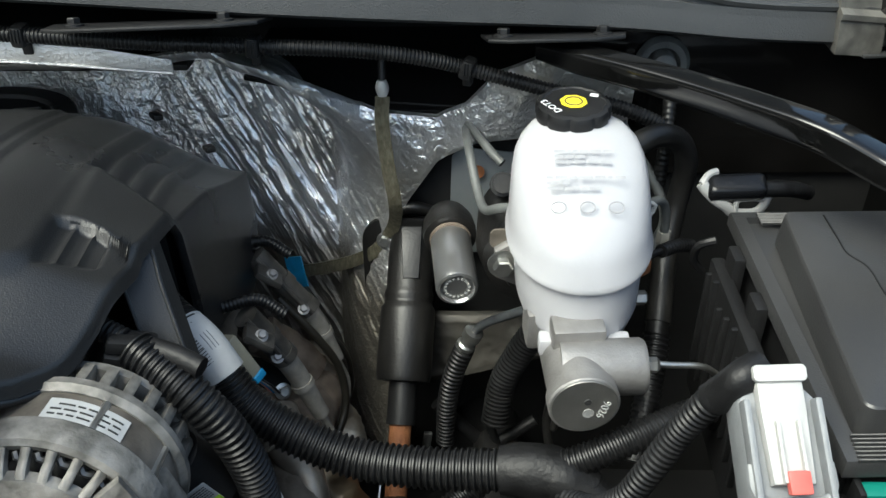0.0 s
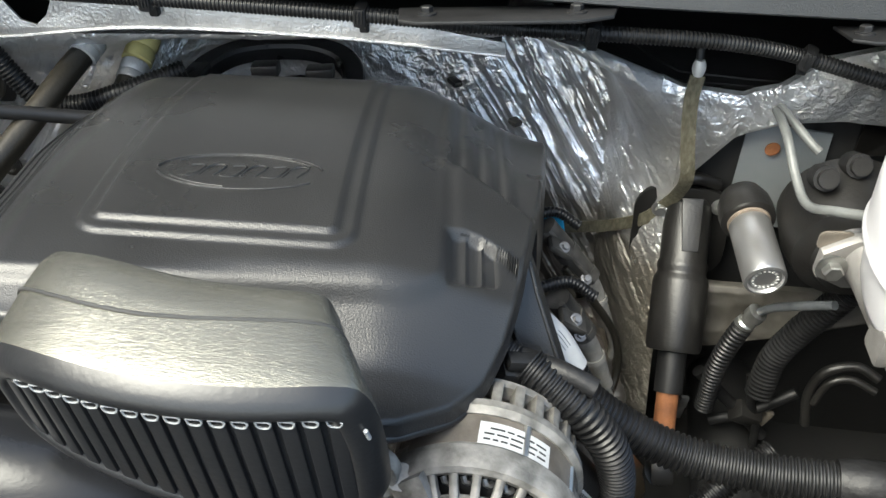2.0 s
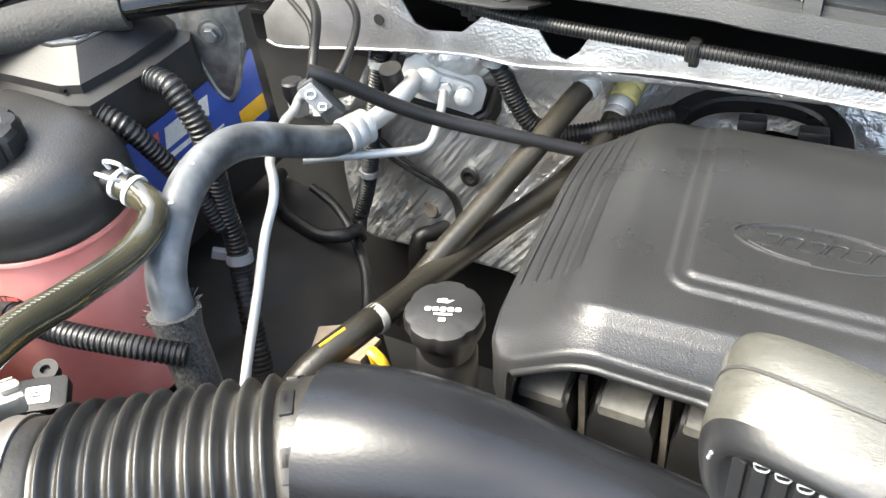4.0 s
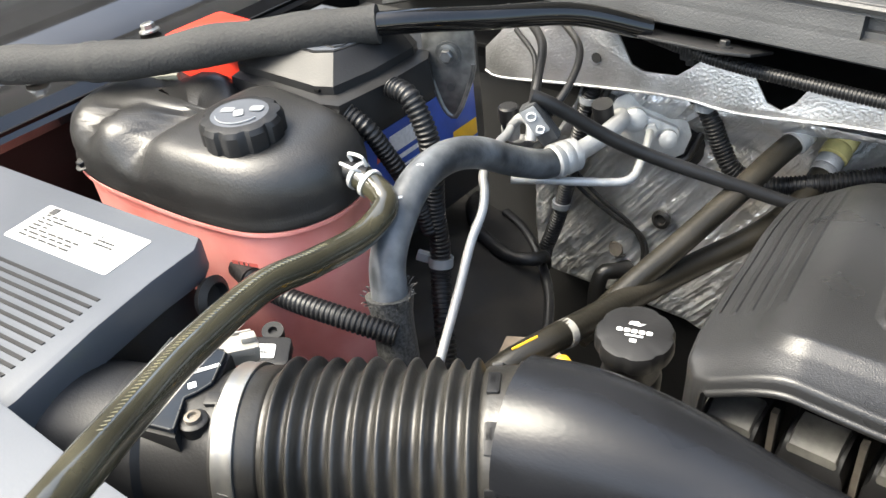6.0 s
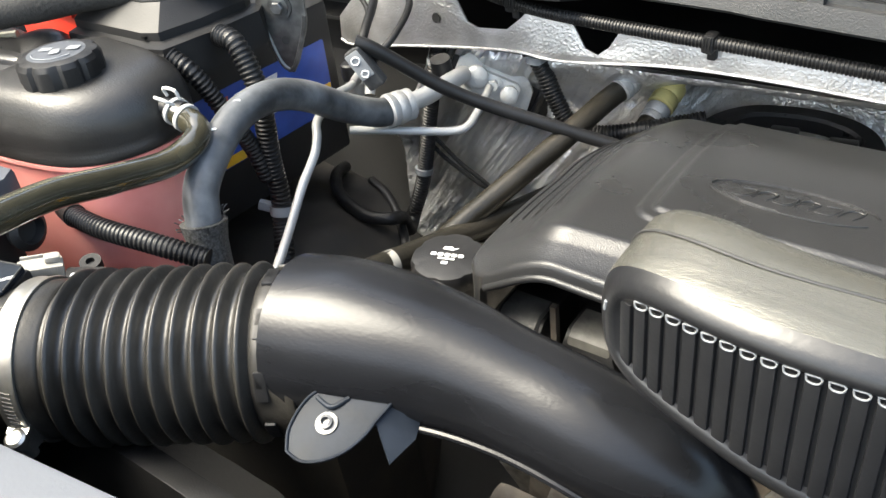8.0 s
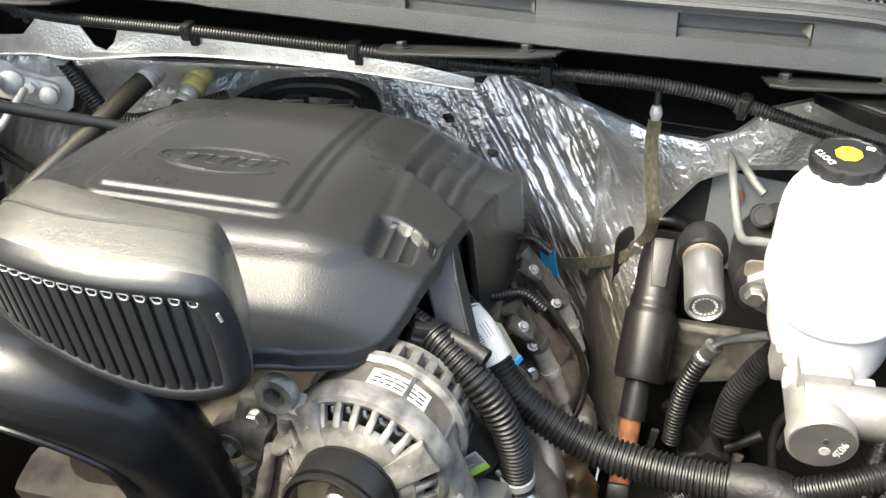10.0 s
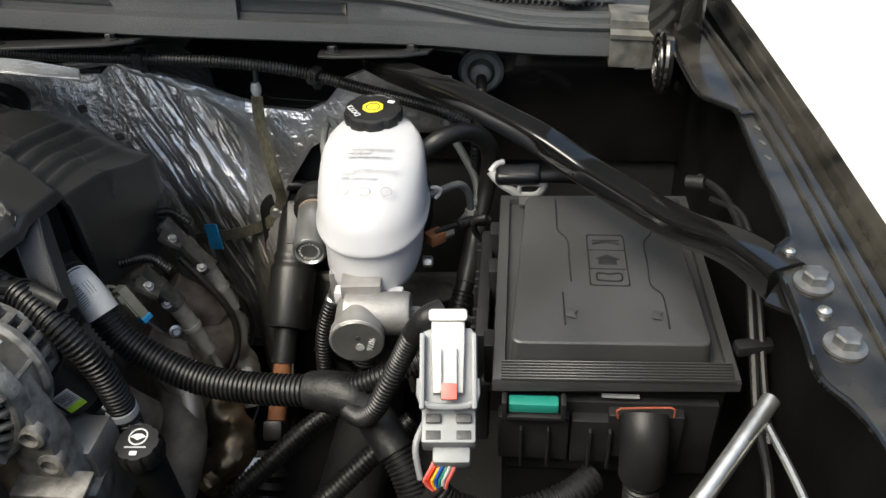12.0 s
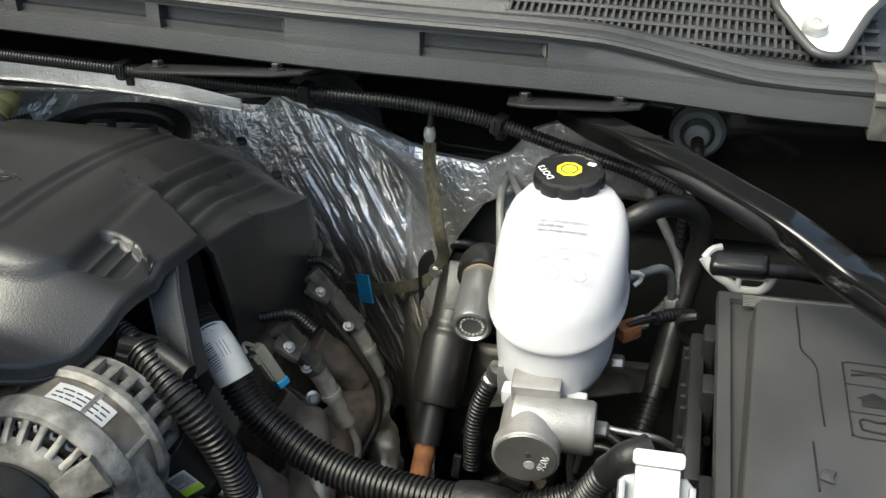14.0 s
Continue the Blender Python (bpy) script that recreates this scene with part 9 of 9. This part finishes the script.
    m = frame3((-0.847, 0.750, 1.136), (0.80, 0.40, -0.42), (0.25, 0.35, 0.9))
    part("block", prism([(-0.050, -0.016), (-0.040, -0.026), (0.044, -0.026), (0.052, -0.016), (0.050, 0.008), (0.038, 0.022), (-0.042, 0.024), (-0.050, 0.014)], 0.010, m, 0.003), PALEALU, bk, "pale aluminium gasket plate")
    part("raised_pad", prism(rounded(0.070, 0.030, 0.010), 0.013, m @ pose(0.0, -0.002, 0.009), 0.004), PALEALU, bk)
    bolt(m @ V(0.0, 0.001, 0.022), m.to_3x3() @ V(0, 0, 1), bk, 0.008, material=PALEALU)
    part("boss", lathe([(0.013, 0), (0.014, 0.002), (0.014, 0.010), (0.010, 0.013)], m @ V(-0.022, 0.004, 0.02), m.to_3x3() @ V(0, 0, 1), 22), PALEALU, bk)
    part("boss", lathe([(0.010, 0), (0.011, 0.002), (0.011, 0.010), (0.007, 0.013)], m @ V(0.023, -0.002, 0.02), m.to_3x3() @ V(0, 0, 1), 22), PALEALU, bk)
    part("case", box((0, 0, 0), (0.146, 0.080, 0.05), bevel=0.014), BLACK, bk, "black foam-edged case").matrix_basis = Matrix.Translation(-bk.location) @ m @ pose(0.008, 0.006, -0.028)
    part("seal", tube([m @ V(x, y, -0.002) for x, y in rounded(0.124, 0.064, 0.016) + [rounded(0.124, 0.064, 0.016)[0]]], 0.005, 8), RUBBER, bk)
    bar = thing("black_rod", (-0.78, 0.62, 1.1), "dull black rod crossing in front of the firewall", "rod")
    part("rod", tube([(-0.862, 0.538, 1.262), (-0.846, 0.551, 1.250), (-0.794, 0.608, 1.189), (-0.707, 0.67, 1.138), (-0.653, 0.70, 1.114), (-0.61, 0.725, 1.095)], 0.0075, 14), BLACK, bar)
    tg = thing("tag_plug", (-0.84, 0.525, 1.22), "grey plug with a white lock symbol tag", "connector")
    m = frame3((-0.853, 0.538, 1.236), (0.45, 0.2, -0.8), (0.8, 0.3, 0.5))
    part("body", prism(rounded(0.046, 0.020, 0.003), 0.014, m @ pose(0, 0, -0.007), 0.003), GREY, tg)
    part("tag", prism(rounded(0.030, 0.017, 0.002), 0.001, m @ pose(-0.006, 0, 0.007)), LGREY, tg, "pale grey tag")
    part("lock_symbol", join(tube([m @ V(-0.012 + 0.004 * math.cos(radians(a)), 0.005 * math.sin(radians(a)), 0.0085) for a in range(0, 361, 30)], 0.0008, 6, 0.002), tube([m @ V(0.004 + 0.004 * math.cos(radians(a)), 0.0045 * math.sin(radians(a)), 0.0085) for a in range(0, 361, 90)], 0.0008, 6, 0.002)), PRINT, tg)
    for k, pts in enumerate(([(-0.866, 0.545, 1.248), (-0.880, 0.575, 1.262), (-0.905, 0.62, 1.275), (-0.95, 0.66, 1.278), (-1.0, 0.69, 1.275)], [(-0.850, 0.548, 1.240), (-0.852, 0.59, 1.255), (-0.872, 0.64, 1.268), (-0.92, 0.68, 1.275), (-0.97, 0.71, 1.275)], [(-0.872, 0.552, 1.232), (-0.888, 0.578, 1.246), (-0.912, 0.615, 1.262), (-0.96, 0.65, 1.27)])):
        part("wire", tube(pts, 0.005 - 0.001 * k, 10), RUBBER, tg)


def build_heater_hoses():
    a = thing("heater_hose", (-0.72, 0.6, 1.0), "dusty black heater hose with a metal quick fitting", "hose", "heater hoses")
    part("hose", tube([(-0.680, 0.768, 1.150), (-0.690, 0.735, 1.141), (-0.706, 0.67, 1.122), (-0.726, 0.598, 1.101), (-0.748, 0.525, 1.078), (-0.765, 0.46, 1.055)], 0.0128, 18), HOSE, a)
    part("ferrule", lathe([(0.0128, 0), (0.0152, 0.001), (0.0152, 0.010), (0.013, 0.012), (0.0150, 0.014), (0.0150, 0.022), (0.010, 0.03)], (-0.682, 0.760, 1.148), (0.25, 0.92, 0.28), 22), PIPE, a)
    b = thing("heater_hose", (-0.71, 0.6, 1.0), "dusty black heater hose with a yellowed plastic coupling", "hose", "heater hoses")
    part("hose", tube([(-0.654, 0.785, 1.105), (-0.660, 0.745, 1.088), (-0.680, 0.685, 1.075), (-0.715, 0.61, 1.068), (-0.738, 0.53, 1.074), (-0.748, 0.46, 1.088), (-0.757, 0.40, 1.100), (-0.775, 0.35, 1.095), (-0.79, 0.31, 1.07)], 0.0132, 18), HOSE, b)
    part("coupling", lathe([(0.011, 0), (0.0165, 0.002), (0.0165, 0.014), (0.0145, 0.018), (0.0165, 0.022), (0.0165, 0.034), (0.012, 0.038), (0.010, 0.06)], (-0.652, 0.805, 1.114), (0.08, 0.9, 0.42), 22), CREAMY, b, "yellowed coupling")
    part("ferrule", lathe([(0.0132, 0), (0.0150, 0.001), (0.0150, 0.008), (0.0135, 0.010), (0.0150, 0.012), (0.0150, 0.022), (0.0125, 0.024)], (-0.654, 0.784, 1.104), (0.08, 0.9, 0.42), 22), PIPE, b)
    part("tie", tube([(-0.7515, 0.428, 1.0945), (-0.753, 0.420, 1.096)], 0.0142, 18, 0.004), SCUFFW, b, "pale cable tie")
    part("paint_mark", tube([(-0.76, 0.39, 1.1135), (-0.77, 0.365, 1.1125)], 0.0013, 6), YELLOW, b)
    f = thing("oil_filler", (-0.70, 0.435, 1.0), "black oil filler neck with a printed screw cap", "oil cap")
    c = V(-0.689, 0.438, 1.0995)
    part("neck", lathe([(0.027, 0), (0.028, -0.01), (0.025, -0.03), (0.028, -0.035), (0.028, -0.09)], c, (0.1, -0.05, 1), 30), BLACK, f)
    cap = part("cap", lathe([(0.026, -0.002), (0.0340, 0.0), (0.0354, 0.004), (0.0354, 0.014), (0.0335, 0.0185), (0.028, 0.020), (0, 0.0202)], c, (0.05, -0.05, 1), 64, 7, 0.06), BLACK, f, "fluted black oil cap", 30)
    m = frame3(c + V(0.001, -0.001, 0.0208), (1, 0.35, -0.03), (-0.35, 1, 0.05))
    bm = None
    for k in range(5):
        x = -0.0135 + k * 0.0065
        b2 = prism(rounded(0.0052, 0.0044, 0.0012), 0.0005, m @ pose(x, -0.001, -0.0001))
        bm = b2 if bm is None else join(bm, b2)
    bm = join(bm, prism([(-0.007, 0.007), (0.003, 0.006), (0.008, 0.010), (0.003, 0.009), (0.001, 0.0115), (-0.006, 0.0105)], 0.0004, m), prism(rounded(0.016, 0.0022, 0.0008), 0.0004, m @ pose(0, -0.0065, 0)), prism(rounded(0.006, 0.004, 0.001), 0.0004, m @ pose(0, -0.0125, 0)))
    part("print", bm, PRINT, cap, "white oil-can print")
    dip = thing("dipstick", (-0.715, 0.375, 1.05), "yellow dipstick handle beside the oil cap", "dipstick")
    part("handle", tube([(-0.722, 0.372, 1.120), (-0.716, 0.366, 1.128), (-0.706, 0.364, 1.122), (-0.703, 0.365, 1.108)], 0.0055, 12, 0.004, 0.6), YELLOW, dip)
    part("stem", tube([(-0.722, 0.372, 1.120), (-0.724, 0.378, 1.09), (-0.725, 0.385, 1.03)], 0.004, 10), YELLOW, dip)


def build_left_looms():
    for pts, r, lab in (([(-0.965, 0.455, 1.285), (-0.940, 0.452, 1.280), (-0.923, 0.451, 1.245), (-0.922, 0.451, 1.21), (-0.927, 0.451, 1.155), (-0.925, 0.45, 1.115), (-0.921, 0.44, 1.08), (-0.905, 0.42, 1.052), (-0.88, 0.39, 1.0)], 0.0112, "thick"),
                        ([(-0.968, 0.395, 1.285), (-0.950, 0.401, 1.270), (-0.942, 0.411, 1.242), (-0.935, 0.421, 1.212), (-0.934, 0.436, 1.175), (-0.930, 0.443, 1.135)], 0.0092, "thin")):
        t = thing("battery_cable", pts[0], "corrugated battery cable running down beside the battery", "cable", "battery cables")
        part("conduit", loom(pts, r, 0.005, 0.13, 14), LOOM, t)
        if lab == "thick":
            part("clamp", tube([(-0.925, 0.449, 1.100), (-0.924, 0.446, 1.090)], 0.0135, 16, 0.004), LGREY, t, "grey pipe clip")
            part("ear", box((-0.940, 0.440, 1.100), (0.018, 0.008, 0.011), (0, 20, 30), 0.002), LGREY, t)
    for pts, r in (([(-0.790, 0.738, 1.205), (-0.779, 0.737, 1.189), (-0.766, 0.737, 1.168), (-0.751, 0.738, 1.134), (-0.733, 0.738, 1.109), (-0.701, 0.747, 1.096), (-0.647, 0.768, 1.104), (-0.594, 0.80, 1.112)], 0.0112),
                   ([(-0.905, 0.732, 1.20), (-0.909, 0.730, 1.186), (-0.921, 0.730, 1.150), (-0.938, 0.731, 1.090), (-0.954, 0.732, 1.025), (-0.968, 0.730, 0.970), (-0.979, 0.716, 0.927), (-0.984, 0.70, 0.905)], 0.0108),
                   ([(-1.0, 0.26, 1.18), (-0.97, 0.252, 1.184), (-0.92, 0.250, 1.186), (-0.87, 0.262, 1.180), (-0.825, 0.282, 1.165)], 0.0098)):
        t = thing("corrugated_conduit", pts[0], "black corrugated conduit with tape ends by the firewall", "conduit", "firewall conduits")
        part("conduit", loom(pts, r, 0.0045, 0.12, 14), LOOM, t)
        part("tape", tube(pts[:2], r * 1.12, 14), TAPE, t)
    for q in ((-0.774, 0.737, 1.182), (-0.917, 0.730, 1.160), (-0.963, 0.731, 0.992)):
        t = thing("cable_tie", q, "pale cable tie round a conduit", "cable tie", "pale ties")
        part("band", lathe([(0.0105, -0.004), (0.0130, -0.004), (0.0130, 0.004), (0.0105, 0.004)], q, (0.1, 0.1, 1), 18), LGREY, t)
    for k, pts in enumerate(([(-0.958, 0.745, 1.03), (-0.935, 0.748, 1.008), (-0.892, 0.757, 0.977), (-0.858, 0.764, 0.955), (-0.846, 0.752, 0.920), (-0.850, 0.72, 0.87)], [(-0.950, 0.742, 1.045), (-0.915, 0.752, 1.005), (-0.872, 0.762, 0.968), (-0.853, 0.757, 0.930), (-0.862, 0.73, 0.880)])):
        t = thing("thin_wire", pts[0], "thin black wire hanging on the firewall", "cable", "thin wires")
        part("wire", tube(pts, 0.003, 8), RUBBER, t)
    t = thing("drain_elbow", (-0.86, 0.72, 0.88), "black rubber drain elbow on the firewall", "hose")
    part("elbow", tube([(-0.885, 0.775, 0.885), (-0.890, 0.752, 0.893), (-0.903, 0.738, 0.893), (-0.906, 0.727, 0.87), (-0.905, 0.72, 0.83)], 0.0115, 14), RUBBER, t)
    d = thing("fender_liner", (-0.98, 0.56, 0.6), "dusty brown-black domed liner below the hoses", "fender liner")
    def sheet(u, v):
        """A bowed sheet that falls towards the engine and the firewall, pinched into a crease along its middle."""
        x = -1.13 + 0.30 * u
        y = 0.36 + v * (lerp_table(((-1.13, 0.70), (-1.07, 0.697), (-1.02, 0.685), (-0.97, 0.662), (-0.925, 0.63), (-0.89, 0.59), (-0.86, 0.54), (-0.83, 0.48)), x) - 0.36)
        z = 1.0 - 0.04 * step01(0.45, 1.0, u) - 0.02 * step01(0.55, 1.0, v) - 0.006 * math.exp(-((u - 0.55 - 0.2 * v) / 0.05) ** 2)
        return V(x, y, z + 0.004 * noise.noise(V(x * 22, y * 22, 1.0)))
    top = [[sheet(i / 40, k / 40) for k in range(41)] for i in range(41)]
    rim = [top[i][0] for i in range(41)] + [top[40][k] for k in range(1, 41)] + [top[i][40] for i in range(39, -1, -1)] + [top[0][k] for k in range(39, 0, -1)]
    bm = skin(top, False)
    part("sheet", join(bm, skin([rim, [p + V(0, 0, -0.008) for p in rim], [p + V(0.02, 0, -0.30) for p in rim]], True, False)), BROWNDUST, d, sharp=60)
    edge = [top[40][k] + V(0.001, 0, 0.002) for k in range(0, 41, 5)] + [top[i][40] + V(0, 0.001, 0.002) for i in range(38, 8, -6)]
    part("edge_lip", tube(edge, 0.0065, 10, 0.01, 0.7, 0.05), RUBBER, d, "black rubber edge lip")
    lh = thing("liner_harness", (-0.99, 0.66, 0.93), "taped black harness lying over the liner", "wiring harness")
    part("taped_run", tube([(-0.979, 0.718, 0.925), (-0.972, 0.700, 0.915), (-0.952, 0.672, 0.93), (-0.928, 0.636, 0.978), (-0.925, 0.612, 0.990), (-0.957, 0.600, 0.992), (-1.010, 0.612, 1.0), (-1.035, 0.630, 1.005), (-1.06, 0.66, 1.0), (-1.075, 0.69, 0.99)], 0.0085, 12, 0.005, 1.0, 0.12), TAPE, lh)
    tn = thing("tan_cover", (-0.80, 0.42, 1.0), "tan dusty bracket under the hoses", "bracket")
    part("plate", prism([(-0.03, -0.012), (0.02, -0.02), (0.035, 0.008), (0.005, 0.022), (-0.028, 0.014)], 0.012, pose(-0.803, 0.43, 1.03, 10, 8, 20), 0.004), TANM, tn)


build_ac()
build_heater_hoses()
build_left_looms()
